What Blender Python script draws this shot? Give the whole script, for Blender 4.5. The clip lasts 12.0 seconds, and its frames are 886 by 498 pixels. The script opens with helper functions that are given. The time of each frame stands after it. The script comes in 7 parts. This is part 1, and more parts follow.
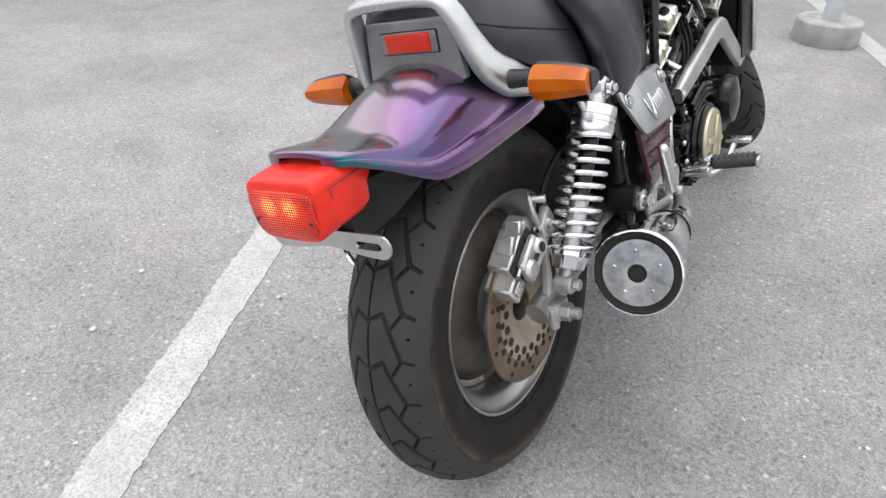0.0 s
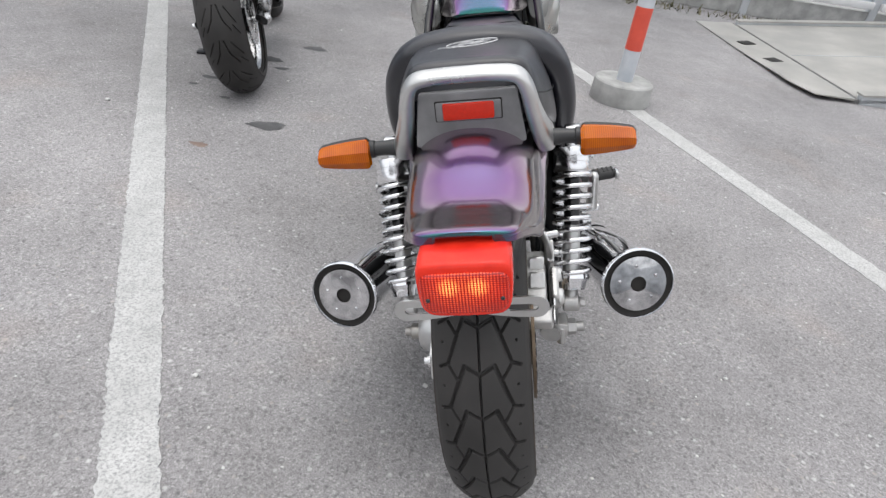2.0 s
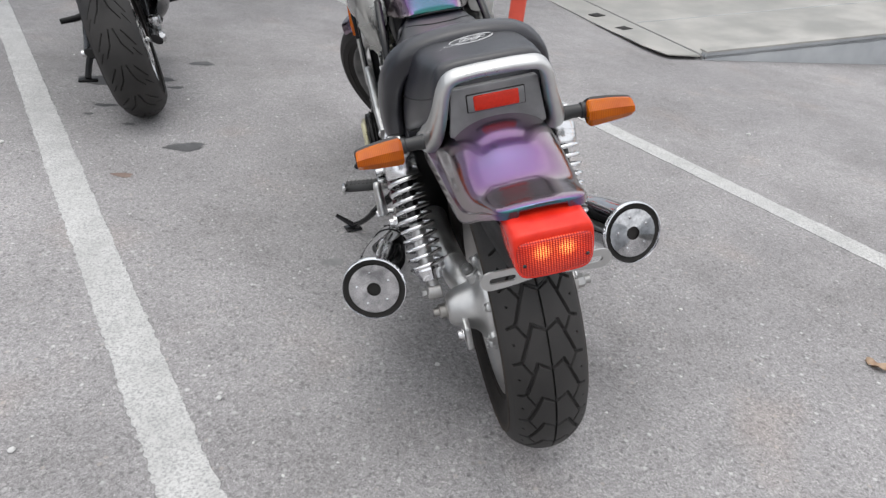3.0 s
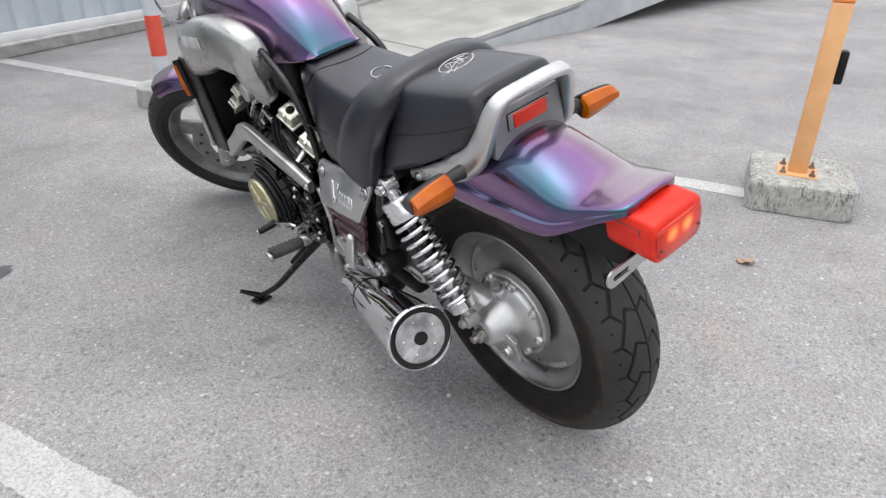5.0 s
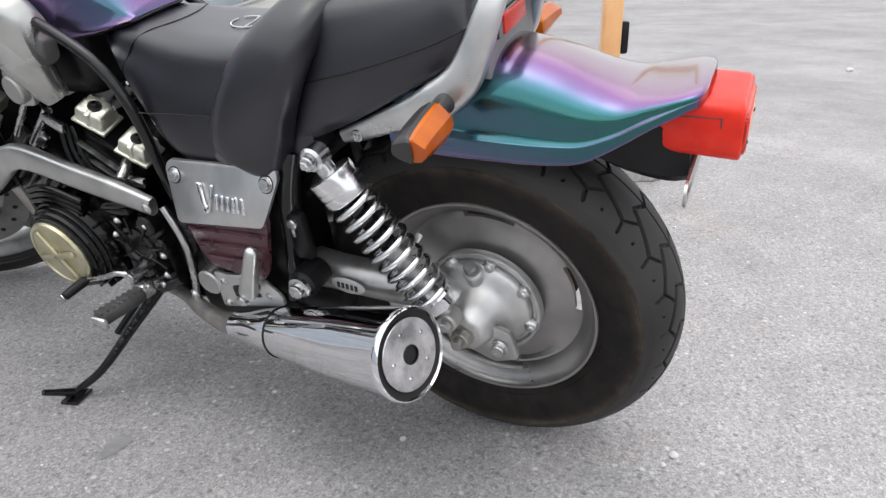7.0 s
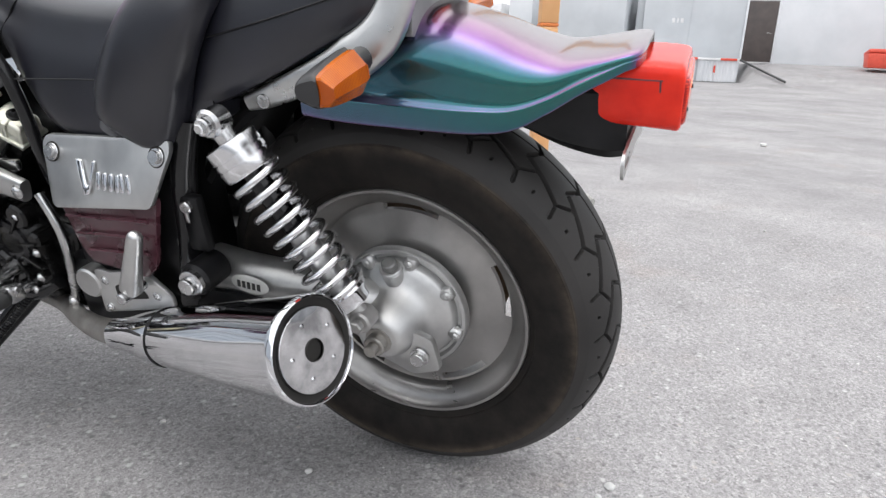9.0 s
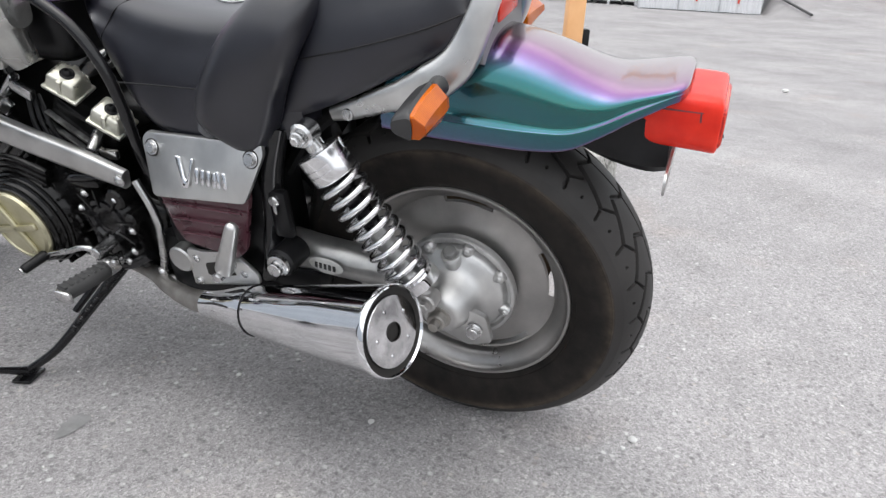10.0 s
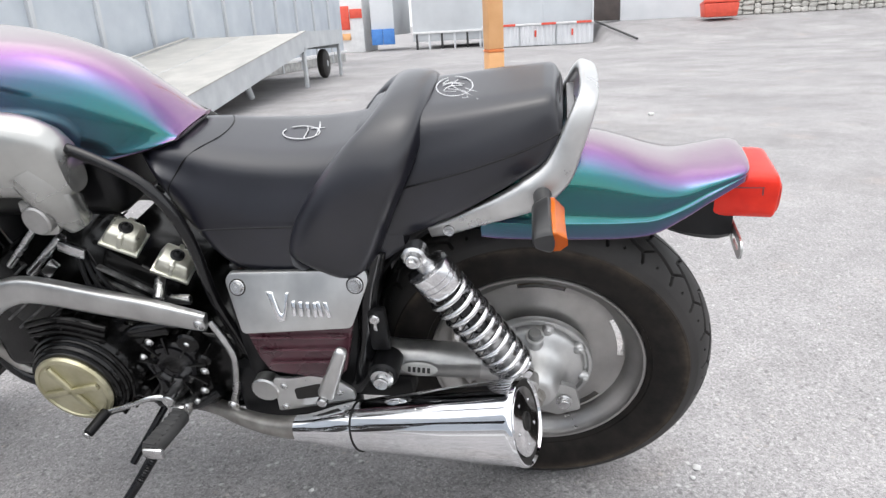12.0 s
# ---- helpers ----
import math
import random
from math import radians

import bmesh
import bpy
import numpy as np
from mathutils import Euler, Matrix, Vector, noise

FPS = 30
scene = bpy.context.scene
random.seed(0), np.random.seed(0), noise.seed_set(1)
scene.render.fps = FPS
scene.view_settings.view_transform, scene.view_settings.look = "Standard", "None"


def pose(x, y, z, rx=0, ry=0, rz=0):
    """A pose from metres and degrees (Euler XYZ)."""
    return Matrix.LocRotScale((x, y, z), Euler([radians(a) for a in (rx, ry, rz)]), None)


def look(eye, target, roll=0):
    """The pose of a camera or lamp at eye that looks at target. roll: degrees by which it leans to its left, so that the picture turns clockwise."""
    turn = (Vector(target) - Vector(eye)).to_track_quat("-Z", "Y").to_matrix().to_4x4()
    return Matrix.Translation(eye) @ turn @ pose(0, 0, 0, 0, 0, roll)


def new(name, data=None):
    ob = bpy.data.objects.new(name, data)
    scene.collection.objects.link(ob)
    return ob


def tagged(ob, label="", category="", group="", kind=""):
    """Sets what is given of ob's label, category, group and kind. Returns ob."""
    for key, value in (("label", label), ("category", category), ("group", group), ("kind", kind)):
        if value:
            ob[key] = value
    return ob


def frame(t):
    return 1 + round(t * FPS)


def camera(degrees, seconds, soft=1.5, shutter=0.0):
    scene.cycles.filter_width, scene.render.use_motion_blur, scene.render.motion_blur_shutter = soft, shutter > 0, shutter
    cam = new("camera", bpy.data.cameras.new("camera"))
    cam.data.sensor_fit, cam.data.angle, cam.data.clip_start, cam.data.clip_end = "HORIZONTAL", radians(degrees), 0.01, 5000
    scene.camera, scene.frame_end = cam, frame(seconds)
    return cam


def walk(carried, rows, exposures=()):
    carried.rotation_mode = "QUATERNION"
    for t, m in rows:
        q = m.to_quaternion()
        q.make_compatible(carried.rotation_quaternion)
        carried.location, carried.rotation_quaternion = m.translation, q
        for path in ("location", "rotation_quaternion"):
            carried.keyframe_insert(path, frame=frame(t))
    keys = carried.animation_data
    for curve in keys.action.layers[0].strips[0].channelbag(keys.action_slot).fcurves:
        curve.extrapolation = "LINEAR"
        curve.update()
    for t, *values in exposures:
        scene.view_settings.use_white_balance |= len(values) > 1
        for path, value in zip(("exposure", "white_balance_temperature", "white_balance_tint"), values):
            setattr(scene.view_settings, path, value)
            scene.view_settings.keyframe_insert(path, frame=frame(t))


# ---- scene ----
cam = camera(67.9, 12.0, soft=1.4)
PATH = [
    (0, (0.444, -0.844, 1.078), (-0.446, 0.548, -0.049), 0.5),
    (0.5, (0.33, -0.91, 1.104), (-0.393, 0.567, -0.034), 2.7),
    (1, (0.176, -1.02, 1.137), (-0.244, 0.61, 0.057), 4.2),
    (1.5, (0.021, -1.058, 1.138), (-0.204, 0.606, 0.051), 8.5),
    (2, (-0.121, -1.045, 1.136), (-0.117, 0.656, 0.084), 9.2),
    (2.5, (-0.27, -1.098, 1.139), (-0.037, 0.604, 0.114), 9.5),
    (2.7, (-0.336, -1.138, 1.138), (-0.037, 0.555, 0.116), 8.2),
    (4.3, (-0.744, -1.008, 1.124), (0.088, 0.511, 0.125), 5.1),
    (4.5, (-0.798, -0.965, 1.112), (0.119, 0.514, 0.127), 4.9),
    (5, (-0.941, -0.863, 1.109), (0.166, 0.52, 0.181), 0.7),
    (5.5, (-0.98, -0.746, 1.068), (0.292, 0.478, 0.128), 0.4),
    (6, (-0.969, -0.604, 1.011), (0.131, 0.163, 0.341), -2.5),
    (6.5, (-0.992, -0.517, 0.964), (0.194, 0.159, 0.341), -1.9),
    (7, (-0.993, -0.403, 0.847), (0.237, 0.224, 0.258), -1.4),
    (7.5, (-0.930, -0.392, 0.701), (0.375, 0.158, 0.208), -0.3),
    (7.7, (-0.904, -0.376, 0.675), (0.455, 0.081, 0.234), 1.1),
    (9.3, (-0.952, -0.402, 0.719), (0.819, 0.309, 0.119), 2.2),
    (9.5, (-0.974, -0.396, 0.74), (0.777, 0.315, 0.086), 2.6),
    (10, (-1.048, -0.362, 0.825), (0.666, 0.318, 0.05), 2.7),
    (10.5, (-1.102, -0.313, 0.896), (0.614, 0.323, 0.088), 1.3),
    (11, (-1.148, -0.241, 0.921), (0.585, 0.321, 0.096), -1.1),
    (11.5, (-1.171, -0.12, 0.946), (0.596, 0.36, 0.144), -7.0),
    (12, (-1.19, -0.044, 0.937), (0.67, 0.305, 0.289), -3.3),
]
walk(cam, [(t, look(eye, target, roll)) for t, eye, target, roll in PATH], exposures=[(0, 0.86), (1.0, 0.70), (1.5, 0.70), (2.5, 0.54), (4.5, 0.66), (5.2, 0.80), (6.5, 0.88), (9.5, 0.89), (10.5, 0.93), (12, 1.03)])

# ---- light: a bright overcast day ----
world = bpy.data.worlds.new("overcast_sky")
scene.world = world
world.use_nodes = True
wn = world.node_tree
wn.nodes.clear()
w_out = wn.nodes.new("ShaderNodeOutputWorld")
w_bg = wn.nodes.new("ShaderNodeBackground")
w_sky = wn.nodes.new("ShaderNodeTexSky")
w_sky.sky_type = "NISHITA"
w_sky.sun_disc = False
w_sky.sun_elevation = radians(80)
w_sky.sun_rotation = radians(-75)
w_sky.air_density, w_sky.dust_density, w_sky.ozone_density = 1.0, 4.0, 1.0
w_hsv = wn.nodes.new("ShaderNodeHueSaturation")
w_hsv.inputs["Saturation"].default_value = 0.22
wn.links.new(w_sky.outputs[0], w_hsv.inputs["Color"])
w_cloud = wn.nodes.new("ShaderNodeMix")
w_cloud.data_type = "RGBA"
w_cloud.inputs[0].default_value = 0.68
wn.links.new(w_hsv.outputs[0], w_cloud.inputs[6])
w_cloud.inputs[7].default_value = (3.62, 3.70, 3.86, 1)
wn.links.new(w_cloud.outputs[2], w_bg.inputs[0])
w_bg.inputs[1].default_value = 0.212
wn.links.new(w_bg.outputs[0], w_out.inputs[0])
sun = new("sun", bpy.data.lights.new("sun", "SUN"))
sun.data.energy, sun.data.angle, sun.data.color = 0.5, radians(80), (1.0, 0.97, 0.93)
sun.matrix_world = look((-0.9, 1.2, 9), (0, 0.5, 0))

# ---- materials ----
def mat_base(name):
    m = bpy.data.materials.new(name)
    m.use_nodes = True
    nt = m.node_tree
    return m, nt, nt.nodes["Principled BSDF"]


def link_ramp(nt, src, stops):
    r = nt.nodes.new("ShaderNodeValToRGB")
    while len(r.color_ramp.elements) < len(stops):
        r.color_ramp.elements.new(0.5)
    for e, (p, c) in zip(r.color_ramp.elements, stops):
        e.position = p
        e.color = (*c, 1) if len(c) == 3 else c
    nt.links.new(src, r.inputs[0])
    return r.outputs[0]


def tex_noise(nt, scale, detail=4.0, rough=0.55, coord="Object", stretch=None):
    tc = nt.nodes.new("ShaderNodeTexCoord")
    n = nt.nodes.new("ShaderNodeTexNoise")
    n.inputs["Scale"].default_value = scale
    n.inputs["Detail"].default_value = detail
    n.inputs["Roughness"].default_value = rough
    src = tc.outputs[coord]
    if stretch:
        mp = nt.nodes.new("ShaderNodeMapping")
        mp.inputs["Scale"].default_value = stretch
        nt.links.new(src, mp.inputs[0])
        src = mp.outputs[0]
    nt.links.new(src, n.inputs["Vector"])
    return n.outputs["Fac"]


def mixed(nt, a, b, fac, mode="MIX"):
    m = nt.nodes.new("ShaderNodeMix")
    m.data_type, m.blend_type = "RGBA", mode
    for sock, v in ((m.inputs[0], fac), (m.inputs[6], a), (m.inputs[7], b)):
        if isinstance(v, bpy.types.NodeSocket):
            nt.links.new(v, sock)
        elif isinstance(v, tuple):
            sock.default_value = (*v, 1)
        else:
            sock.default_value = v
    return m.outputs[2]


def bumped(nt, bsdf, height, strength, distance):
    b = nt.nodes.new("ShaderNodeBump")
    b.inputs["Strength"].default_value = strength
    b.inputs["Distance"].default_value = distance
    nt.links.new(height, b.inputs["Height"])
    nt.links.new(b.outputs[0], bsdf.inputs["Normal"])


def surface(name, c1, c2, rough=(0.4, 0.6), metal=0.0, scale=12.0, fine=220.0, bump=0.15, dist=0.0006, spec=0.5, coat=0.0):
    """A plain painted, cast or moulded surface: two tones of wear, and a fine grain."""
    m, nt, b = mat_base(name)
    big = tex_noise(nt, scale, 6)
    grain = tex_noise(nt, fine, 3)
    nt.links.new(link_ramp(nt, big, [(0.34, c1), (0.66, c2)]), b.inputs["Base Color"])
    lo, hi = rough
    nt.links.new(link_ramp(nt, big, [(0.3, (lo,) * 3), (0.7, (hi,) * 3)]), b.inputs["Roughness"])
    b.inputs["Metallic"].default_value = metal
    b.inputs["Specular IOR Level"].default_value = spec
    b.inputs["Coat Weight"].default_value = coat
    b.inputs["Coat Roughness"].default_value = 0.05
    if bump:
        bumped(nt, b, grain, bump, dist)
    return m


def make_asphalt():
    m, nt, b = mat_base("asphalt")
    patches = tex_noise(nt, 0.55, 5, 0.6)
    mid = tex_noise(nt, 6.0, 5, 0.6)
    tc = nt.nodes.new("ShaderNodeTexCoord")
    stones = nt.nodes.new("ShaderNodeTexVoronoi")
    stones.inputs["Scale"].default_value = 210.0
    nt.links.new(tc.outputs["Object"], stones.inputs["Vector"])
    crumbs = nt.nodes.new("ShaderNodeTexVoronoi")
    crumbs.inputs["Scale"].default_value = 480.0
    nt.links.new(tc.outputs["Object"], crumbs.inputs["Vector"])
    base = link_ramp(nt, patches, [(0.32, (0.255, 0.249, 0.253)), (0.68, (0.346, 0.338, 0.340))])
    tone = link_ramp(nt, mid, [(0.25, (0.90, 0.90, 0.90)), (0.75, (1.07, 1.07, 1.07))])
    base = mixed(nt, base, tone, 1.0, "MULTIPLY")
    sep = nt.nodes.new("ShaderNodeSeparateColor")
    nt.links.new(stones.outputs["Color"], sep.inputs[0])
    speck = link_ramp(nt, sep.outputs[0], [(0.0, (0.55, 0.55, 0.55)), (0.3, (0.94, 0.93, 0.92)), (0.78, (1.05, 1.04, 1.04)), (0.96, (1.42, 1.40, 1.38))])
    base = mixed(nt, base, speck, 0.66, "MULTIPLY")
    sep2 = nt.nodes.new("ShaderNodeSeparateColor")
    nt.links.new(crumbs.outputs["Color"], sep2.inputs[0])
    speck2 = link_ramp(nt, sep2.outputs[1], [(0.0, (0.52, 0.52, 0.52)), (0.5, (1.0, 1.0, 1.0)), (0.97, (1.4, 1.4, 1.4))])
    base = mixed(nt, base, speck2, 0.52, "MULTIPLY")
    pits = nt.nodes.new("ShaderNodeTexVoronoi")
    pits.inputs["Scale"].default_value = 62.0
    nt.links.new(tc.outputs["Object"], pits.inputs["Vector"])
    sep3 = nt.nodes.new("ShaderNodeSeparateColor")
    nt.links.new(pits.outputs["Color"], sep3.inputs[0])
    core = link_ramp(nt, pits.outputs["Distance"], [(0.20, (1, 1, 1)), (0.42, (0, 0, 0))])
    hole = mixed(nt, link_ramp(nt, sep3.outputs[0], [(0.80, (0, 0, 0)), (0.86, (1, 1, 1))]), core, 1.0, "MULTIPLY")
    chip = mixed(nt, link_ramp(nt, sep3.outputs[1], [(0.87, (0, 0, 0)), (0.93, (1, 1, 1))]), core, 1.0, "MULTIPLY")
    base = mixed(nt, base, (0.12, 0.12, 0.12), mixed(nt, (0, 0, 0), hole, 0.58))
    base = mixed(nt, base, link_ramp(nt, sep3.outputs[2], [(0.1, (0.44, 0.40, 0.37)), (0.5, (0.50, 0.49, 0.475)), (0.9, (0.60, 0.60, 0.59))]), mixed(nt, (0, 0, 0), chip, 0.6))
    rub = link_ramp(nt, tex_noise(nt, 78.0, 6, 0.72), [(0.30, (0.66, 0.66, 0.66)), (0.46, (0.98, 0.98, 0.98)), (0.56, (1.02, 1.02, 1.02)), (0.72, (1.36, 1.35, 1.34))])
    base = mixed(nt, base, rub, 0.8, "MULTIPLY")
    film = link_ramp(nt, tex_noise(nt, 1.6, 6, 0.65), [(0.32, (0.83, 0.825, 0.82)), (0.5, (1.0, 1.0, 1.0)), (0.70, (1.10, 1.10, 1.10))])
    base = mixed(nt, base, film, 1.0, "MULTIPLY")
    warm = link_ramp(nt, tex_noise(nt, 2.1, 3, 0.5), [(0.6, (1, 1, 1)), (0.75, (1.06, 1.0, 0.96))])
    base = mixed(nt, base, warm, 1.0, "MULTIPLY")
    nt.links.new(base, b.inputs["Base Color"])
    b.inputs["Roughness"].default_value = 0.85
    b.inputs["Specular IOR Level"].default_value = 0.3
    h = mixed(nt, stones.outputs["Distance"], crumbs.outputs["Distance"], 0.4)
    bumped(nt, b, h, 0.4, 0.0016)
    return m


def make_line_paint():
    m, nt, b = mat_base("line_paint")
    worn = tex_noise(nt, 170.0, 5, 0.7)
    big = tex_noise(nt, 7.0, 4, 0.6)
    white = link_ramp(nt, big, [(0.3, (0.45, 0.45, 0.44)), (0.7, (0.61, 0.61, 0.60))])
    chip = link_ramp(nt, worn, [(0.36, (0.0, 0.0, 0.0)), (0.56, (1, 1, 1))])
    nt.links.new(mixed(nt, (0.29, 0.29, 0.29), white, chip), b.inputs["Base Color"])
    b.inputs["Roughness"].default_value = 0.8
    bumped(nt, b, tex_noise(nt, 260.0, 3), 0.5, 0.0015)
    return m


def make_flip_paint():
    """Colour-shifting lacquer: interference flakes of two thicknesses over a dark mauve ground, under clear coat with a pearl gloss."""
    m, nt, b = mat_base("flip_paint")
    flake = tex_noise(nt, 900.0, 2, 0.5)
    tone = link_ramp(nt, flake, [(0.3, (0.010, 0.009, 0.011)), (0.7, (0.018, 0.016, 0.020))])
    sheen = link_ramp(nt, tex_noise(nt, 14.0, 4), [(0.35, (0.22, 0.22, 0.22)), (0.7, (0.27, 0.27, 0.27))])
    thick = nt.nodes.new("ShaderNodeBsdfPrincipled")
    for layer, depth in ((b, 399.0), (thick, 434.0)):
        nt.links.new(tone, layer.inputs["Base Color"])
        nt.links.new(sheen, layer.inputs["Roughness"])
        layer.inputs["IOR"].default_value = 2.75
        layer.inputs["Thin Film Thickness"].default_value = depth
        layer.inputs["Thin Film IOR"].default_value = 1.85
        layer.inputs["Coat Weight"].default_value = 1.0
        layer.inputs["Coat IOR"].default_value = 1.5
        layer.inputs["Coat Roughness"].default_value = 0.02
    both = nt.nodes.new("ShaderNodeMixShader")
    both.inputs[0].default_value = 0.15
    nt.links.new(b.outputs[0], both.inputs[1])
    nt.links.new(thick.outputs[0], both.inputs[2])
    facing = nt.nodes.new("ShaderNodeLayerWeight")
    facing.inputs["Blend"].default_value = 0.5
    pearl = link_ramp(nt, facing.outputs["Facing"], [(0.34, (0, 0, 0)), (0.57, (0.46, 0.46, 0.46)), (0.77, (0.84, 0.84, 0.84))])
    gloss = nt.nodes.new("ShaderNodeBsdfGlossy")
    gloss.inputs["Color"].default_value = (0.50, 0.475, 0.468, 1)
    gloss.inputs["Roughness"].default_value = 0.2
    top = nt.nodes.new("ShaderNodeMixShader")
    nt.links.new(pearl, top.inputs[0])
    nt.links.new(both.outputs[0], top.inputs[1])
    nt.links.new(gloss.outputs[0], top.inputs[2])
    nt.links.new(top.outputs[0], nt.nodes["Material Output"].inputs["Surface"])
    return m


def make_lens(name, colour, deep=0.35):
    m, nt, b = mat_base(name)
    tc = nt.nodes.new("ShaderNodeTexCoord")
    v = nt.nodes.new("ShaderNodeTexVoronoi")
    v.inputs["Scale"].default_value = 240.0
    nt.links.new(tc.outputs["Object"], v.inputs["Vector"])
    sep = nt.nodes.new("ShaderNodeSeparateColor")
    nt.links.new(v.outputs["Color"], sep.inputs[0])
    dark = tuple(c * deep for c in colour)
    nt.links.new(link_ramp(nt, sep.outputs[0], [(0.1, dark), (0.9, colour)]), b.inputs["Base Color"])
    b.inputs["Roughness"].default_value = 0.18
    b.inputs["Transmission Weight"].default_value = 0.25
    b.inputs["Coat Weight"].default_value = 0.06
    b.inputs["Specular IOR Level"].default_value = 0.35
    b.inputs["Coat Roughness"].default_value = 0.04
    bumped(nt, b, v.outputs["Distance"], 0.25, 0.001)
    return m


def make_prism(name, colour):
    """Red moulded lens plastic: a fine grid of pyramids behind a glossy face."""
    m, nt, b = mat_base(name)
    tc = nt.nodes.new("ShaderNodeTexCoord")
    mp = nt.nodes.new("ShaderNodeMapping")
    mp.inputs["Scale"].default_value = (1.0, 1.0, 1.25)
    nt.links.new(tc.outputs["Object"], mp.inputs[0])
    waves = []
    for axis in ("X", "Z"):
        wv = nt.nodes.new("ShaderNodeTexWave")
        wv.bands_direction = axis
        wv.inputs["Scale"].default_value = 78.0
        nt.links.new(mp.outputs[0], wv.inputs["Vector"])
        waves.append(wv.outputs["Fac"])
    h = mixed(nt, waves[0], waves[1], 0.5)
    big = tex_noise(nt, 30.0, 2)
    c = link_ramp(nt, big, [(0.3, tuple(q * 0.70 for q in colour)), (0.7, colour)])
    c = mixed(nt, c, link_ramp(nt, h, [(0.25, (0.72, 0.55, 0.55)), (0.6, (1.0, 1.0, 1.0)), (0.95, (1.06, 1.18, 1.12))]), 1.0, "MULTIPLY")
    nt.links.new(c, b.inputs["Base Color"])
    b.inputs["Roughness"].default_value = 0.12
    b.inputs["Specular IOR Level"].default_value = 0.3
    b.inputs["Coat Weight"].default_value = 0.25
    b.inputs["Coat Roughness"].default_value = 0.03
    bumped(nt, b, h, 0.35, 0.0012)
    # Bulb glow and prism glints are painted as emission on the lens face.
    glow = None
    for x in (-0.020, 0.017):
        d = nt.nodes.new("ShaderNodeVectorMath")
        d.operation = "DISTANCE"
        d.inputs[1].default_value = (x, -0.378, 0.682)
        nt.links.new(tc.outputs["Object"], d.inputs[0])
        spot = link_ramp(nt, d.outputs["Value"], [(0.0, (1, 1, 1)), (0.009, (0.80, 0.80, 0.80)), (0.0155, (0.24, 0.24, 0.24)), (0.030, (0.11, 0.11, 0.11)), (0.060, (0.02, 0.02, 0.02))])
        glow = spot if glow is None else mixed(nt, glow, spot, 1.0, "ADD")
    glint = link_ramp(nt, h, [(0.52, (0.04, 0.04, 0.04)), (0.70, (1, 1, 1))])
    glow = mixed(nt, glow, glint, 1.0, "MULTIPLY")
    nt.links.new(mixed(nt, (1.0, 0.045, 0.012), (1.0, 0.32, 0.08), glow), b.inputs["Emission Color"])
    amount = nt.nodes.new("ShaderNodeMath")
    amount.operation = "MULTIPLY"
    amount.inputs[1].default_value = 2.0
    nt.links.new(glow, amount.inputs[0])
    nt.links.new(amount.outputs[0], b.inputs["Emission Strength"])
    return m


def make_red_shell():
    """Clear red plastic of the lamp body; a faint even emission stands for light within it."""
    m, nt, b = mat_base("red_lens_top")
    big = tex_noise(nt, 26.0, 3)
    nt.links.new(link_ramp(nt, big, [(0.3, (0.58, 0.018, 0.009)), (0.7, (0.74, 0.034, 0.015))]), b.inputs["Base Color"])
    b.inputs["Roughness"].default_value = 0.22
    b.inputs["Specular IOR Level"].default_value = 0.2
    b.inputs["Coat Weight"].default_value = 0.2
    b.inputs["Coat Roughness"].default_value = 0.03
    b.inputs["Emission Color"].default_value = (1.0, 0.03, 0.015, 1)
    b.inputs["Emission Strength"].default_value = 0.04
    bumped(nt, b, tex_noise(nt, 120.0, 3), 0.06, 0.0008)
    return m


def make_amber():
    """Clear amber plastic with fine moulded ribs."""
    m, nt, b = mat_base("amber_lens")
    tc = nt.nodes.new("ShaderNodeTexCoord")
    wv = nt.nodes.new("ShaderNodeTexWave")
    wv.bands_direction = "X"
    wv.inputs["Scale"].default_value = 95.0
    nt.links.new(tc.outputs["Object"], wv.inputs["Vector"])
    c = link_ramp(nt, tex_noise(nt, 18.0, 2), [(0.35, (0.50, 0.098, 0.0)), (0.65, (0.67, 0.160, 0.0))])
    c = mixed(nt, c, link_ramp(nt, wv.outputs["Fac"], [(0.0, (0.78, 0.62, 0.50)), (0.5, (1.0, 1.0, 1.0))]), 1.0, "MULTIPLY")
    nt.links.new(c, b.inputs["Base Color"])
    b.inputs["Roughness"].default_value = 0.14
    b.inputs["Transmission Weight"].default_value = 0.15
    b.inputs["Coat Weight"].default_value = 0.25
    b.inputs["Specular IOR Level"].default_value = 0.25
    b.inputs["Coat Roughness"].default_value = 0.04
    bumped(nt, b, wv.outputs["Fac"], 0.2, 0.0006)
    return m


def make_rubber(name, c1, c2, fine=160.0):
    m = surface(name, c1, c2, (0.50, 0.72), 0, 9.0, fine, 0.25, 0.0008, 0.4)
    return m


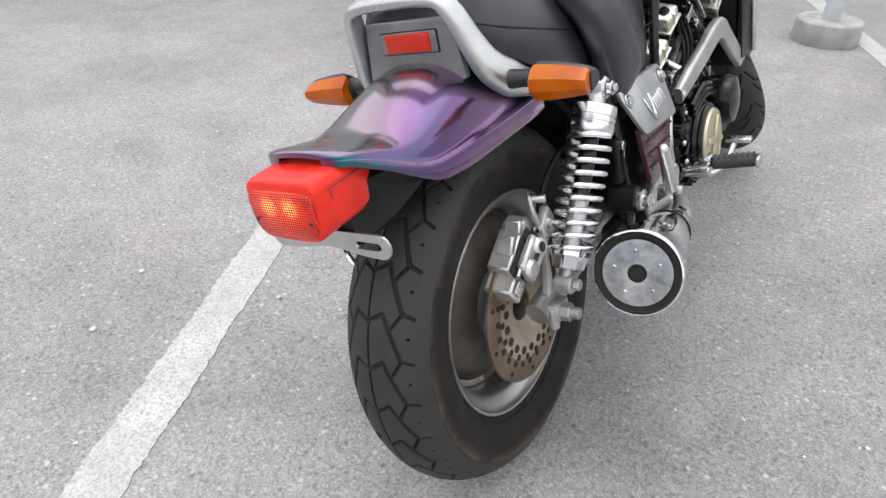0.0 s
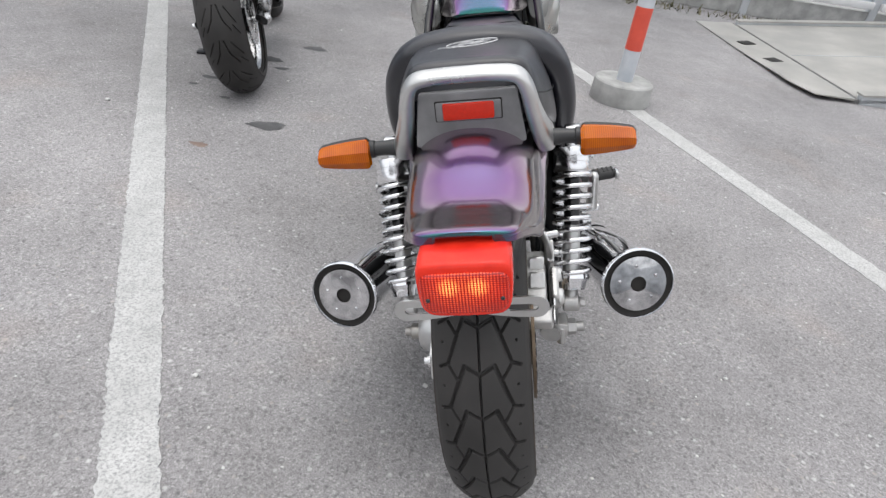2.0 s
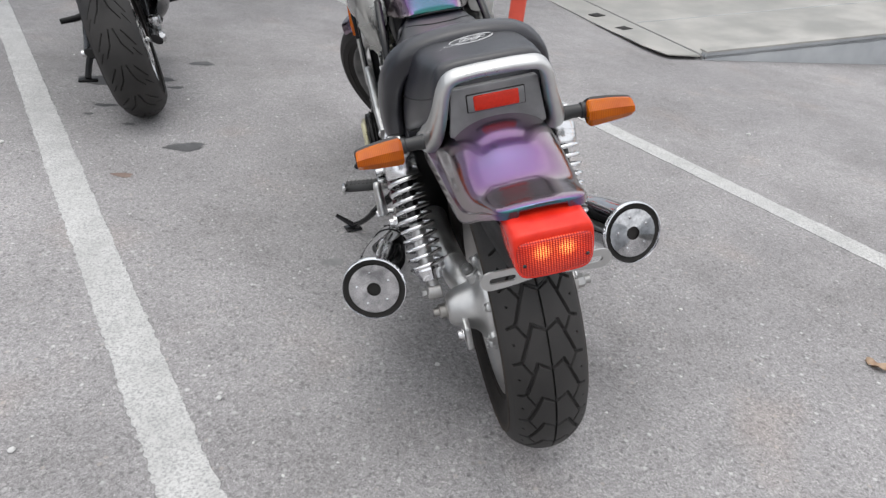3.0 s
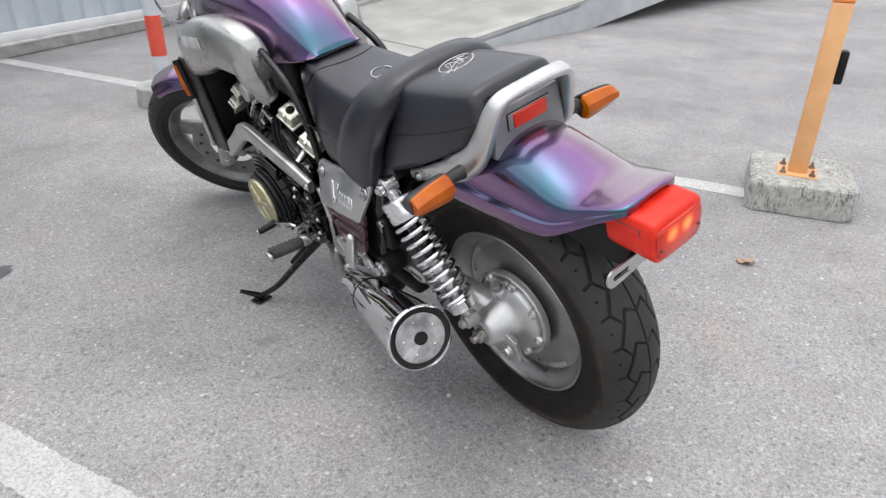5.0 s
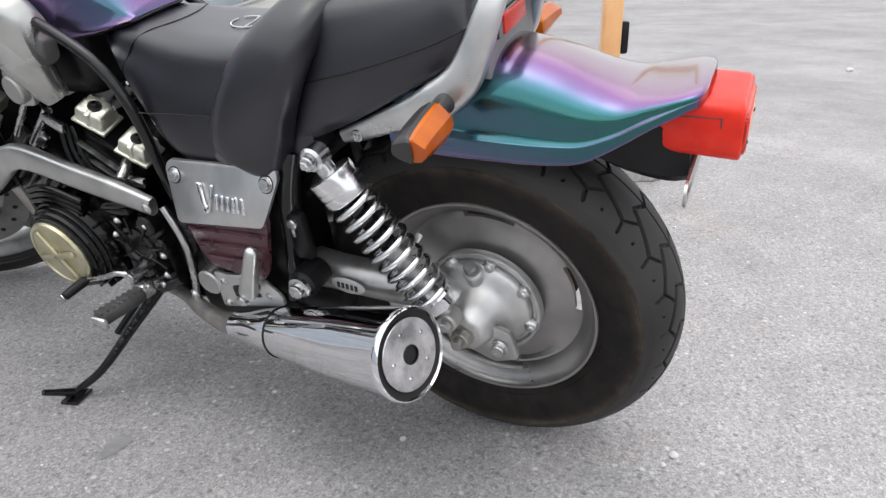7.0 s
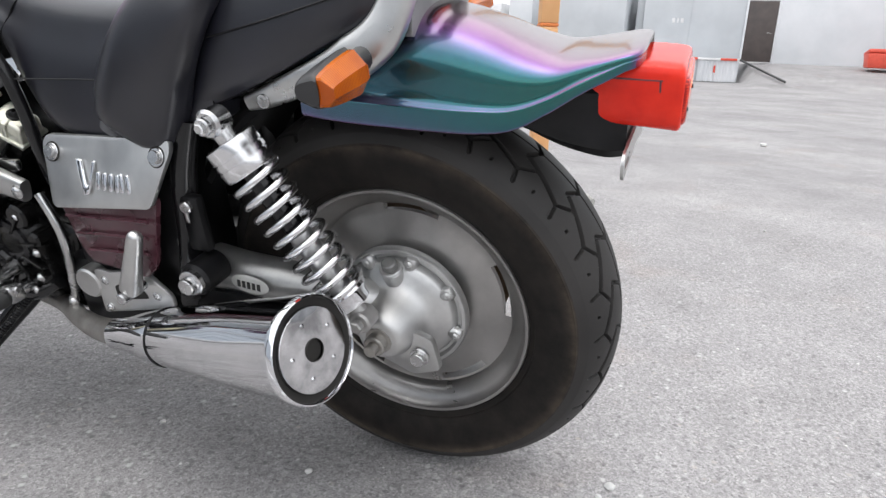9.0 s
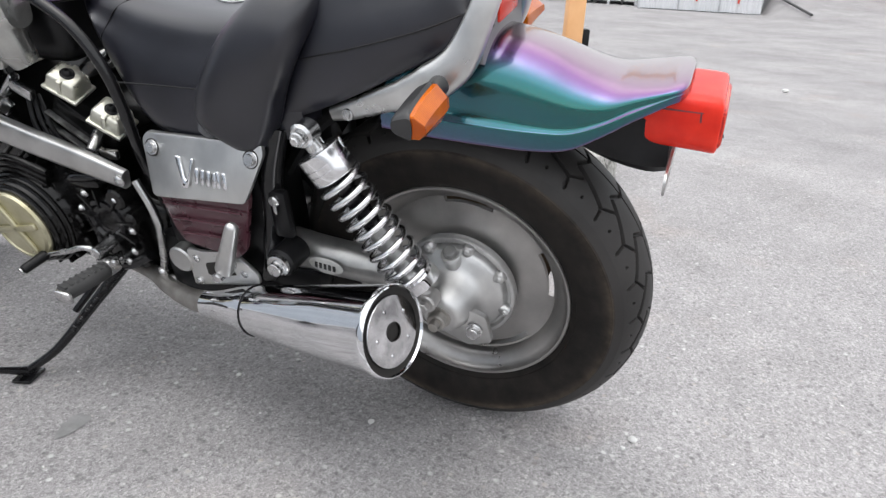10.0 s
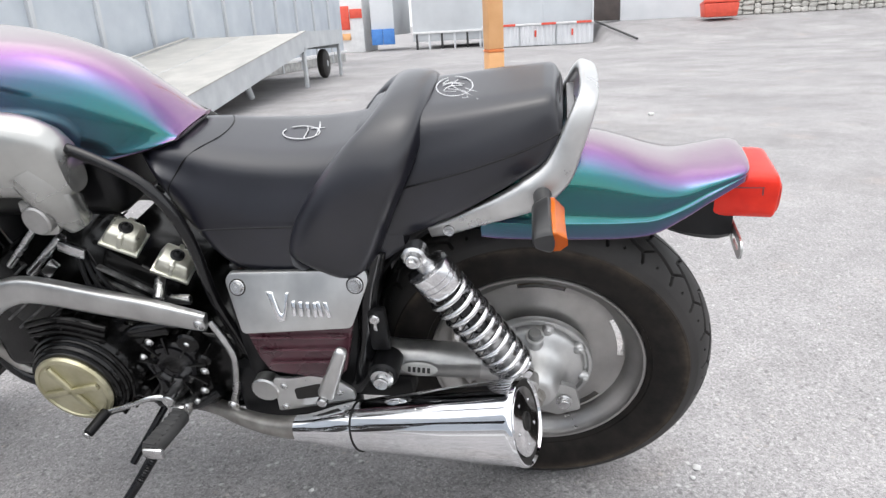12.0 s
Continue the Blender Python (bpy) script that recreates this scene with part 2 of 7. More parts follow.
ASPHALT = make_asphalt()
LINE = make_line_paint()
FLIP = make_flip_paint()
RUBBER = make_rubber("tyre_rubber", (0.020, 0.0188, 0.0180), (0.038, 0.0356, 0.0342))
SIDEWALL = make_rubber("tyre_sidewall", (0.011, 0.0104, 0.010), (0.026, 0.0228, 0.0206))
def make_scuffed():
    """The rear sidewall: dull rubber with a tan scuffed ring below the shoulder, round the axle."""
    m, nt, b = mat_base("scuffed_sidewall")
    tc = nt.nodes.new("ShaderNodeTexCoord")
    flat = nt.nodes.new("ShaderNodeVectorMath")
    flat.operation = "MULTIPLY_ADD"
    flat.inputs[1].default_value = (0, 1, 1)
    flat.inputs[2].default_value = (0, 0, -0.32)
    nt.links.new(tc.outputs["Object"], flat.inputs[0])
    r = nt.nodes.new("ShaderNodeVectorMath")
    r.operation = "LENGTH"
    nt.links.new(flat.outputs[0], r.inputs[0])
    ring = link_ramp(nt, r.outputs["Value"], [(0.258, (0, 0, 0)), (0.268, (0.30, 0.30, 0.30)), (0.2755, (1, 1, 1)), (0.281, (0.30, 0.30, 0.30)), (0.296, (0, 0, 0))])
    patch = link_ramp(nt, tex_noise(nt, 11.0, 5, 0.65), [(0.36, (0.06, 0.06, 0.06)), (0.62, (0.75, 0.75, 0.75))])
    base = link_ramp(nt, tex_noise(nt, 22.0, 6, 0.65), [(0.34, (0.0085, 0.0076, 0.0070)), (0.66, (0.021, 0.0178, 0.0155))])
    nt.links.new(mixed(nt, base, (0.105, 0.082, 0.062), mixed(nt, ring, patch, 1.0, "MULTIPLY")), b.inputs["Base Color"])
    b.inputs["Roughness"].default_value = 0.62
    b.inputs["Specular IOR Level"].default_value = 0.22
    bumped(nt, b, tex_noise(nt, 160.0, 4), 0.3, 0.0008)
    return m


SCUFFED = make_scuffed()
PEG_RUBBER = make_rubber("peg_rubber", (0.03, 0.03, 0.03), (0.06, 0.06, 0.06))
CHROME = surface("chrome", (0.80, 0.81, 0.83), (0.88, 0.88, 0.90), (0.03, 0.07), 1.0, 20, 300, 0.0)
STEEL = surface("bright_steel", (0.50, 0.50, 0.50), (0.70, 0.70, 0.70), (0.16, 0.32), 1.0, 30, 300, 0.05)
ALUMINIUM = surface("brushed_aluminium", (0.48, 0.48, 0.475), (0.62, 0.62, 0.61), (0.32, 0.45), 1.0, 14, 400, 0.06, 0.0004)
CAST = surface("cast_aluminium", (0.38, 0.375, 0.365), (0.56, 0.55, 0.54), (0.38, 0.55), 0.85, 20, 260, 0.25, 0.0006)
RIM_PAINT = surface("rim_silver", (0.345, 0.335, 0.325), (0.50, 0.49, 0.475), (0.26, 0.40), 0.9, 9, 260, 0.12, 0.0005)
HUB_PAINT = surface("hub_silver", (0.50, 0.50, 0.50), (0.64, 0.64, 0.63), (0.36, 0.46), 0.9, 22, 260, 0.16, 0.0004)
SEAT = surface("seat_vinyl", (0.0062, 0.0064, 0.0105), (0.012, 0.0122, 0.019), (0.27, 0.36), 0, 8, 420, 0.22, 0.0006, 0.76)
BLACK = surface("black_plastic", (0.0045, 0.0045, 0.005), (0.011, 0.011, 0.012), (0.28, 0.46), 0, 20, 260, 0.2, 0.0006, 0.26)
SIGNAL_BLACK = surface("satin_black_plastic", (0.016, 0.016, 0.017), (0.028, 0.028, 0.029), (0.30, 0.42), 0, 20, 260, 0.12, 0.0005, 0.55)
BLACK_PAINT = surface("black_enamel", (0.004, 0.004, 0.0048), (0.010, 0.010, 0.011), (0.12, 0.26), 0, 18, 240, 0.08, 0.0005, 0.36, 0.2)
ENGINE_BLACK = surface("engine_black", (0.003, 0.003, 0.003), (0.009, 0.0088, 0.0085), (0.10, 0.26), 0.0, 30, 120, 0.22, 0.0008, 0.32)
BRASS = surface("dull_brass_disc", (0.40, 0.37, 0.235), (0.56, 0.53, 0.38), (0.26, 0.42), 0.75, 20, 260, 0.15)
SPRING = surface("spring_chrome", (0.72, 0.72, 0.73), (0.84, 0.84, 0.85), (0.14, 0.24), 1.0, 20, 300, 0.03)
GOLD = surface("gold_anodised", (0.55, 0.545, 0.46), (0.74, 0.735, 0.65), (0.24, 0.40), 0.8, 20, 260, 0.15)
RUSTY = surface("brown_disc_steel", (0.17, 0.125, 0.085), (0.28, 0.215, 0.155), (0.35, 0.5), 0.85, 26, 300, 0.15)
CREAM_DISC = surface("disc_carrier", (0.32, 0.27, 0.20), (0.48, 0.42, 0.33), (0.4, 0.55), 0.6, 30, 260, 0.15)
FAR_DISH = surface("dull_brown_silver", (0.075, 0.060, 0.050), (0.17, 0.145, 0.125), (0.5, 0.7), 0.45, 12, 200, 0.2)
MAROON = surface("maroon_plastic", (0.060, 0.020, 0.028), (0.095, 0.034, 0.045), (0.2, 0.38), 0, 18, 260, 0.1, 0.0005, 0.5, 0.3)
PANEL_GREY = surface("grey_metal_panel", (0.20, 0.20, 0.205), (0.28, 0.28, 0.285), (0.3, 0.45), 0.5, 22, 260, 0.1)
RED_LENS = make_prism("red_lens", (0.52, 0.018, 0.011))
RED_TOP = make_red_shell()
RED_REFLECTOR = make_lens("red_reflector", (0.86, 0.035, 0.012), 0.9)
AMBER = make_amber()
CALIPER_CAST = surface("bright_cast_caliper", (0.55, 0.545, 0.53), (0.74, 0.73, 0.715), (0.30, 0.46), 0.8, 40, 260, 0.3, 0.0008)
RAIL_CAST = surface("rail_satin_cast", (0.52, 0.52, 0.515), (0.66, 0.66, 0.65), (0.26, 0.40), 0.9, 14, 320, 0.12)
SCOOP_GREY = surface("scoop_satin", (0.40, 0.40, 0.385), (0.52, 0.52, 0.50), (0.22, 0.34), 0.85, 9, 320, 0.08)
FAINT_STAIN = surface("faint_stain", (0.17, 0.17, 0.17), (0.25, 0.25, 0.25), (0.7, 0.85), 0, 30, 200, 0.4, 0.002)
SWING_SILVER = surface("swingarm_silver", (0.30, 0.30, 0.295), (0.46, 0.46, 0.45), (0.28, 0.42), 0.8, 16, 260, 0.2)
ARM_GREY = surface("swingarm_grey", (0.16, 0.16, 0.158), (0.27, 0.27, 0.265), (0.35, 0.5), 0.6, 16, 260, 0.2)
FIN = surface("worn_fin_edge", (0.015, 0.015, 0.015), (0.22, 0.22, 0.215), (0.3, 0.5), 0.4, 40, 260, 0.15)
PIPE_DULL = surface("dull_exhaust_steel", (0.30, 0.285, 0.265), (0.48, 0.465, 0.44), (0.35, 0.55), 0.9, 20, 260, 0.15)
# Blotches paint in dark and bright reflections as well as smudges.
PLATE_MIRROR = surface("reflection_smudge_plate", (0.34, 0.34, 0.35), (0.78, 0.78, 0.79), (0.015, 0.09), 1.0, 30, 60, 0.05, 0.0008)
STICKER = surface("sticker_silver_print", (0.52, 0.52, 0.50), (0.62, 0.62, 0.60), (0.3, 0.45), 0.1, 40, 260, 0.05)
WHITE_INK = surface("white_print", (0.50, 0.50, 0.51), (0.66, 0.66, 0.67), (0.5, 0.6), 0, 40, 260, 0.05)
DARK_INK = surface("dark_print", (0.03, 0.03, 0.03), (0.05, 0.05, 0.05), (0.5, 0.6), 0, 40, 260, 0.05)
def make_pitted():
    """Old cast concrete: pale skin, broken away in dark upright streaks and pits."""
    m, nt, b = mat_base("pitted_concrete")
    tc = nt.nodes.new("ShaderNodeTexCoord")
    mp = nt.nodes.new("ShaderNodeMapping")
    mp.inputs["Scale"].default_value = (1.0, 1.0, 0.38)
    nt.links.new(tc.outputs["Object"], mp.inputs["Vector"])
    streak = nt.nodes.new("ShaderNodeTexNoise")
    streak.inputs["Scale"].default_value = 95.0
    streak.inputs["Detail"].default_value = 5.0
    streak.inputs["Distortion"].default_value = 0.8
    nt.links.new(mp.outputs[0], streak.inputs["Vector"])
    big = tex_noise(nt, 9.0, 4)
    skin_tone = link_ramp(nt, tex_noise(nt, 30.0, 5, 0.6), [(0.3, (0.30, 0.295, 0.275)), (0.7, (0.50, 0.495, 0.465))])
    worn = mixed(nt, link_ramp(nt, streak.outputs["Fac"], [(0.50, (0, 0, 0)), (0.60, (1, 1, 1))]), link_ramp(nt, big, [(0.40, (0.1, 0.1, 0.1)), (0.58, (1, 1, 1))]), 1.0, "MULTIPLY")
    nt.links.new(mixed(nt, skin_tone, (0.12, 0.12, 0.11), mixed(nt, (0, 0, 0), worn, 0.85)), b.inputs["Base Color"])
    b.inputs["Roughness"].default_value = 0.9
    bumped(nt, b, streak.outputs["Fac"], 0.7, 0.004)
    return m


PITTED = make_pitted()
CONCRETE = surface("concrete", (0.31, 0.31, 0.30), (0.48, 0.48, 0.465), (0.8, 0.92), 0, 9, 120, 0.6, 0.002, 0.3)
POST_WHITE = surface("post_white_paint", (0.46, 0.49, 0.53), (0.60, 0.62, 0.65), (0.4, 0.6), 0, 9, 160, 0.15)
POST_RED = surface("post_red_paint", (0.62, 0.075, 0.045), (0.74, 0.10, 0.06), (0.4, 0.6), 0, 9, 160, 0.15)
ORANGE = surface("orange_paint", (0.70, 0.36, 0.15), (0.80, 0.45, 0.21), (0.45, 0.6), 0, 8, 160, 0.15)
ORANGE_DEEP = surface("deep_orange_tape", (0.70, 0.20, 0.05), (0.78, 0.25, 0.07), (0.45, 0.6), 0, 8, 160, 0.15)
RAMP_TOP = surface("worn_ramp_sheet", (0.32, 0.313, 0.290), (0.47, 0.455, 0.425), (0.36, 0.55), 0.1, 3, 90, 0.35, 0.002)
RAMP_SIDE = surface("ramp_grey_paint", (0.42, 0.44, 0.46), (0.55, 0.57, 0.58), (0.4, 0.6), 0.1, 3, 120, 0.15)
FENCE = surface("fence_blue_grey_sheet", (0.43, 0.47, 0.52), (0.53, 0.57, 0.61), (0.4, 0.55), 0.1, 1.5, 60, 0.1)
WALL_GREY = surface("grey_wall_panel", (0.47, 0.49, 0.51), (0.57, 0.59, 0.61), (0.5, 0.65), 0, 0.7, 40, 0.08)
WALL_WHITE = surface("pale_wall_panel", (0.60, 0.62, 0.64), (0.70, 0.71, 0.73), (0.5, 0.65), 0, 0.7, 40, 0.08)
DOOR_BROWN = surface("brown_door_paint", (0.060, 0.048, 0.045), (0.085, 0.068, 0.062), (0.4, 0.55), 0, 3, 60, 0.1)
RAIL_WHITE = surface("white_rail_paint", (0.66, 0.66, 0.66), (0.76, 0.76, 0.76), (0.4, 0.55), 0, 5, 60, 0.1)
BLUE = surface("blue_paint", (0.05, 0.18, 0.50), (0.07, 0.23, 0.58), (0.4, 0.55), 0, 5, 60, 0.1)
STONE = surface("rubble_stone", (0.42, 0.41, 0.38), (0.60, 0.585, 0.55), (0.8, 0.9), 0, 4, 60, 0.5, 0.01)
STAIN = surface("oil_stain", (0.060, 0.060, 0.062), (0.12, 0.12, 0.122), (0.45, 0.7), 0, 20, 200, 0.5, 0.002)
RUST_STAIN = surface("rust_stain", (0.17, 0.12, 0.10), (0.24, 0.18, 0.15), (0.7, 0.8), 0, 30, 200, 0.5, 0.002)
LEAF = surface("dry_leaf", (0.30, 0.19, 0.12), (0.48, 0.36, 0.26), (0.6, 0.8), 0, 40, 300, 0.3)
PEBBLE = surface("pale_grit", (0.52, 0.52, 0.51), (0.68, 0.68, 0.66), (0.8, 0.9), 0, 30, 200, 0.3)
SCRUB = surface("dry_weeds", (0.09, 0.09, 0.05), (0.20, 0.18, 0.11), (0.7, 0.9), 0, 6, 60, 0.3)
# Near-black; inlays of it paint the shade inside holes, gaps and slots.
CARBON = surface("dark_hole", (0.010, 0.009, 0.008), (0.02, 0.018, 0.016), (0.7, 0.9), 0, 20, 200, 0.2)

# ---- mesh helpers: every shape is a pair (points, faces) ----
def cat(*shapes):
    vs, fs, n = [], [], 0
    for v, f in shapes:
        vs.extend(v)
        fs.extend([tuple(i + n for i in q) for q in f])
        n += len(v)
    return vs, fs


def moved(shape, m):
    return [tuple(m @ Vector(p)) for p in shape[0]], shape[1]


def mirrored(shape):
    return [(-x, y, z) for x, y, z in shape[0]], [tuple(reversed(q)) for q in shape[1]]


def from_bm(bm):
    bm.verts.index_update()
    out = [tuple(v.co) for v in bm.verts], [tuple(v.index for v in f.verts) for f in bm.faces]
    bm.free()
    return out


def block(size, at=(0, 0, 0), bevel=0.004, turn=(0, 0, 0), taper=None, segs=2):
    """A box with rounded edges; taper: (sx, sy) of its top."""
    bm = bmesh.new()
    bmesh.ops.create_cube(bm, size=1)
    for v in bm.verts:
        v.co = Vector((v.co.x * size[0], v.co.y * size[1], v.co.z * size[2]))
        if taper and v.co.z > 0:
            v.co.x *= taper[0]
            v.co.y *= taper[1]
    if bevel:
        bmesh.ops.bevel(bm, geom=list(bm.edges), offset=min(bevel, min(size) * 0.45), segments=segs, profile=0.5, affect="EDGES")
    return moved(from_bm(bm), pose(*at, *turn))


def lathe(profile, n=32, close=False):
    """Turn (radius, height) pairs about the z axis; a radius of 0 makes a tip."""
    vs, fs, rings = [], [], []
    for r, h in profile:
        if r < 1e-6:
            rings.append([len(vs)] * n)
            vs.append((0, 0, h))
        else:
            rings.append(list(range(len(vs), len(vs) + n)))
            vs += [(r * math.cos(2 * math.pi * k / n), r * math.sin(2 * math.pi * k / n), h) for k in range(n)]
    pairs = list(zip(rings, rings[1:])) + ([(rings[-1], rings[0])] if close else [])
    for a, b in pairs:
        for k in range(n):
            q = (a[k], a[(k + 1) % n], b[(k + 1) % n], b[k])
            q = tuple(dict.fromkeys(q))
            if len(q) > 2:
                fs.append(q)
    return vs, fs


def aim(p0, p1):
    """The pose that carries the z axis onto the line from p0 to p1."""
    d = Vector(p1) - Vector(p0)
    return Matrix.Translation(p0) @ d.to_track_quat("Z", "Y").to_matrix().to_4x4()


def rod(p0, p1, r0, r1=None, n=20, edge=0.002):
    """A round bar with softened ends."""
    r1 = r0 if r1 is None else r1
    h = (Vector(p1) - Vector(p0)).length
    e = min(edge, r0 * 0.4, r1 * 0.4, h * 0.3)
    return moved(lathe([(0, 0), (r0 - e, 0), (r0, e), (r1, h - e), (r1 - e, h), (0, h)], n), aim(p0, p1))


def turned(profile, p0, p1, n=32, close=False):
    """A lathe profile whose heights run from p0 towards p1, in metres."""
    return moved(lathe(profile, n, close), aim(p0, p1))


def glide(points, steps):
    """A smooth line through points."""
    p = [Vector(q) for q in points]
    p = [2 * p[0] - p[1], *p, 2 * p[-1] - p[-2]]
    out = []
    for k in range(1, len(p) - 2):
        for s in range(steps):
            t = s / steps
            a, b, c, d = p[k - 1 : k + 3]
            out.append(0.5 * (2 * b + (c - a) * t + (2 * a - 5 * b + 4 * c - d) * t * t + (3 * b - a - 3 * c + d) * t ** 3))
    return [*out, p[-2]]


def hose(points, r, n=12, steps=6, flat=1.0, up=None, smooth=True, sq=1.0):
    """A tube along points; r: a radius or one for each point; flat: the ratio of its two widths; sq under 1: a squarer section."""
    radii = r if isinstance(r, (list, tuple)) else [r] * len(points)
    if smooth:
        line = glide([(*q[:3],) for q in points], steps)
        rr = [radii[min(int(k / steps), len(radii) - 1)] * (1 - (k % steps) / steps) + radii[min(int(k / steps) + 1, len(radii) - 1)] * ((k % steps) / steps) for k in range(len(line))]
    else:
        line, rr = [Vector(q) for q in points], radii
    vs, fs = [], []
    side = None
    for k, c in enumerate(line):
        d = (line[min(k + 1, len(line) - 1)] - line[max(k - 1, 0)]).normalized()
        if up is not None:
            side = d.cross(Vector(up)).normalized()
        elif side is None:
            side = d.orthogonal().normalized()
        else:
            side = (side - d * side.dot(d)).normalized()
        other = d.cross(side)
        for j in range(n):
            a = 2 * math.pi * j / n
            ca, sa = math.cos(a), math.sin(a)
            vs.append(tuple(c + rr[k] * (math.copysign(abs(ca) ** sq, ca) * side * flat + math.copysign(abs(sa) ** sq, sa) * other)))
    for k in range(len(line) - 1):
        for j in range(n):
            fs.append((k * n + j, k * n + (j + 1) % n, (k + 1) * n + (j + 1) % n, (k + 1) * n + j))
    fs.append(tuple(reversed(range(n))))
    fs.append(tuple(range((len(line) - 1) * n, len(line) * n)))
    return vs, fs


def coil(p0, p1, radius, wire, turns, n=8, per=28):
    """A helical spring."""
    m = aim(p0, p1)
    h = (Vector(p1) - Vector(p0)).length
    count = int(turns * per)
    line = [m @ Vector((radius * math.cos(2 * math.pi * k / per), radius * math.sin(2 * math.pi * k / per), h * k / count)) for k in range(count + 1)]
    return hose(line, wire, n, 1, smooth=False)


def sheet(outline, thick, m, bevel=0.0015, segs=2):
    """A flat plate of an (u, v) outline, thick along w, laid by the pose m."""
    bm = bmesh.new()
    ring = [bm.verts.new((u, v, 0)) for u, v in outline]
    bm.faces.new(ring)
    ex = bmesh.ops.extrude_face_region(bm, geom=list(bm.faces))
    for v in ex["geom"]:
        if isinstance(v, bmesh.types.BMVert):
            v.co.z += thick
    bmesh.ops.recalc_face_normals(bm, faces=list(bm.faces))
    if bevel:
        bmesh.ops.bevel(bm, geom=list(bm.edges), offset=bevel, segments=segs, profile=0.5, affect="EDGES", clamp_overlap=True)
    return moved(from_bm(bm), m)


def rounded(outline, radius, steps=4):
    """An outline with its corners rounded."""
    out, n = [], len(outline)
    for k in range(n):
        a, b, c = Vector(outline[k - 1]), Vector(outline[k]), Vector(outline[(k + 1) % n])
        u, w = (a - b), (c - b)
        r = min(radius, u.length * 0.45, w.length * 0.45)
        p, q = b + u.normalized() * r, b + w.normalized() * r
        for s in range(steps + 1):
            t = s / steps
            out.append(tuple((1 - t) ** 2 * p + 2 * t * (1 - t) * b + t * t * q))
    return out


def side_plane(x, flip=False):
    """A pose that lays (u, v) on (y, z) at the given x, its thickness running outwards."""
    m = Matrix(((0, 0, -1, x), (1, 0, 0, 0), (0, 1, 0, 0), (0, 0, 0, 1)))
    return Matrix.Diagonal((-1, 1, 1, 1)) @ m if flip else m


def skin(sections, across=6, along=6, cap=True, loop=True):
    """A smooth body through closed sections, each a list of as many points."""
    rows = []
    for s in sections:
        pts = [Vector(q) for q in s]
        n = len(pts)
        row = []
        for k in range(n if loop else n - 1):
            if loop:
                a, b, c, d = pts[k - 1], pts[k], pts[(k + 1) % n], pts[(k + 2) % n]
            else:
                b, c = pts[k], pts[k + 1]
                a = pts[k - 1] if k else 2 * b - c
                d = pts[k + 2] if k + 2 < n else 2 * c - b
            for i in range(across):
                t = i / across
                row.append(0.5 * (2 * b + (c - a) * t + (2 * a - 5 * b + 4 * c - d) * t * t + (3 * b - a - 3 * c + d) * t ** 3))
        if not loop:
            row.append(pts[-1])
        rows.append(row)
    cols = [glide([r[k] for r in rows], along) for k in range(len(rows[0]))]
    w, h = len(cols), len(cols[0])
    vs = [tuple(cols[k][j]) for j in range(h) for k in range(w)]
    fs = []
    for j in range(h - 1):
        for k in range(w if loop else w - 1):
            fs.append((j * w + k, j * w + (k + 1) % w, (j + 1) * w + (k + 1) % w, (j + 1) * w + k))
    if cap and loop:
        fs.append(tuple(reversed(range(w))))
        fs.append(tuple(range((h - 1) * w, h * w)))
    return vs, fs


def mirror_ring(half):
    """A closed ring of (x, y, z) from its right half, top to bottom."""
    return [*half, *[(-x, y, z) for x, y, z in reversed(half)]]


def part(name, shape, material, parent=None, label="", angle=38):
    """ONE mesh object, under a thing or a part."""
    me = bpy.data.meshes.new(name)
    me.from_pydata([tuple(p) for p in shape[0]], [], shape[1])
    me.validate()
    bm = bmesh.new()
    bm.from_mesh(me)
    bmesh.ops.recalc_face_normals(bm, faces=list(bm.faces))
    bm.to_mesh(me)
    bm.free()
    me.polygons.foreach_set("use_smooth", [True] * len(me.polygons))
    me.set_sharp_from_angle(angle=radians(angle))
    for one in material if isinstance(material, (list, tuple)) else [material]:
        me.materials.append(one)
    ob = new(name, me)
    if parent is not None:
        ob.parent = parent
    if label:
        ob["label"] = label
    return ob


def thing(name, m, label, category, group="", kind=""):
    """An Empty that carries the parts of one thing."""
    ob = new(name)
    ob.empty_display_size = 0.1
    ob.matrix_world = m
    return tagged(ob, label, category, group, kind)


def solid(name, shape, material, label, category, group="", kind="", m=None):
    """A thing of one mesh."""
    ob = part(name, shape, material)
    if m is not None:
        ob.matrix_world = m
    return tagged(ob, label, category, group, kind)


def hex_bolt(at, way, r=0.007, h=0.006, n=6):
    """A washer and a hexagon head in one body."""
    a, d = Vector(at), Vector(way).normalized()
    wash = turned([(0, 0), (r * 1.35, 0), (r * 1.35, 0.0012), (r * 1.1, 0.0015), (r, 0.0016), (r, h - 0.0008), (r * 0.86, h), (0, h)], a, a + d, 12)
    return wash


def stud(at, way, rings):
    """A stepped round head: rings of (radius, height), all one body."""
    a, d = Vector(at), Vector(way).normalized()
    prof = [(0, 0)]
    low = 0.0
    for r, h in rings:
        prof += [(r, low), (r, h - min(0.001, (h - low) * 0.3)), (r * 0.93, h)]
        low = h
    return turned(prof + [(0, low)], a, a + d, 24)


def dome_bolt(at, way, r=0.008, h=0.006):
    a, d = Vector(at), Vector(way).normalized()
    return turned([(0, 0), (r * 1.3, 0), (r * 1.3, h * 0.25), (r, h * 0.35), (r * 0.8, h * 0.8), (r * 0.45, h), (r * 0.4, h * 0.6), (0, h * 0.6)], a, a + d, 14)

from mathutils import noise

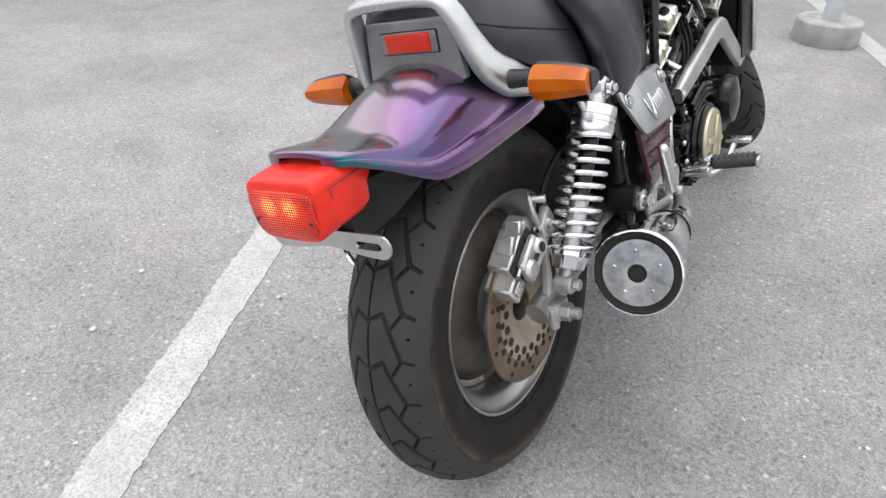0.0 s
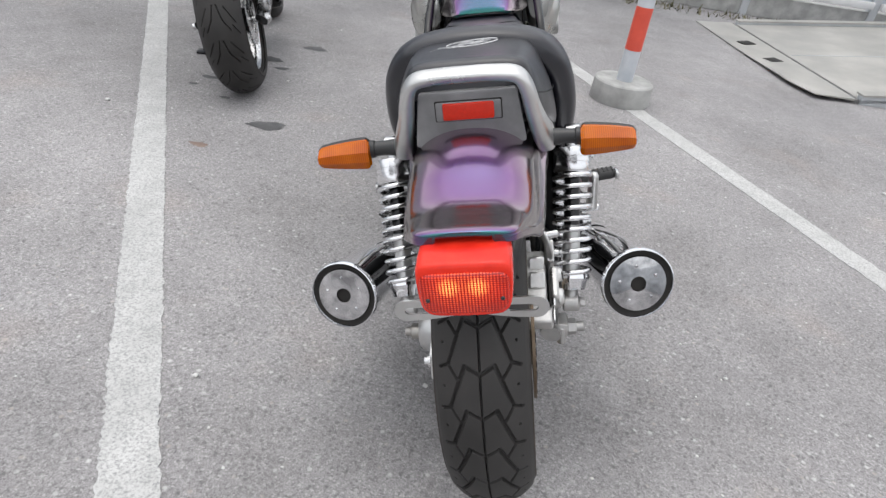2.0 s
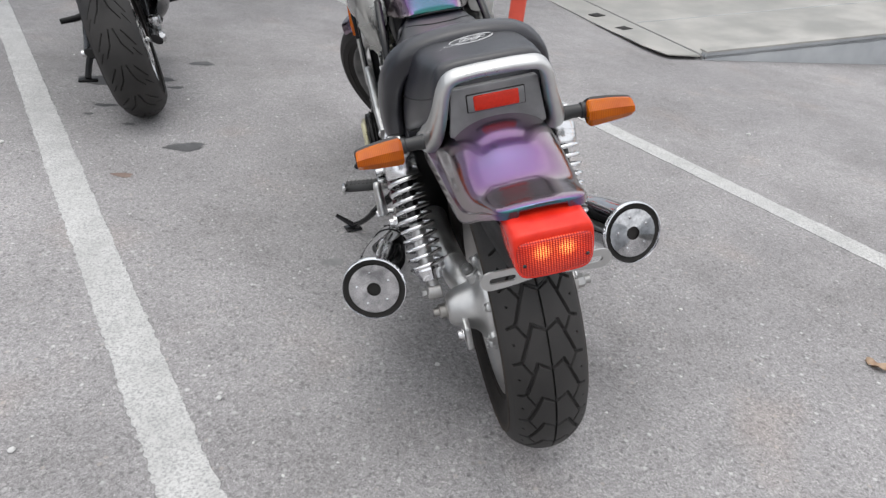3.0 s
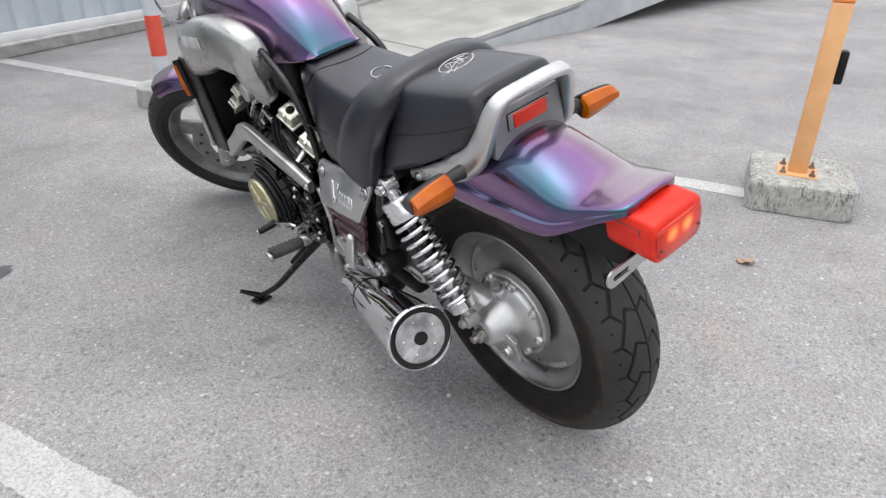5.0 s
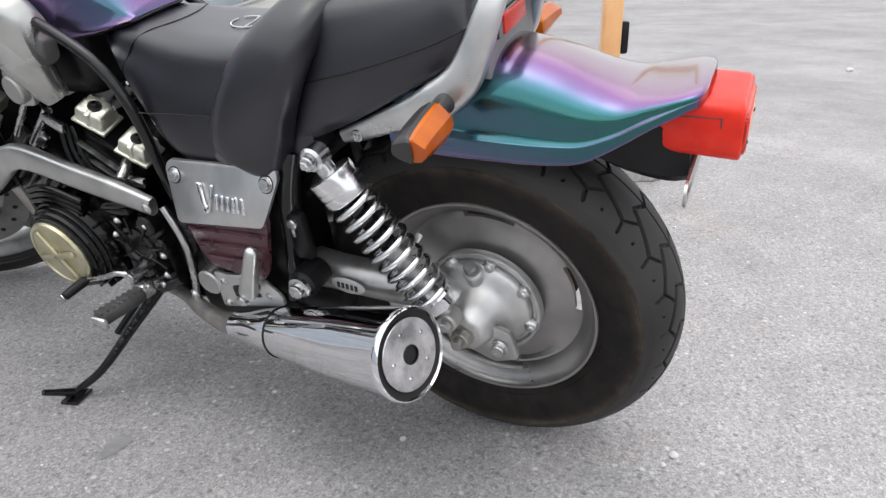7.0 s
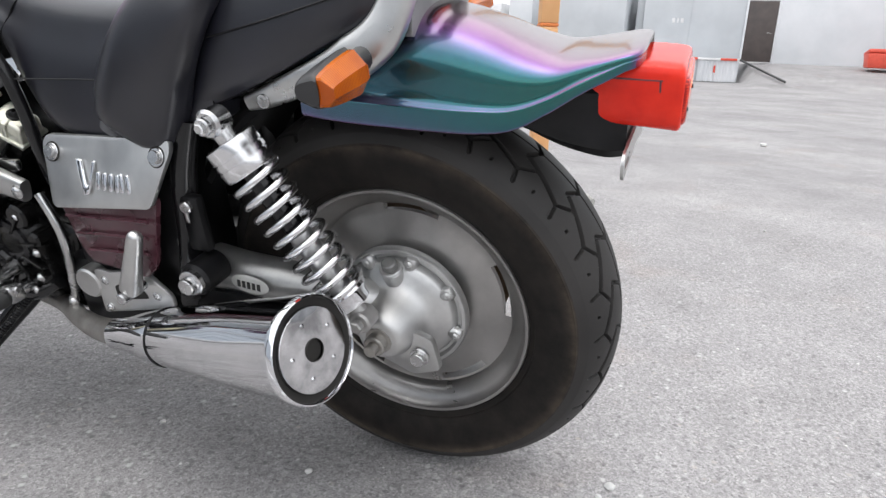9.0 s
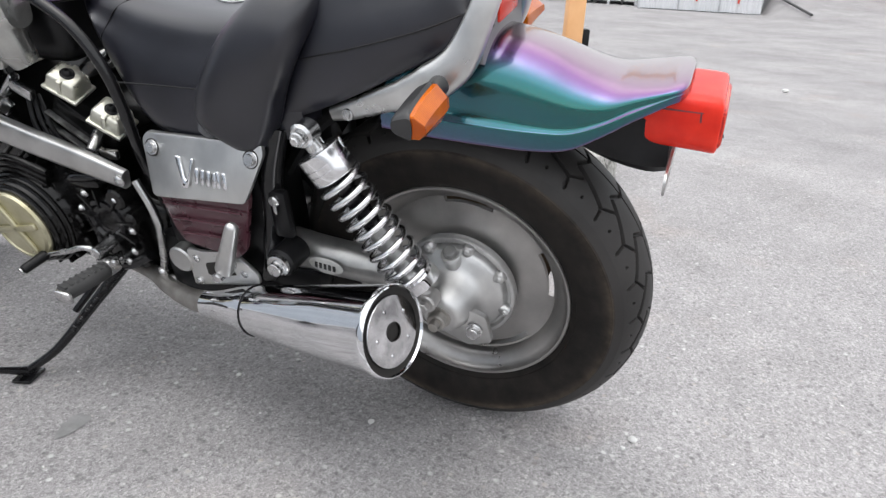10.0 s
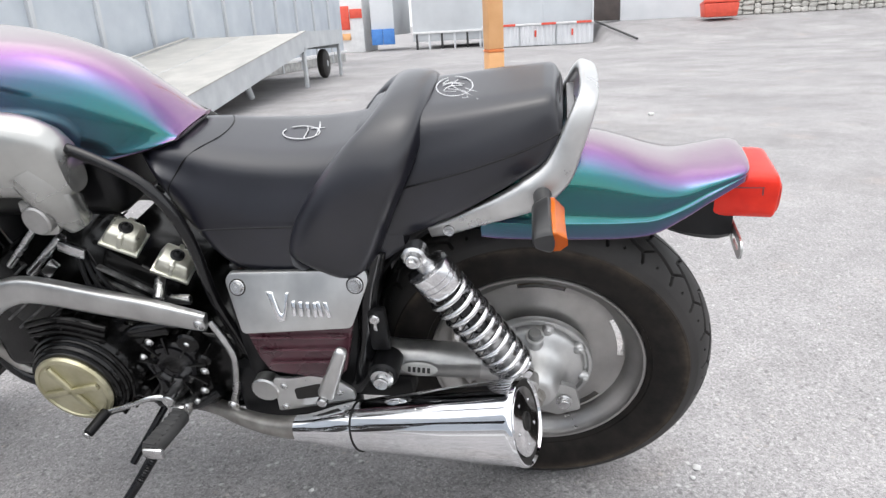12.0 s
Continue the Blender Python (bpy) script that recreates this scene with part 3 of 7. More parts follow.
# ---- ground ----
def ground_patch():
    """Flat tarmac to the horizon, rising gently towards the far building's door."""
    xs = [-400, -120, -40, -15, -6, 0, 6, 12, 16, 18, 20, 22, 24, 25.7, 27, 45, 120, 400]
    ys = [-400, -120, -40, -14, -9, -7, -5, -4, -3, -2.4, -1.6, -1.25, 0, 6, 15, 40, 120, 400]
    vs, fs = [], []
    for y in ys:
        for x in xs:
            up = max(0.0, min(1.0, (x - 19.0) / 6.5)) * max(0.0, min(1.0, (-1.2 - y) / 0.5))
            vs.append((x, y, 0.66 * up * up * (3 - 2 * up)))
    w = len(xs)
    for j in range(len(ys) - 1):
        for k in range(w - 1):
            fs.append((j * w + k, j * w + k + 1, (j + 1) * w + k + 1, (j + 1) * w + k))
    return vs, fs


solid("ground", ground_patch(), ASPHALT, "worn pale grey asphalt of a yard, with grit and stains", "ground", kind="structure")

LINE_WAY = Vector((-0.401, 0.916, 0))
LINE_SIDE = Vector((0.916, 0.401, 0))


def line_shape(start, length, width, seed):
    """A painted stripe with ragged edges, 3 mm proud."""
    rnd = random.Random(seed)
    n = int(length / 0.011)
    vs, fs = [], []
    for k in range(n + 1):
        c = Vector(start) + LINE_WAY * (length * k / n)
        for s in (-1, 1):
            slow = noise.noise(Vector((k * 0.05, s * 7.0, seed))) * 0.004
            e = c + LINE_SIDE * s * (width / 2 + slow + rnd.uniform(-0.0042, 0.0030))
            vs += [(e.x, e.y, 0.0), (e.x, e.y, 0.003)]
    for k in range(n):
        a, b = 4 * k, 4 * k + 4
        fs += [(a + 1, a + 3, b + 3, b + 1), (a, a + 1, b + 1, b), (a + 3, a + 2, b + 2, b + 3)]
    return vs, fs


solid("parking_line", line_shape((-0.14, -1.41, 0), 7.4, 0.115, 1), LINE, "worn white painted parking line on the asphalt", "parking line", "parking lines", "structure")
solid("parking_line", line_shape((1.785, 0.355, 0), 7.6, 0.115, 2), LINE, "worn white painted parking line running under the bollards", "parking line", "parking lines", "structure")


def blot(at, sx, sy, seed, h=0.0015):
    rnd = random.Random(seed)
    ph = [rnd.uniform(0, 6.28) for _ in range(4)]
    ring = []
    for k in range(28):
        a = 2 * math.pi * k / 28
        r = 1 + 0.16 * math.sin(2 * a + ph[0]) + 0.12 * math.sin(3 * a + ph[1]) + 0.09 * math.sin(5 * a + ph[2]) + 0.07 * math.sin(9 * a + ph[3])
        ring.append((at[0] + sx * r * math.cos(a), at[1] + sy * r * math.sin(a), h))
    return [*ring, (at[0], at[1], h)], [(k, (k + 1) % 28, 28) for k in range(28)]


for n, (x, y, sx, sy) in enumerate([(-0.94, 1.55, 0.085, 0.04), (-1.10, 2.31, 0.035, 0.022), (-1.36, 2.40, 0.21, 0.085), (-1.03, 2.75, 0.055, 0.045), (-1.36, 2.02, 0.045, 0.022), (-1.21, 1.79, 0.03, 0.012), (-1.40, 1.90, 0.025, 0.012)]):
    solid("oil_stain", blot((x, y), sx, sy, n), STAIN, "dark dried oil stain on the asphalt", "stain", "oil stains", "structure")
solid("oil_stain", blot((-0.36, 0.65), 0.032, 0.024, 21), FAINT_STAIN, "faint old oil stain on the asphalt beside the motorcycle", "stain", "oil stains", "structure")


def crack_shape(points, width, seed):
    """A thin ragged crack filled with dark grit, along a bent line."""
    rnd = random.Random(seed)
    vs, fs = [], []
    for (ax, ay), (bx, by) in zip(points, points[1:]):
        run = Vector((bx - ax, by - ay, 0))
        steps = max(4, int(run.length / 0.05))
        side = Vector((-run.y, run.x, 0)).normalized()
        for k in range(steps):
            c = Vector((ax, ay, 0)) + run * (k / steps) + side * rnd.uniform(-0.02, 0.02)
            w = width * rnd.uniform(0.35, 1.1)
            vs += [tuple(c - side * w), tuple(c + Vector((0, 0, 0.0015))), tuple(c + side * w)]
    n = len(vs) // 3
    for k in range(n - 1):
        i, j = 3 * k, 3 * k + 3
        fs += [(i, i + 1, j + 1, j), (i + 1, i + 2, j + 2, j + 1)]
    return vs, fs


for n, (way, width) in enumerate((
        (((11.84, -1.65), (10.92, -1.97), (10.14, -2.17), (9.81, -2.47), (9.67, -2.80)), 0.012),
        (((8.06, -1.63), (7.71, -1.73), (7.32, -1.80)), 0.008),
        (((6.84, -1.00), (7.03, -1.27), (7.12, -1.50)), 0.006),
        (((6.44, 0.76), (6.24, 0.57), (6.12, 0.40)), 0.006),
        (((6.20, 0.52), (6.42, 0.35), (6.60, 0.14)), 0.006))):
    solid("asphalt_crack", crack_shape(way, width, 70 + n), FAINT_STAIN, "thin dark crack in the worn asphalt", "crack", "asphalt cracks", "structure")
solid("rust_stain", blot((-1.12, 1.27), 0.035, 0.02, 40), RUST_STAIN, "small brown rust stain on the asphalt", "stain", "", "structure")


def grit():
    """Loose pale stones scattered over the yard near the motorcycle."""
    rnd = random.Random(7)
    shapes = []
    for _ in range(420):
        x, y = rnd.uniform(-2.2, 2.6), rnd.uniform(-1.2, 3.4)
        r = rnd.uniform(0.0015, 0.0042) * (1.7 if rnd.random() < 0.08 else 1)
        bm = bmesh.new()
        bmesh.ops.create_icosphere(bm, subdivisions=1, radius=r)
        for v in bm.verts:
            v.co = Vector((v.co.x * rnd.uniform(0.8, 1.5), v.co.y * rnd.uniform(0.7, 1.2), v.co.z * 0.6))
        shapes.append(moved(from_bm(bm), pose(x, y, r * 0.4, 0, 0, rnd.uniform(0, 360))))
    return cat(*shapes)


solid("grit", grit(), PEBBLE, "loose pale grit scattered on the asphalt", "grit", kind="stuff")


def pebble(r, seed):
    rnd = random.Random(seed)
    bm = bmesh.new()
    bmesh.ops.create_icosphere(bm, subdivisions=2, radius=r)
    for v in bm.verts:
        v.co *= rnd.uniform(0.85, 1.12)
        v.co.z *= 0.6
    return from_bm(bm)


for n, (x, y, r) in enumerate([(0.064, -0.336, 0.009), (0.03, -0.322, 0.006), (-0.108, 0.146, 0.007), (-0.93, -0.28, 0.008), (-1.036, -0.065, 0.008), (-1.625, 1.55, 0.010), (-0.641, 0.061, 0.007), (0.698, 0.357, 0.006), (-0.09, 0.48, 0.006), (5.4, -0.9, 0.03), (1.9, 1.9, 0.012)]):
    solid("pebble", pebble(r, n), PEBBLE, "small pale stone lying on the asphalt", "pebble", "pebbles", m=pose(x, y, r * 0.45, 0, 0, 40 * n))


def leaf_shape():
    vs, fs = [], []
    for k in range(9):
        t = k / 8
        w = 0.022 * math.sin(math.pi * min(1, t * 1.05)) ** 0.7 * (1 + 0.25 * math.sin(9 * t))
        for s in (-1, 0, 1):
            vs.append((s * w, (t - 0.5) * 0.060, 0.006 + 0.010 * abs(s) + 0.006 * math.sin(7 * t + s)))
    for k in range(8):
        for j in range(2):
            a = 3 * k + j
            fs.append((a, a + 1, a + 4, a + 3))
    n = len(vs)
    vs += [(x, y, z - 0.0012) for x, y, z in vs]
    fs += [tuple(reversed([i + n for i in q])) for q in fs]
    return vs, fs


solid("dry_leaf", leaf_shape(), LEAF, "curled brown dry leaf on the asphalt", "leaf", m=pose(1.16, 0.062, -0.003, 0, 0, 35))


# ---- bollards, post ----
def bollard(at, turn):
    b = thing("bollard", pose(*at, 0, 0, turn), "red and white tube post in a round grey concrete foot", "bollard", "bollards on the line")
    part("foot", lathe([(0, 0), (0.168, 0), (0.171, 0.006), (0.166, 0.112), (0.158, 0.120), (0.075, 0.122), (0.06, 0.118), (0, 0.118)], 48), CONCRETE, b, "weathered concrete foot")
    z = 0.116
    for k, (top, m) in enumerate([(0.29, POST_WHITE), (0.52, POST_RED), (0.75, POST_WHITE), (0.98, POST_RED)]):
        part("band", lathe([(0.040, z), (0.0455, z), (0.0455, top), (0.040, top)], 32), m, b, "red painted band" if m is POST_RED else "white painted band")
        z = top
    part("cap", lathe([(0.0455, 0.98), (0.044, 0.99), (0, 0.994)], 32), BLACK, b, "black plastic cap")
    return b


bollard((0.750, 2.715, 0), 0)
bollard((0.235, 3.35, 0), 50)

post = thing("orange_post", pose(1.84, 0.245, 0, 0, 0, 26), "orange square steel post bolted to a concrete block", "post")


def rough_block(size, at, turn, seed):
    """A cast block with worn, chipped edges."""
    bm = bmesh.new()
    bmesh.ops.create_cube(bm, size=1)
    bmesh.ops.subdivide_edges(bm, edges=list(bm.edges), cuts=13, use_grid_fill=True)
    for v in bm.verts:
        p = Vector((v.co.x * size[0], v.co.y * size[1], v.co.z * size[2]))
        edge = sum(1 for q, s in zip(p, size) if abs(q) > s * 0.45)
        n = noise.noise(p * 28 + Vector((seed, 0, 0))) * 0.004 + noise.noise(p * 75 + Vector((0, seed, 0))) * 0.0025
        chip = max(0.0, noise.noise(p * 16 + Vector((0, 0, seed)))) * (0.018 if edge > 1 else 0.004)
        k = 1 - (chip + (0.010 if edge > 1 else 0)) / 0.13
        v.co = Vector((p.x * k * (0.985 if v.co.z > 0.4 else 1), p.y * k * (0.985 if v.co.z > 0.4 else 1), p.z * (1 - chip * 2 if v.co.z > 0 else 1))) + p.normalized() * n
    return moved(from_bm(bm), pose(*at, 0, 0, turn))


part("block", rough_block((0.41, 0.40, 0.140), (0.035, -0.02, 0.064), 3, 5.0), PITTED, post, "chipped concrete block")
part("base_plate", block((0.15, 0.15, 0.010), (0, 0, 0.135), 0.002), ORANGE, post)
part("shaft", block((0.072, 0.072, 0.665), (0, 0, 0.4725), 0.006), ORANGE, post)
part("shaft", block((0.072, 0.072, 2.0), (0, 0, 1.817), 0.006), ORANGE, post)
part("tape", block((0.0735, 0.0735, 0.012), (0, 0, 0.811), 0.003), ORANGE_DEEP, post, "deep orange stripe")
part("sensor", block((0.052, 0.034, 0.128), (-0.004, -0.051, 0.570), 0.010), BLACK, post, "black plastic sensor")
for sx in (-1, 1):
    for sy in (-1, 1):
        part("bolt", cat(rod((sx * 0.055, sy * 0.055, 0.14), (sx * 0.055, sy * 0.055, 0.165), 0.006, n=10), hex_bolt((sx * 0.055, sy * 0.055, 0.14), (0, 0, 1), 0.011, 0.010)), RUST_STAIN, post, "rusty bolt")


# ---- loading ramp ----
RAMP_AT = pose(2.48, 3.46, 0, 0, 0, 6.1)
SLOPE = 0.88 / 7.75
ramp = thing("loading_ramp", RAMP_AT, "long grey steel loading ramp with a worn sheet deck on legs", "ramp")
RW = 2.12


def sloped(x0, x1, y0, y1, z0, thick, flat=False):
    zs = [z0 + (0 if flat else SLOPE * x) for x in (x0, x1)]
    vs = [(x, y, z - d) for x, z in zip((x0, x1), zs) for y in (y0, y1) for d in (0, thick)]
    fs = [(0, 2, 6, 4), (1, 5, 7, 3), (0, 4, 5, 1), (2, 3, 7, 6), (0, 1, 3, 2), (4, 6, 7, 5)]
    return vs, fs


def lip_sheet(n=16):
    """The hinged end sheet: its free edge lies on the ground at one corner and curls up towards the other."""
    vs, fs = [], []
    for k in range(n + 1):
        u = k / n
        y = RW * u
        lift = 0.006 + 0.030 * (1 - u) ** 1.6 + 0.002 * math.sin(9 * u)
        vs += [(-0.36 + 0.05 * max(0.0, 0.12 - u) / 0.12, y, lift), (-0.02, y, 0.035), (-0.02, y, 0.023), (-0.36 + 0.05 * max(0.0, 0.12 - u) / 0.12, y, lift - 0.006)]
    for k in range(n):
        a, b = 4 * k, 4 * k + 4
        fs += [(a + q, a + (q + 1) % 4, b + (q + 1) % 4, b + q) for q in range(4)]
    return vs, fs + [(0, 1, 2, 3), (4 * n + 3, 4 * n + 2, 4 * n + 1, 4 * n)]


part("lip", lip_sheet(), RAMP_TOP, ramp, "bent hinged sheet lip")
for yy in (0.85, 1.35):
    part("slot", block((0.12, 0.10, 0.010), (-0.2, yy, 0.0245), 0.001, (0, -4.0, 20)), CARBON, ramp, "dark hand slot")
part("hinge", rod((-0.005, 0.0, 0.026), (-0.005, RW, 0.026), 0.010, n=12), ARM_GREY, ramp, "dark hinge line")
part("deck_seam", sloped(0.05, 7.70, 1.05, 1.058, 0.0335, 0.004), RAMP_SIDE, ramp)
part("deck", sloped(0.02, 7.75, 0.05, RW - 0.05, 0.03, 0.02), RAMP_TOP, ramp, "worn sheet deck")
part("platform", sloped(7.75, 10.6, 0.05, RW - 0.05, 0.91, 0.02, True), RAMP_TOP, ramp)
for yy in (0.0, RW - 0.05):
    part("side_beam", cat(sloped(0.02, 1.9, yy, yy + 0.05, 0.055, 0.05), ([(0.02, yy, 0.0), (0.02, yy + 0.05, 0.0), (1.9, yy + 0.05, 0.0), (1.9, yy, 0.0), (0.02, yy, 0.03), (0.02, yy + 0.05, 0.03), (1.9, yy + 0.05, 0.25), (1.9, yy, 0.25)], [(0, 3, 2, 1), (4, 5, 6, 7), (0, 1, 5, 4), (1, 2, 6, 5), (2, 3, 7, 6), (3, 0, 4, 7)]), sloped(1.9, 7.75, yy, yy + 0.05, 0.055, 0.30), sloped(7.75, 10.6, yy, yy + 0.05, 0.935, 0.28, True)), RAMP_SIDE, ramp, "grey painted side beam")
    part("edge_strip", sloped(0.02, 7.75, yy - 0.012, yy + 0.075, 0.066, 0.012), RAMP_TOP, ramp, "worn edge strip")
for xx in (7.6, 10.45):
    for yy in (0.03, RW - 0.05):
        part("leg", block((0.10, 0.06, 0.70), (xx, yy, 0.35), 0.01), RAMP_SIDE, ramp)
    part("cross_beam", block((0.08, RW, 0.10), (xx, RW / 2, 0.62), 0.01), RAMP_SIDE, ramp)
part("strut", rod((5.2, 0.2, 0.1), (4.9, 0.2, 0.5), 0.05), RAMP_SIDE, ramp)
for yy in (0.25, RW - 0.25):
    wheel = part("wheel", moved(lathe([(0.05, -0.08), (0.24, -0.08), (0.28, -0.05), (0.29, 0), (0.28, 0.05), (0.24, 0.08), (0.05, 0.08)], 28, True), pose(9.9, yy, 0.29, 90)), RUBBER, ramp, "black rubber wheel")
    part("axle", rod((9.9, yy - 0.09, 0.29), (9.9, yy + 0.09, 0.29), 0.06), RAMP_SIDE, wheel)

# ---- fence: a slanting run, then one along the yard ----
def fence_frame(at, turn, label):
    return thing("sheet_fence", pose(at[0], at[1], 0, 0, 0, turn), label, "fence", "sheet fences")


def corrugated(x0, x1, z0, z1, pitch=0.22, depth=0.028):
    xs, x = [], x0
    while x < x1 - 1e-6:
        for dx, dy in ((0.0, 0), (0.40, 0), (0.5, 1), (0.9, 1)):
            if x + dx * pitch < x1:
                xs.append((x + dx * pitch, -dy * depth))
        x += pitch
    xs.append((x1, 0))
    vs = [(a, b, z) for a, b in xs for z in (z0, z1)]
    n = len(xs)
    fs = [(2 * k, 2 * k + 2, 2 * k + 3, 2 * k + 1) for k in range(n - 1)]
    back = [(a, b + 0.004, z) for a, b, z in vs]
    return vs + back, fs + [tuple(reversed([i + 2 * n for i in q])) for q in fs]


def fence_run(fence, count, bay, lift, pitch, depth, upright):
    for k in range(count):
        x0 = bay * k
        part("sheet", corrugated(x0 + 0.04, x0 + bay - 0.04, lift + 0.14, lift + 2.5, pitch, depth), FENCE, fence)
        part("post", block((0.08, 0.10, lift + 2.6), (x0, 0.0, lift / 2 + 1.3), 0.006), upright, fence)
        part("bottom_rail", block((bay - 0.08, 0.06, 0.07), (x0 + bay / 2, -0.065, lift + 0.16), 0.008), RAIL_WHITE, fence, "pale bottom rail")
        part("kerb", block((bay - 0.02, 0.16, lift + 0.09), (x0 + bay / 2, 0.05, (lift + 0.09) / 2), 0.012), CONCRETE, fence, "low concrete kerb")


fence_run(fence_frame((-16.3, -3.6), 29.5, "blue-grey corrugated sheet fence with posts and a bottom rail"), 10, 2.012, 0.0, 0.22, 0.028, RAMP_SIDE)
fence_run(fence_frame((1.28, 6.35), 0.8, "blue-grey corrugated sheet fence on a raised kerb beside the ramp"), 14, 1.3, 0.12, 0.43, 0.006, WALL_GREY)


def weeds():
    rnd = random.Random(3)
    vs, fs = [], []
    for _ in range(520):
        s = rnd.uniform(0.0, 1.0) ** 1.5
        clump = math.sin(11 * s) + math.sin(27 * s + 1)
        if clump < rnd.uniform(-1.2, 1.0):
            continue
        c = Vector((1.3 + 5.5 * s, 6.02 + rnd.uniform(-0.16, 0.20), 0))
        a, h = rnd.uniform(0, 6.28), rnd.uniform(0.015, 0.08)
        d = Vector((math.cos(a), math.sin(a), 0))
        n = len(vs)
        tip = c + d * rnd.uniform(0.02, 0.09) + Vector((0, 0, h))
        side = Vector((-d.y, d.x, 0)) * rnd.uniform(0.004, 0.012)
        vs += [tuple(c - side), tuple(c + side), tuple(tip)]
        fs.append((n, n + 1, n + 2))
    return vs, fs


solid("dry_weeds", weeds(), SCRUB, "dry weeds and litter along the fence foot", "weeds", kind="stuff")

# ---- far buildings ----
far = thing("storage_building", pose(26.0, 0, 0, 0, 0, 0), "grey panelled building with a brown door and dock rails", "building", kind="")
part("wall", block((0.3, 3.5, 4.5), (0.15, 0.50, 2.25), 0.02), WALL_GREY, far, "grey panel wall")
part("wall", block((0.3, 5.4, 4.5), (0.12, -4.98, 2.25), 0.02), WALL_WHITE, far, "pale panel wall")
part("lintel", block((0.3, 1.05, 1.75), (0.13, -1.76, 3.62), 0.02), WALL_WHITE, far)
part("roof", block((6.0, 10.3, 0.2), (3.0, -2.75, 4.6), 0.02), WALL_GREY, far)
door = part("door", block((0.06, 0.96, 2.05), (0.02, -1.78, 1.72), 0.008), DOOR_BROWN, far, "closed dark brown door")
part("handle", cat(rod((-0.01, -2.12, 1.68), (-0.07, -2.12, 1.68), 0.012), rod((-0.07, -2.12, 1.68), (-0.07, -1.99, 1.68), 0.011)), STEEL, door, "steel door handle")
for s in (-1, 1):
    part("door_frame", block((0.12, 0.06, 2.12), (-0.0, -1.78 + s * 0.52, 1.74), 0.008), WALL_WHITE, far)
part("seam", block((0.03, 0.03, 4.4), (-0.01, 0.6, 2.25), 0.004), WALL_GREY, far)
part("side_wall", block((5.6, 0.3, 4.5), (3.1, 2.40, 2.25), 0.02), WALL_GREY, far)
for k, (w, h) in enumerate([(0.10, 0.16), (0.05, 0.16), (0.10, 0.16)]):
    part("sign_bar", block((0.012, w, h), (-0.012, 1.18 - 0.15 * k, 2.05), 0.002), RAIL_WHITE, far, "white unreadable stencil bar")

dock = thing("dock_edge", pose(23.1, 0, 0), "loading dock edge with white rail, red stripes and grey skirt sheets", "dock")
part("platform", block((2.7, 3.84, 0.70), (1.45, 0.75, 0.35), 0.02), WALL_GREY, dock)
part("rail", block((0.10, 3.84, 0.07), (0.05, 0.75, 0.735), 0.01), RAIL_WHITE, dock, "white painted rail")
for yy in (-0.85, 0.35, 1.75):
    part("stripe", block((0.11, 0.5, 0.075), (0.05, yy, 0.735), 0.006), POST_RED, dock, "red stripe")
for k in range(3):
    part("skirt", moved(corrugated(0.03, 1.24, 0.03, 0.69, 0.16, 0.03), pose(0.07, -1.15 + 1.26 * k + 1.25, 0, 0, 0, -90)), WALL_WHITE, dock)
    part("marker", block((0.02, 0.06, 0.22), (0.015, -0.45 + 1.26 * k, 0.42), 0.004), POST_RED if k < 2 else DARK_INK, dock, "red marker" if k < 2 else "dark marker")
part("handrail", rod((2.2, -1.25, 0.74), (-2.6, -2.35, 0.18), 0.035, n=10), DARK_INK, dock, "dark sloping rail")

box_a = thing("grey_container", pose(25.4, 4.25, 0), "plain grey steel storage container", "container")
part("body", block((5.0, 2.8, 2.9), (2.5, 0, 1.75), 0.03), WALL_GREY, box_a)
part("sill", block((0.1, 2.8, 0.08), (-0.04, 0, 0.62), 0.01), RAIL_WHITE, box_a)
for k in range(6):
    part("stub", block((0.08, 0.08, 0.6), (0.02, -1.25 + 0.5 * k, 0.3), 0.008), DARK_INK if k % 2 else WALL_WHITE, box_a)
box_b = thing("site_cabin", pose(25.8, 6.95, 0), "pale site cabin with blue base panels", "cabin")
part("body", block((3.0, 0.95, 2.6), (1.5, 0, 1.9), 0.03), WALL_WHITE, box_b)
for k in (-1, 1):
    part("base_panel", block((0.08, 0.46, 0.60), (-0.04, 0.24 * k, 0.55), 0.01), BLUE, box_b, "blue panel")
box_c = thing("red_kiosk", pose(26.0, 8.35, 0), "small kiosk with red and white panels", "kiosk")
part("body", block((2.0, 1.1, 2.6), (1.0, 0, 1.3), 0.03), RAIL_WHITE, box_c)
part("panel", block((0.06, 0.5, 0.9), (-0.03, 0.26, 1.35), 0.01), POST_RED, box_c, "red panel")
part("panel", block((0.06, 0.5, 0.35), (-0.03, -0.28, 1.5), 0.01), POST_RED, box_c, "red panel")
part("fascia", block((0.08, 0.5, 0.25), (-0.04, 0.26, 0.62), 0.01), ORANGE, box_c, "orange strip")

bin_box = thing("grit_bin", pose(23.8, -5.35, 0.0), "red plastic grit bin beside the stone wall", "bin")
part("body", block((0.7, 1.05, 0.45), (0, 0, 0.86), 0.05, (0, 0, 0), (1.12, 1.08)), POST_RED, bin_box)
part("lid", block((0.8, 1.15, 0.12), (0, 0, 1.10), 0.05, (0, 8, 0)), POST_RED, bin_box, "sloping red lid")


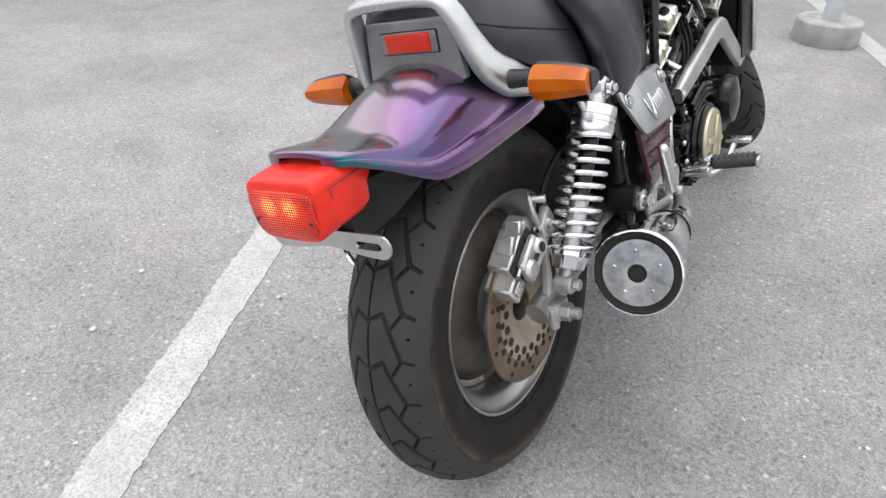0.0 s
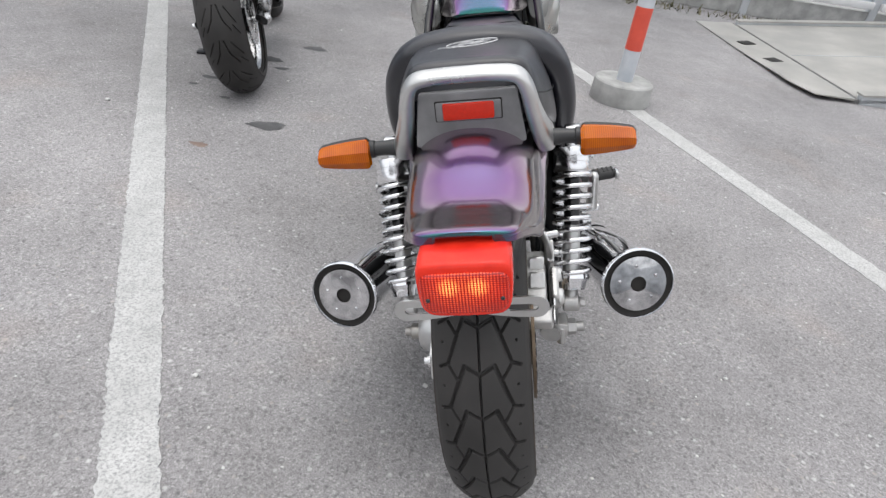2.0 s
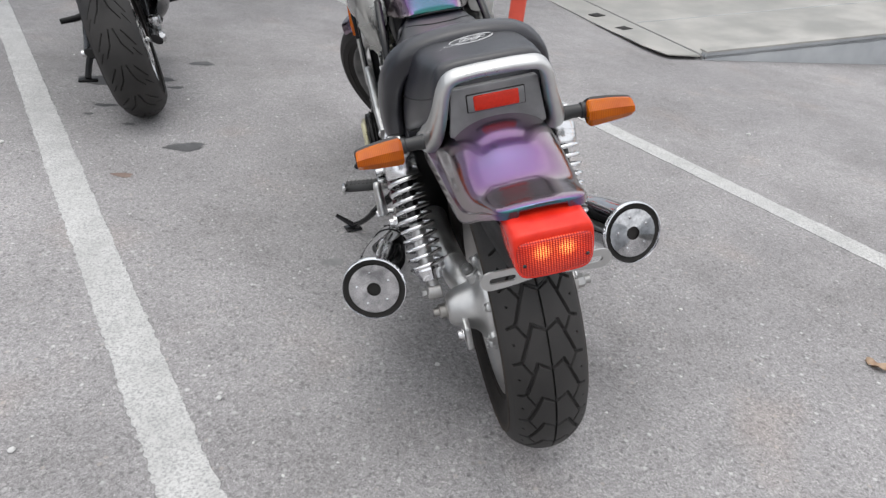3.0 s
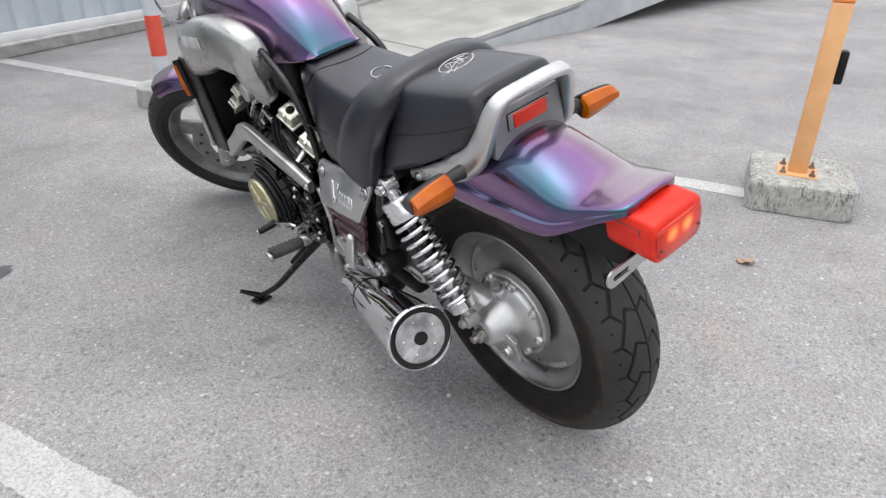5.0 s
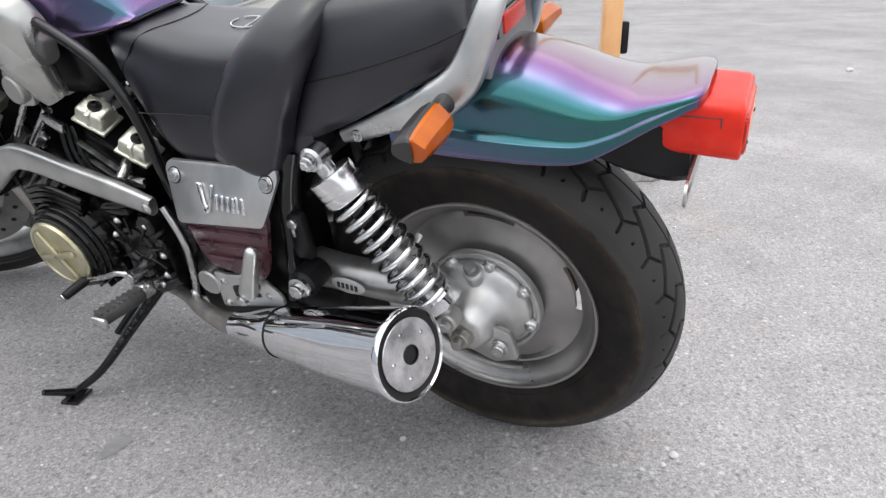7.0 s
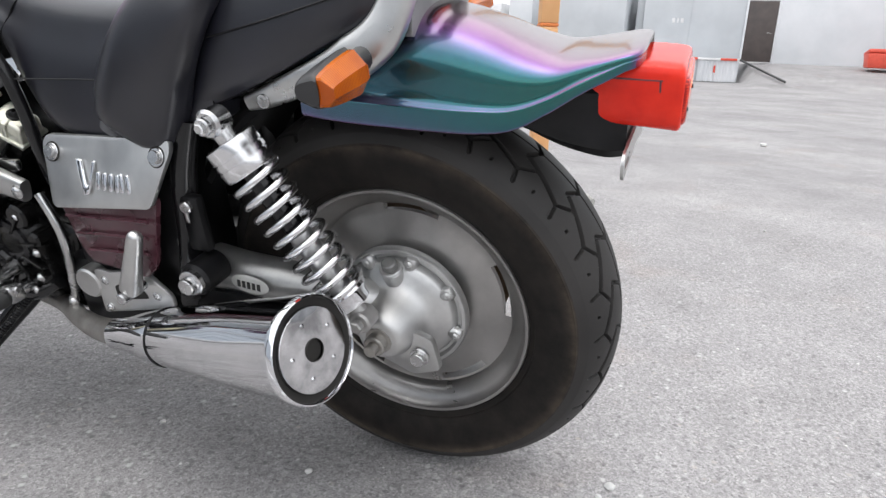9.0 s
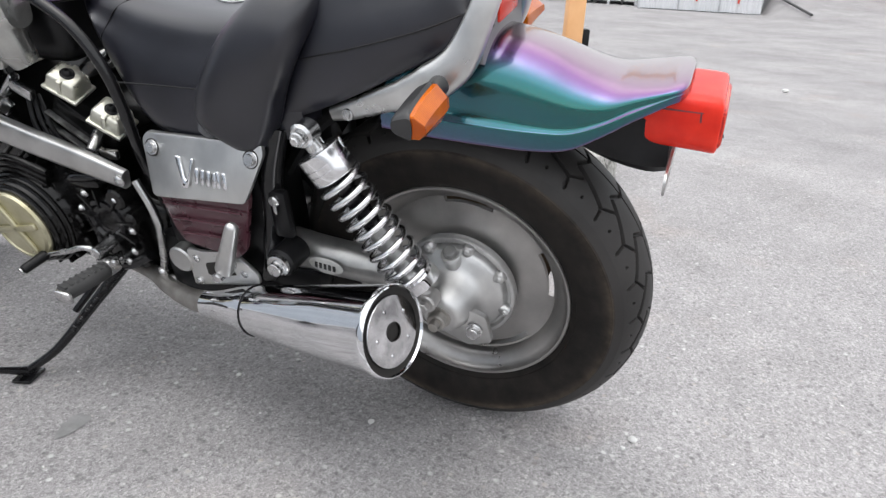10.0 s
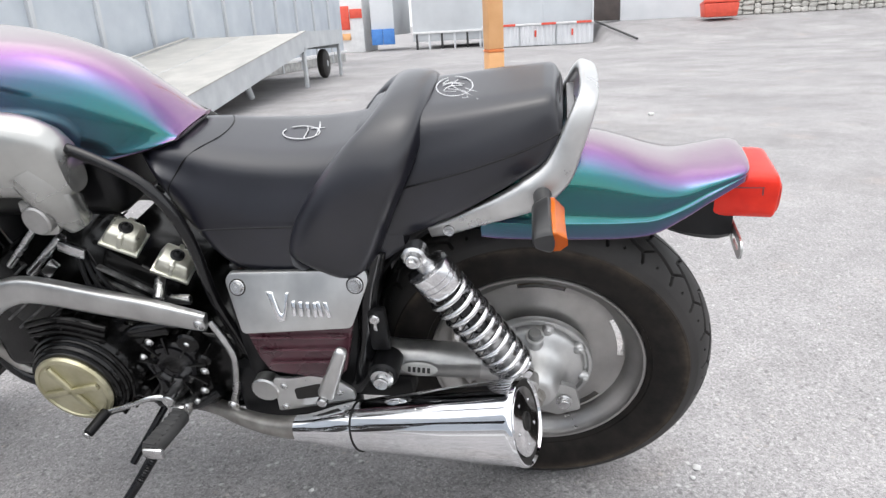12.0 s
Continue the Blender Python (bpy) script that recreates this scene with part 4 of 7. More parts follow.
def rubble(y0, y1, seed):
    rnd = random.Random(seed)
    shapes = []
    y = y0
    while y > y1:
        z = 0.62
        w = rnd.uniform(0.20, 0.42)
        while z < 1.38:
            h = rnd.uniform(0.11, 0.22)
            shapes.append(block((0.35, w * 0.96, h * 0.95), (rnd.uniform(-0.04, 0.04), y - w / 2, z + h / 2), 0.04, (rnd.uniform(-4, 4), rnd.uniform(-6, 6), rnd.uniform(-5, 5)), None, 1))
            z += h
        y -= w
    return shapes


stone_wall = thing("stone_wall", pose(25.3, 0, 0), "low rough rubble stone wall under a dark cap", "wall")
part("backing", block((0.3, 24, 1.5), (0.22, -18.0, 0.75), 0.02), CONCRETE, stone_wall)
for s in rubble(-6.1, -16.0, 5):
    part("stone", s, STONE, stone_wall)
part("cap", block((0.7, 24, 0.16), (0.1, -18.0, 1.52), 0.03), RAMP_SIDE, stone_wall, "grey cap")
part("upper_wall", block((0.2, 24, 2.5), (0.5, -18.0, 2.85), 0.02), WALL_GREY, stone_wall)

# Unseen walls, added to close the yard and fill reflections.
back_wall = block((0.4, 60, 5.0), (-26, 0, 2.5), 0.05)
solid("unseen_wall_west", back_wall, WALL_GREY, "unseen plain grey wall added to close the yard", "wall", kind="structure")
solid("unseen_wall_south", block((90, 0.4, 4.0), (10, -30, 2.0), 0.05), WALL_GREY, "unseen plain grey wall added to close the yard", "wall", kind="structure")
from mathutils.bvhtree import BVHTree


# ---- the big motorcycle: x to its right, y ahead of the rear axle, z up from its tyre's foot ----
AXLE_Z = 0.32
BIKE = Matrix.Translation((0, 0, 0.322)) @ pose(0, 0, 0, 0, -13.8, 0) @ Matrix.Translation((0, 0, -AXLE_Z))
bike = thing("motorcycle", BIKE, "muscle motorcycle in colour-shifting violet-teal paint leaning on its side stand", "motorcycle")


def about_x(shape, y, z):
    """Carry a shape turned about z onto an axle along x."""
    return moved(shape, Matrix(((0, 0, 1, 0), (1, 0, 0, y), (0, 1, 0, z), (0, 0, 0, 1))))


def tyre_shape(radius, crown, half, bead_r, bead_x, pitches, strokes, per=80, ns=96, groove=0.0029, depth=0.0062):
    """A tyre about x whose tread grooves are cut along strokes (s, v) - (s, v), repeated every pitch."""
    reach = math.asin(min(1, half * 0.93 / crown))
    pitch = 2 * math.pi * radius / pitches
    phi = np.linspace(-reach, reach, ns)
    s = crown * phi
    v = np.arange(per) / per * pitch
    ss, vv = np.meshgrid(s, v, indexing="ij")
    far = np.full(ss.shape, 1.0)
    for (s0, v0), (s1, v1), w in strokes:
        for sign in (-1, 1):
            for shift in (-pitch, 0, pitch):
                a, b = np.array((sign * s0, v0 + shift)), np.array((sign * s1, v1 + shift))
                d = b - a
                t = np.clip(((ss - a[0]) * d[0] + (vv - a[1]) * d[1]) / (d @ d), 0, 1)
                far = np.minimum(far, np.hypot(ss - a[0] - t * d[0], vv - a[1] - t * d[1]) / w)
    cut = depth * (1 - np.clip((far - 0.55) / 0.45, 0, 1))
    x_c, r_c = crown * np.sin(phi), radius - crown * (1 - np.cos(phi))
    x_e, r_e = x_c[-1], r_c[-1]
    wall = [(half, r_e - 0.013), (half + 0.0022, r_e - 0.0155), (half + 0.0005, r_e - 0.019), (half * 1.01, (r_e + bead_r) / 2 + 0.010), (half * 0.97, (r_e + bead_r) / 2 - 0.008), (half * 0.88, bead_r + 0.018), (half * 0.84, bead_r + 0.012), (half * 0.80, bead_r + 0.011), (bead_x, bead_r), (bead_x - 0.012, bead_r - 0.006)]
    total = pitches * per
    th = np.arange(total) / total * 2 * np.pi
    rows = []
    for x, r in reversed(wall):
        rows.append(np.stack([np.full(total, -x), r * np.cos(th), r * np.sin(th)], -1))
    for k in range(ns):
        c = np.tile(cut[k], pitches)
        r = r_c[k] - c * np.cos(phi[k])
        rows.append(np.stack([x_c[k] - c * np.sin(phi[k]), r * np.cos(th), r * np.sin(th)], -1))
    for x, r in wall:
        rows.append(np.stack([np.full(total, x), r * np.cos(th), r * np.sin(th)], -1))
    grid = np.array(rows)
    n = len(rows)
    fs = []
    for j in range(n - 1):
        for k in range(total):
            q = (k + 1) % total
            fs.append((j * total + k, j * total + q, (j + 1) * total + q, (j + 1) * total + k))
    return [tuple(p) for p in grid.reshape(-1, 3)], fs, len(wall), ns, total


def tyre_part(name, data, at, parent, label, m=None, wall=None):
    vs, fs, nw, ns, total = data
    me = bpy.data.meshes.new(name)
    place = Matrix.Translation(at)
    place = m @ place if m is not None else place
    me.from_pydata([tuple(place @ Vector(p)) for p in vs], [], fs)
    me.polygons.foreach_set("use_smooth", [True] * len(me.polygons))
    me.set_sharp_from_angle(angle=radians(35))
    me.materials.append(RUBBER)
    me.materials.append(wall or SIDEWALL)
    rows = np.repeat(np.arange(len(fs) // total), total)
    me.polygons.foreach_set("material_index", [int(a) for a in ((rows < nw - 1) | (rows > nw + ns - 1))])
    ob = new(name, me)
    ob.parent = parent
    ob["label"] = label
    return ob


# rear wheel
rear = part("rear_wheel", about_x(lathe([(0.030, -0.085), (0.045, -0.080), (0.060, -0.05), (0.075, -0.035), (0.075, 0.035), (0.060, 0.05), (0.045, 0.06), (0.030, 0.062)], 40, True), 0, AXLE_Z), RIM_PAINT, bike, "silver cast wheel hub")
CHEVRON = [((0, 0), (0, 0.0733), 0.0019), ((0, 0), (0.0235, -0.014), 0.0031), ((0.0235, -0.014), (0.052, 0.057), 0.0034), ((0.052, 0.057), (0.069, 0.063), 0.0031), ((0.034, 0.011), (0.050, -0.013), 0.0024), ((0.062, 0.022), (0.0622, 0.0221), 0.0024)]
tyre_part("tyre", tyre_shape(0.3265, 0.092, 0.0765, 0.203, 0.055, 28, CHEVRON, 54, 116, 0.0035, 0.0065), (0, 0, AXLE_Z), rear, "wide black rubber tyre with chevron grooves", None, SCUFFED)
part("rim", about_x(lathe([(0.2045, -0.0565), (0.2030, -0.0590), (0.1985, -0.0580), (0.1955, -0.0500), (0.1880, -0.0440), (0.1760, -0.0360), (0.1690, -0.022), (0.1680, 0.0), (0.1690, 0.022), (0.1760, 0.0360), (0.1880, 0.0440), (0.1955, 0.0500), (0.1985, 0.0580), (0.2030, 0.0590), (0.2045, 0.0565), (0.196, 0.040), (0.186, 0.02), (0.184, 0), (0.186, -0.02), (0.196, -0.040)], 120, True), 0, AXLE_Z), RIM_PAINT, rear, "satin silver rim")


def slotted_dish(side, slits=5, start=222.0, sweep=32.0, n=180):
    """The wheel centre: a shallow dish on each side, joined to the rim between long narrow slits."""
    radii = (0.070, 0.085, 0.105, 0.130, 0.147, 0.1545, 0.1655, 0.173)
    near = (-0.031, -0.0275, -0.0250, -0.0215, -0.0195, -0.0190, -0.0195, -0.0225)
    far = (0.028, 0.026, 0.022, 0.011, -0.003, -0.010, -0.010, -0.007)
    rows = len(radii)
    vs = [(x, r * math.cos(2 * math.pi * k / n), AXLE_Z + r * math.sin(2 * math.pi * k / n)) for k in range(n) for depths in (near, far) for r, x in zip(radii, depths)]
    cut = [any((360.0 * (k + 0.5) / n - start - 360.0 * q / slits) % 360 < sweep for q in range(slits)) for k in range(n)]
    fs = []
    for k in range(n):
        a, b = 2 * rows * k, 2 * rows * ((k + 1) % n)
        for j in range(rows - 1):
            if j == 5 and cut[k]:
                continue
            fs += [(a + j, b + j, b + j + 1, a + j + 1), (a + rows + j, a + rows + j + 1, b + rows + j + 1, b + rows + j)]
        if cut[k]:
            fs += [(a + 5, a + rows + 5, b + rows + 5, b + 5), (a + 6, b + 6, b + rows + 6, a + rows + 6)]
        if cut[k] != cut[k - 1]:
            fs.append((a + 5, a + 6, a + rows + 6, a + rows + 5))
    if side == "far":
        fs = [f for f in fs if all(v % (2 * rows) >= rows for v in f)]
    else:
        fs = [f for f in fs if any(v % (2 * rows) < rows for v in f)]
    return vs, fs


part("wheel_disc", slotted_dish("near"), RIM_PAINT, rear, "silver dished wheel centre with long slits")
# The far dish has its own darker brown tone.
part("wheel_disc", slotted_dish("far"), FAR_DISH, rear, "far side of the wheel centre in dull brown")
part("brake_disc", cat(about_x(lathe([(0.094, 0.081), (0.137, 0.081), (0.1375, 0.0815), (0.1375, 0.0865), (0.137, 0.087), (0.094, 0.087)], 80, True), 0, AXLE_Z)), RUSTY, rear, "brown brake disc")
carrier = part("disc_carrier", about_x(lathe([(0.030, 0.060), (0.058, 0.066), (0.074, 0.080), (0.098, 0.082), (0.098, 0.088), (0.070, 0.088), (0.054, 0.076), (0.030, 0.072)], 60, True), 0, AXLE_Z), CREAM_DISC, rear, "pale drilled disc carrier")
for ring_r, count, off, hole in ((0.0805, 18, 0, 0.0078), (0.0935, 18, 0.5, 0.0060), (0.1060, 24, 0.1, 0.0058), (0.1240, 10, 0.25, 0.0042)):
    for k in range(count):
        a = 2 * math.pi * (k + off) / count
        y, z = ring_r * math.cos(a), AXLE_Z + ring_r * math.sin(a)
        base_x = 0.0869 if ring_r < 0.097 else 0.0860
        part("vent_hole", rod((base_x, y, z), (base_x + 0.0022, y, z), hole, n=12, edge=0.0003), CARBON, carrier)

# shaft drive on the left
drive = part("final_drive", cat(
    about_x(lathe([(0, -0.040), (0.104, -0.040), (0.1065, -0.043), (0.1070, -0.054), (0.1050, -0.0575), (0.0995, -0.0585), (0.0975, -0.0560), (0.0960, -0.0515), (0.0915, -0.0515), (0.0900, -0.0560), (0.0885, -0.0625), (0.0850, -0.0665), (0.0760, -0.0720), (0.0660, -0.0775), (0.0590, -0.0830), (0.0535, -0.0910), (0.0475, -0.1080), (0.0410, -0.1250), (0.0360, -0.1350), (0.0320, -0.1395), (0.027, -0.1410), (0, -0.141)], 72), 0, AXLE_Z),
    hose([(-0.070, 0.020, AXLE_Z + 0.014), (-0.094, 0.055, AXLE_Z + 0.034), (-0.106, 0.115, AXLE_Z + 0.050)], [0.030, 0.034, 0.031], 24, 5)), HUB_PAINT, bike, "silver shaft drive housing")
for k in range(8):
    a = radians(15 + 45 * k)
    cy, cz = math.cos(a), math.sin(a)
    part("boss", hose([(-0.0590, q * cy, AXLE_Z + q * cz) for q in (0.0800, 0.0825, 0.0930, 0.1015, 0.1035)], [0.004, 0.0095, 0.0115, 0.0092, 0.004], 14, 4), HUB_PAINT, drive)
    part("bolt", dome_bolt((-0.0690, 0.0945 * cy, AXLE_Z + 0.0945 * cz), (-1, 0, 0), 0.0062, 0.004), HUB_PAINT, drive)
cap = part("filler_cap", cat(rod((-0.066, 0.000, AXLE_Z + 0.055), (-0.080, 0.000, AXLE_Z + 0.086), 0.0165, 0.0155, 24, 0.003), rod((-0.080, 0.000, AXLE_Z + 0.086), (-0.082, 0.000, AXLE_Z + 0.091), 0.0172, n=24)), HUB_PAINT, drive, "silver filler neck")
part("plug", rod((-0.082, 0.000, AXLE_Z + 0.091), (-0.087, 0.000, AXLE_Z + 0.103), 0.0125, 0.0115, 16, 0.002), ARM_GREY, cap, "grey plug")
part("flange", sheet(rounded([(-0.084, 0.264), (-0.040, 0.246), (0.010, 0.266), (0.000, 0.306), (-0.046, 0.326), (-0.074, 0.316)], 0.007), 0.012, side_plane(-0.104), 0.0025), ALUMINIUM, drive, "bright mounting flange")
part("bolt", stud((-0.118, -0.053, 0.286), (-1, 0, 0), [(0.0150, 0.004), (0.0110, 0.013)]), STEEL, drive, "bright bolt")
part("axle_nut", turned([(0, 0), (0.021, 0), (0.021, 0.004), (0.0165, 0.005), (0.0165, 0.018), (0.0145, 0.020), (0.010, 0.020), (0.009, 0.032), (0, 0.033)], (-0.139, 0, AXLE_Z), (-0.2, 0, AXLE_Z), 12), PIPE_DULL, drive, "dull castle nut")

# swing arm: shaft tube on the left, plain arm on the right
swing = part("swingarm", cat(
    hose([(-0.105, 0.10, 0.368), (-0.112, 0.17, 0.376), (-0.116, 0.25, 0.382), (-0.115, 0.34, 0.388), (-0.10, 0.40, 0.39)], [0.032, 0.033, 0.034, 0.040, 0.040], 20, 5),
    hose([(0.118, -0.03, 0.325), (0.118, 0.05, 0.333), (0.115, 0.20, 0.352), (0.112, 0.38, 0.375)], [0.022, 0.025, 0.027, 0.030], 16, 5, 0.8),
    hose([(-0.10, 0.37, 0.385), (0, 0.40, 0.40), (0.11, 0.37, 0.375)], 0.032, 16, 5)), SWING_SILVER, bike, "silver swing arm with shaft tube")
OVAL = [math.sin(radians(12.857 * k - 90)) for k in range(15)]
part("sticker", hose([(-0.1515 + 0.0006 * abs(q), 0.205 + 0.0335 * q, 0.385 + 0.0015 * q) for q in OVAL], [0.0002 + 0.0165 * math.sqrt(1 - q * q) for q in OVAL], 16, 1, 0.12, (0, 0, 1)), STICKER, swing, "pale oval sticker")
for k in range(5):
    part("print_bar", block((0.0012, 0.0055, 0.0120), (-0.1536, 0.2230 - 0.0088 * k, 0.386 - 0.0006 * k), 0.0003, (8, 0, 0)), DARK_INK, swing, "dark print bar")
part("axle_end", cat(rod((0.10, 0, AXLE_Z), (0.185, 0, AXLE_Z), 0.0105, n=16), rod((0.152, 0, AXLE_Z), (0.170, 0, AXLE_Z), 0.0165, n=6), rod((0.140, -0.012, AXLE_Z - 0.03), (0.140, -0.012, AXLE_Z + 0.01), 0.009, n=12), block((0.035, 0.045, 0.036), (0.137, 0.004, AXLE_Z), 0.008)), CAST, swing, "grey axle clamp and nut")

# rear brake caliper
TILT = (34, 0, 0)
caliper = part("brake_caliper", cat(block((0.050, 0.086, 0.060), (0.091, -0.036, 0.438), 0.0035, TILT, (0.84, 0.86), 1), block((0.056, 0.040, 0.036), (0.094, -0.076, 0.405), 0.003, TILT, (0.90, 0.88), 1), block((0.044, 0.034, 0.026), (0.090, -0.002, 0.478), 0.003, (14, 0, 0), (0.85, 0.8), 1)), CALIPER_CAST, bike, "rough cast aluminium brake caliper")
part("outer_half", block((0.020, 0.070, 0.050), (0.1270, -0.034, 0.441), 0.004, TILT, (0.7, 0.86), 1), CALIPER_CAST, caliper)
part("bridge", block((0.030, 0.016, 0.030), (0.096, -0.052, 0.468), 0.0025, (-30, 0, 0), (0.9, 0.8), 1), CALIPER_CAST, caliper)
part("bridge", block((0.030, 0.014, 0.026), (0.096, -0.022, 0.484), 0.0025, (-20, 0, 0), (0.9, 0.8), 1), CALIPER_CAST, caliper)
part("boss", rod((0.134, -0.052, 0.430), (0.143, -0.053, 0.431), 0.0170, 0.0145, 8, 0.002), CALIPER_CAST, caliper)
part("boss", rod((0.134, -0.018, 0.453), (0.142, -0.019, 0.454), 0.0165, 0.0140, 8, 0.002), CALIPER_CAST, caliper)
part("plug", rod((0.1420, -0.019, 0.454), (0.1438, -0.019, 0.4543), 0.0085, n=16), CARBON, caliper, "dark recessed plug")
part("end_face", block((0.004, 0.026, 0.022), (0.1235, -0.077, 0.406), 0.001, TILT), STEEL, caliper, "bright machined end")
part("joint", block((0.0035, 0.0835, 0.0575), (0.1172, -0.036, 0.439), 0.001, TILT), CARBON, caliper, "dark joint")
part("carrier_arm", sheet(rounded([(0.010, 0.470), (0.040, 0.500), (0.058, 0.470), (0.046, 0.400), (0.052, 0.340), (0.030, 0.312), (-0.012, 0.302), (-0.028, 0.322), (0.006, 0.350), (0.014, 0.400)], 0.008), 0.014, side_plane(-0.116, True), 0.003), CALIPER_CAST, caliper, "cast carrier arm")
part("carrier_gap", sheet(rounded([(0.022, 0.440), (0.038, 0.450), (0.034, 0.372), (0.022, 0.365)], 0.005), 0.0015, side_plane(-0.1298, True), 0.0004), CARBON, caliper, "dark opening")
for at, r in (((0.118, 0.012, 0.470), 0.008), ((0.130, 0.036, 0.352), 0.0095), ((0.130, 0.036, 0.470), 0.008), ((0.130, -0.004, 0.322), 0.007)):
    part("bolt", hex_bolt(at, (1, 0, 0), r, 0.010), STEEL, caliper)
part("pad_slot", block((0.006, 0.030, 0.008), (0.1375, -0.034, 0.4420), 0.002, TILT), CARBON, caliper, "dark pad slot")
part("pin", rod((0.124, -0.078, 0.428), (0.124, -0.030, 0.470), 0.004, n=10), STEEL, caliper)
part("bleed_nipple", turned([(0, 0), (0.006, 0), (0.006, 0.006), (0.0035, 0.007), (0.0035, 0.016), (0, 0.017)], (0.105, -0.012, 0.472), (0.108, -0.016, 0.60), 10), STEEL, caliper)
part("brake_hose", hose([(0.098, 0.04, 0.455), (0.104, 0.07, 0.50), (0.100, 0.12, 0.53), (0.095, 0.20, 0.54), (0.09, 0.30, 0.50)], 0.0055, 10, 6), BLACK, caliper, "black brake hose")
part("bleed_bracket", hose([(0.112, 0.020, 0.450), (0.120, 0.012, 0.480), (0.118, 0.006, 0.506), (0.110, 0.016, 0.522), (0.106, 0.030, 0.512)], [0.013, 0.010, 0.009, 0.009, 0.008], 10, 5, 0.6), CAST, caliper)
part("bolt", hex_bolt((0.112, 0.016, 0.520), (1, 0.3, 0), 0.008, 0.026), STEEL, caliper)
part("torque_arm", hose([(0.130, 0.02, 0.352), (0.128, 0.12, 0.362), (0.122, 0.26, 0.385)], 0.009, 10, 5, 0.6), CAST, caliper)


# shocks
def shock(side):
    s = side
    top, low = Vector((0.178 * s, 0.176, 0.652)), Vector((0.160 * s, 0.008, 0.372))
    d = (low - top).normalized()
    sh = part("shock_absorber", rod(top + d * 0.05, low - d * 0.03, 0.0150, n=20), BLACK_PAINT, bike, "chrome sprung twin shock absorber")
    part("damper_body", rod(top + d * 0.175, low - d * 0.045, 0.0165, n=28, edge=0.003), ALUMINIUM, sh, "satin damper body")
    part("spring", coil(top + d * 0.078, low - d * 0.052, 0.0340, 0.0051, 9.6, 10), SPRING, sh, "chrome coil spring")
    part("collar", turned([(0.010, 0.028), (0.033, 0.0285), (0.036, 0.030), (0.0365, 0.032), (0.0365, 0.046), (0.0345, 0.0465), (0.0345, 0.0485), (0.0365, 0.049), (0.0365, 0.056), (0.0345, 0.0565), (0.0345, 0.0585), (0.0365, 0.059), (0.0365, 0.072), (0.034, 0.076), (0.014, 0.076)], top, low, 48), SPRING, sh, "chrome spring collar")
    part("upper_eye", cat(rod(top - Vector((0.016, 0, 0)), top + Vector((0.016, 0, 0)), 0.0195, n=24, edge=0.004), rod(top, top + d * 0.035, 0.0145, n=16), rod(top + Vector((0.016 * s, 0, 0)), top + Vector((0.026 * s, 0, 0)), 0.012, n=20), rod(top + Vector((0.026 * s, 0, 0)), top + Vector((0.032 * s, 0, 0)), 0.0075, n=6)), STEEL, sh, "bright steel eye")
    part("lower_seat", turned([(0.012, 0.0), (0.035, 0.0), (0.036, 0.008), (0.030, 0.016), (0.027, 0.030), (0.015, 0.034)], low - d * 0.056, low, 32), CHROME, sh)
    part("lower_eye", cat(rod(low - Vector((0.016, 0, 0)), low + Vector((0.016, 0, 0)), 0.017, n=24, edge=0.003), rod(low - d * 0.03, low, 0.013, n=16), rod(low + Vector((0.016 * s, 0, 0)), low + Vector((0.028 * s, 0, 0)), 0.010, n=6)), CAST, sh)
    return sh


shock(-1)
shock(1)


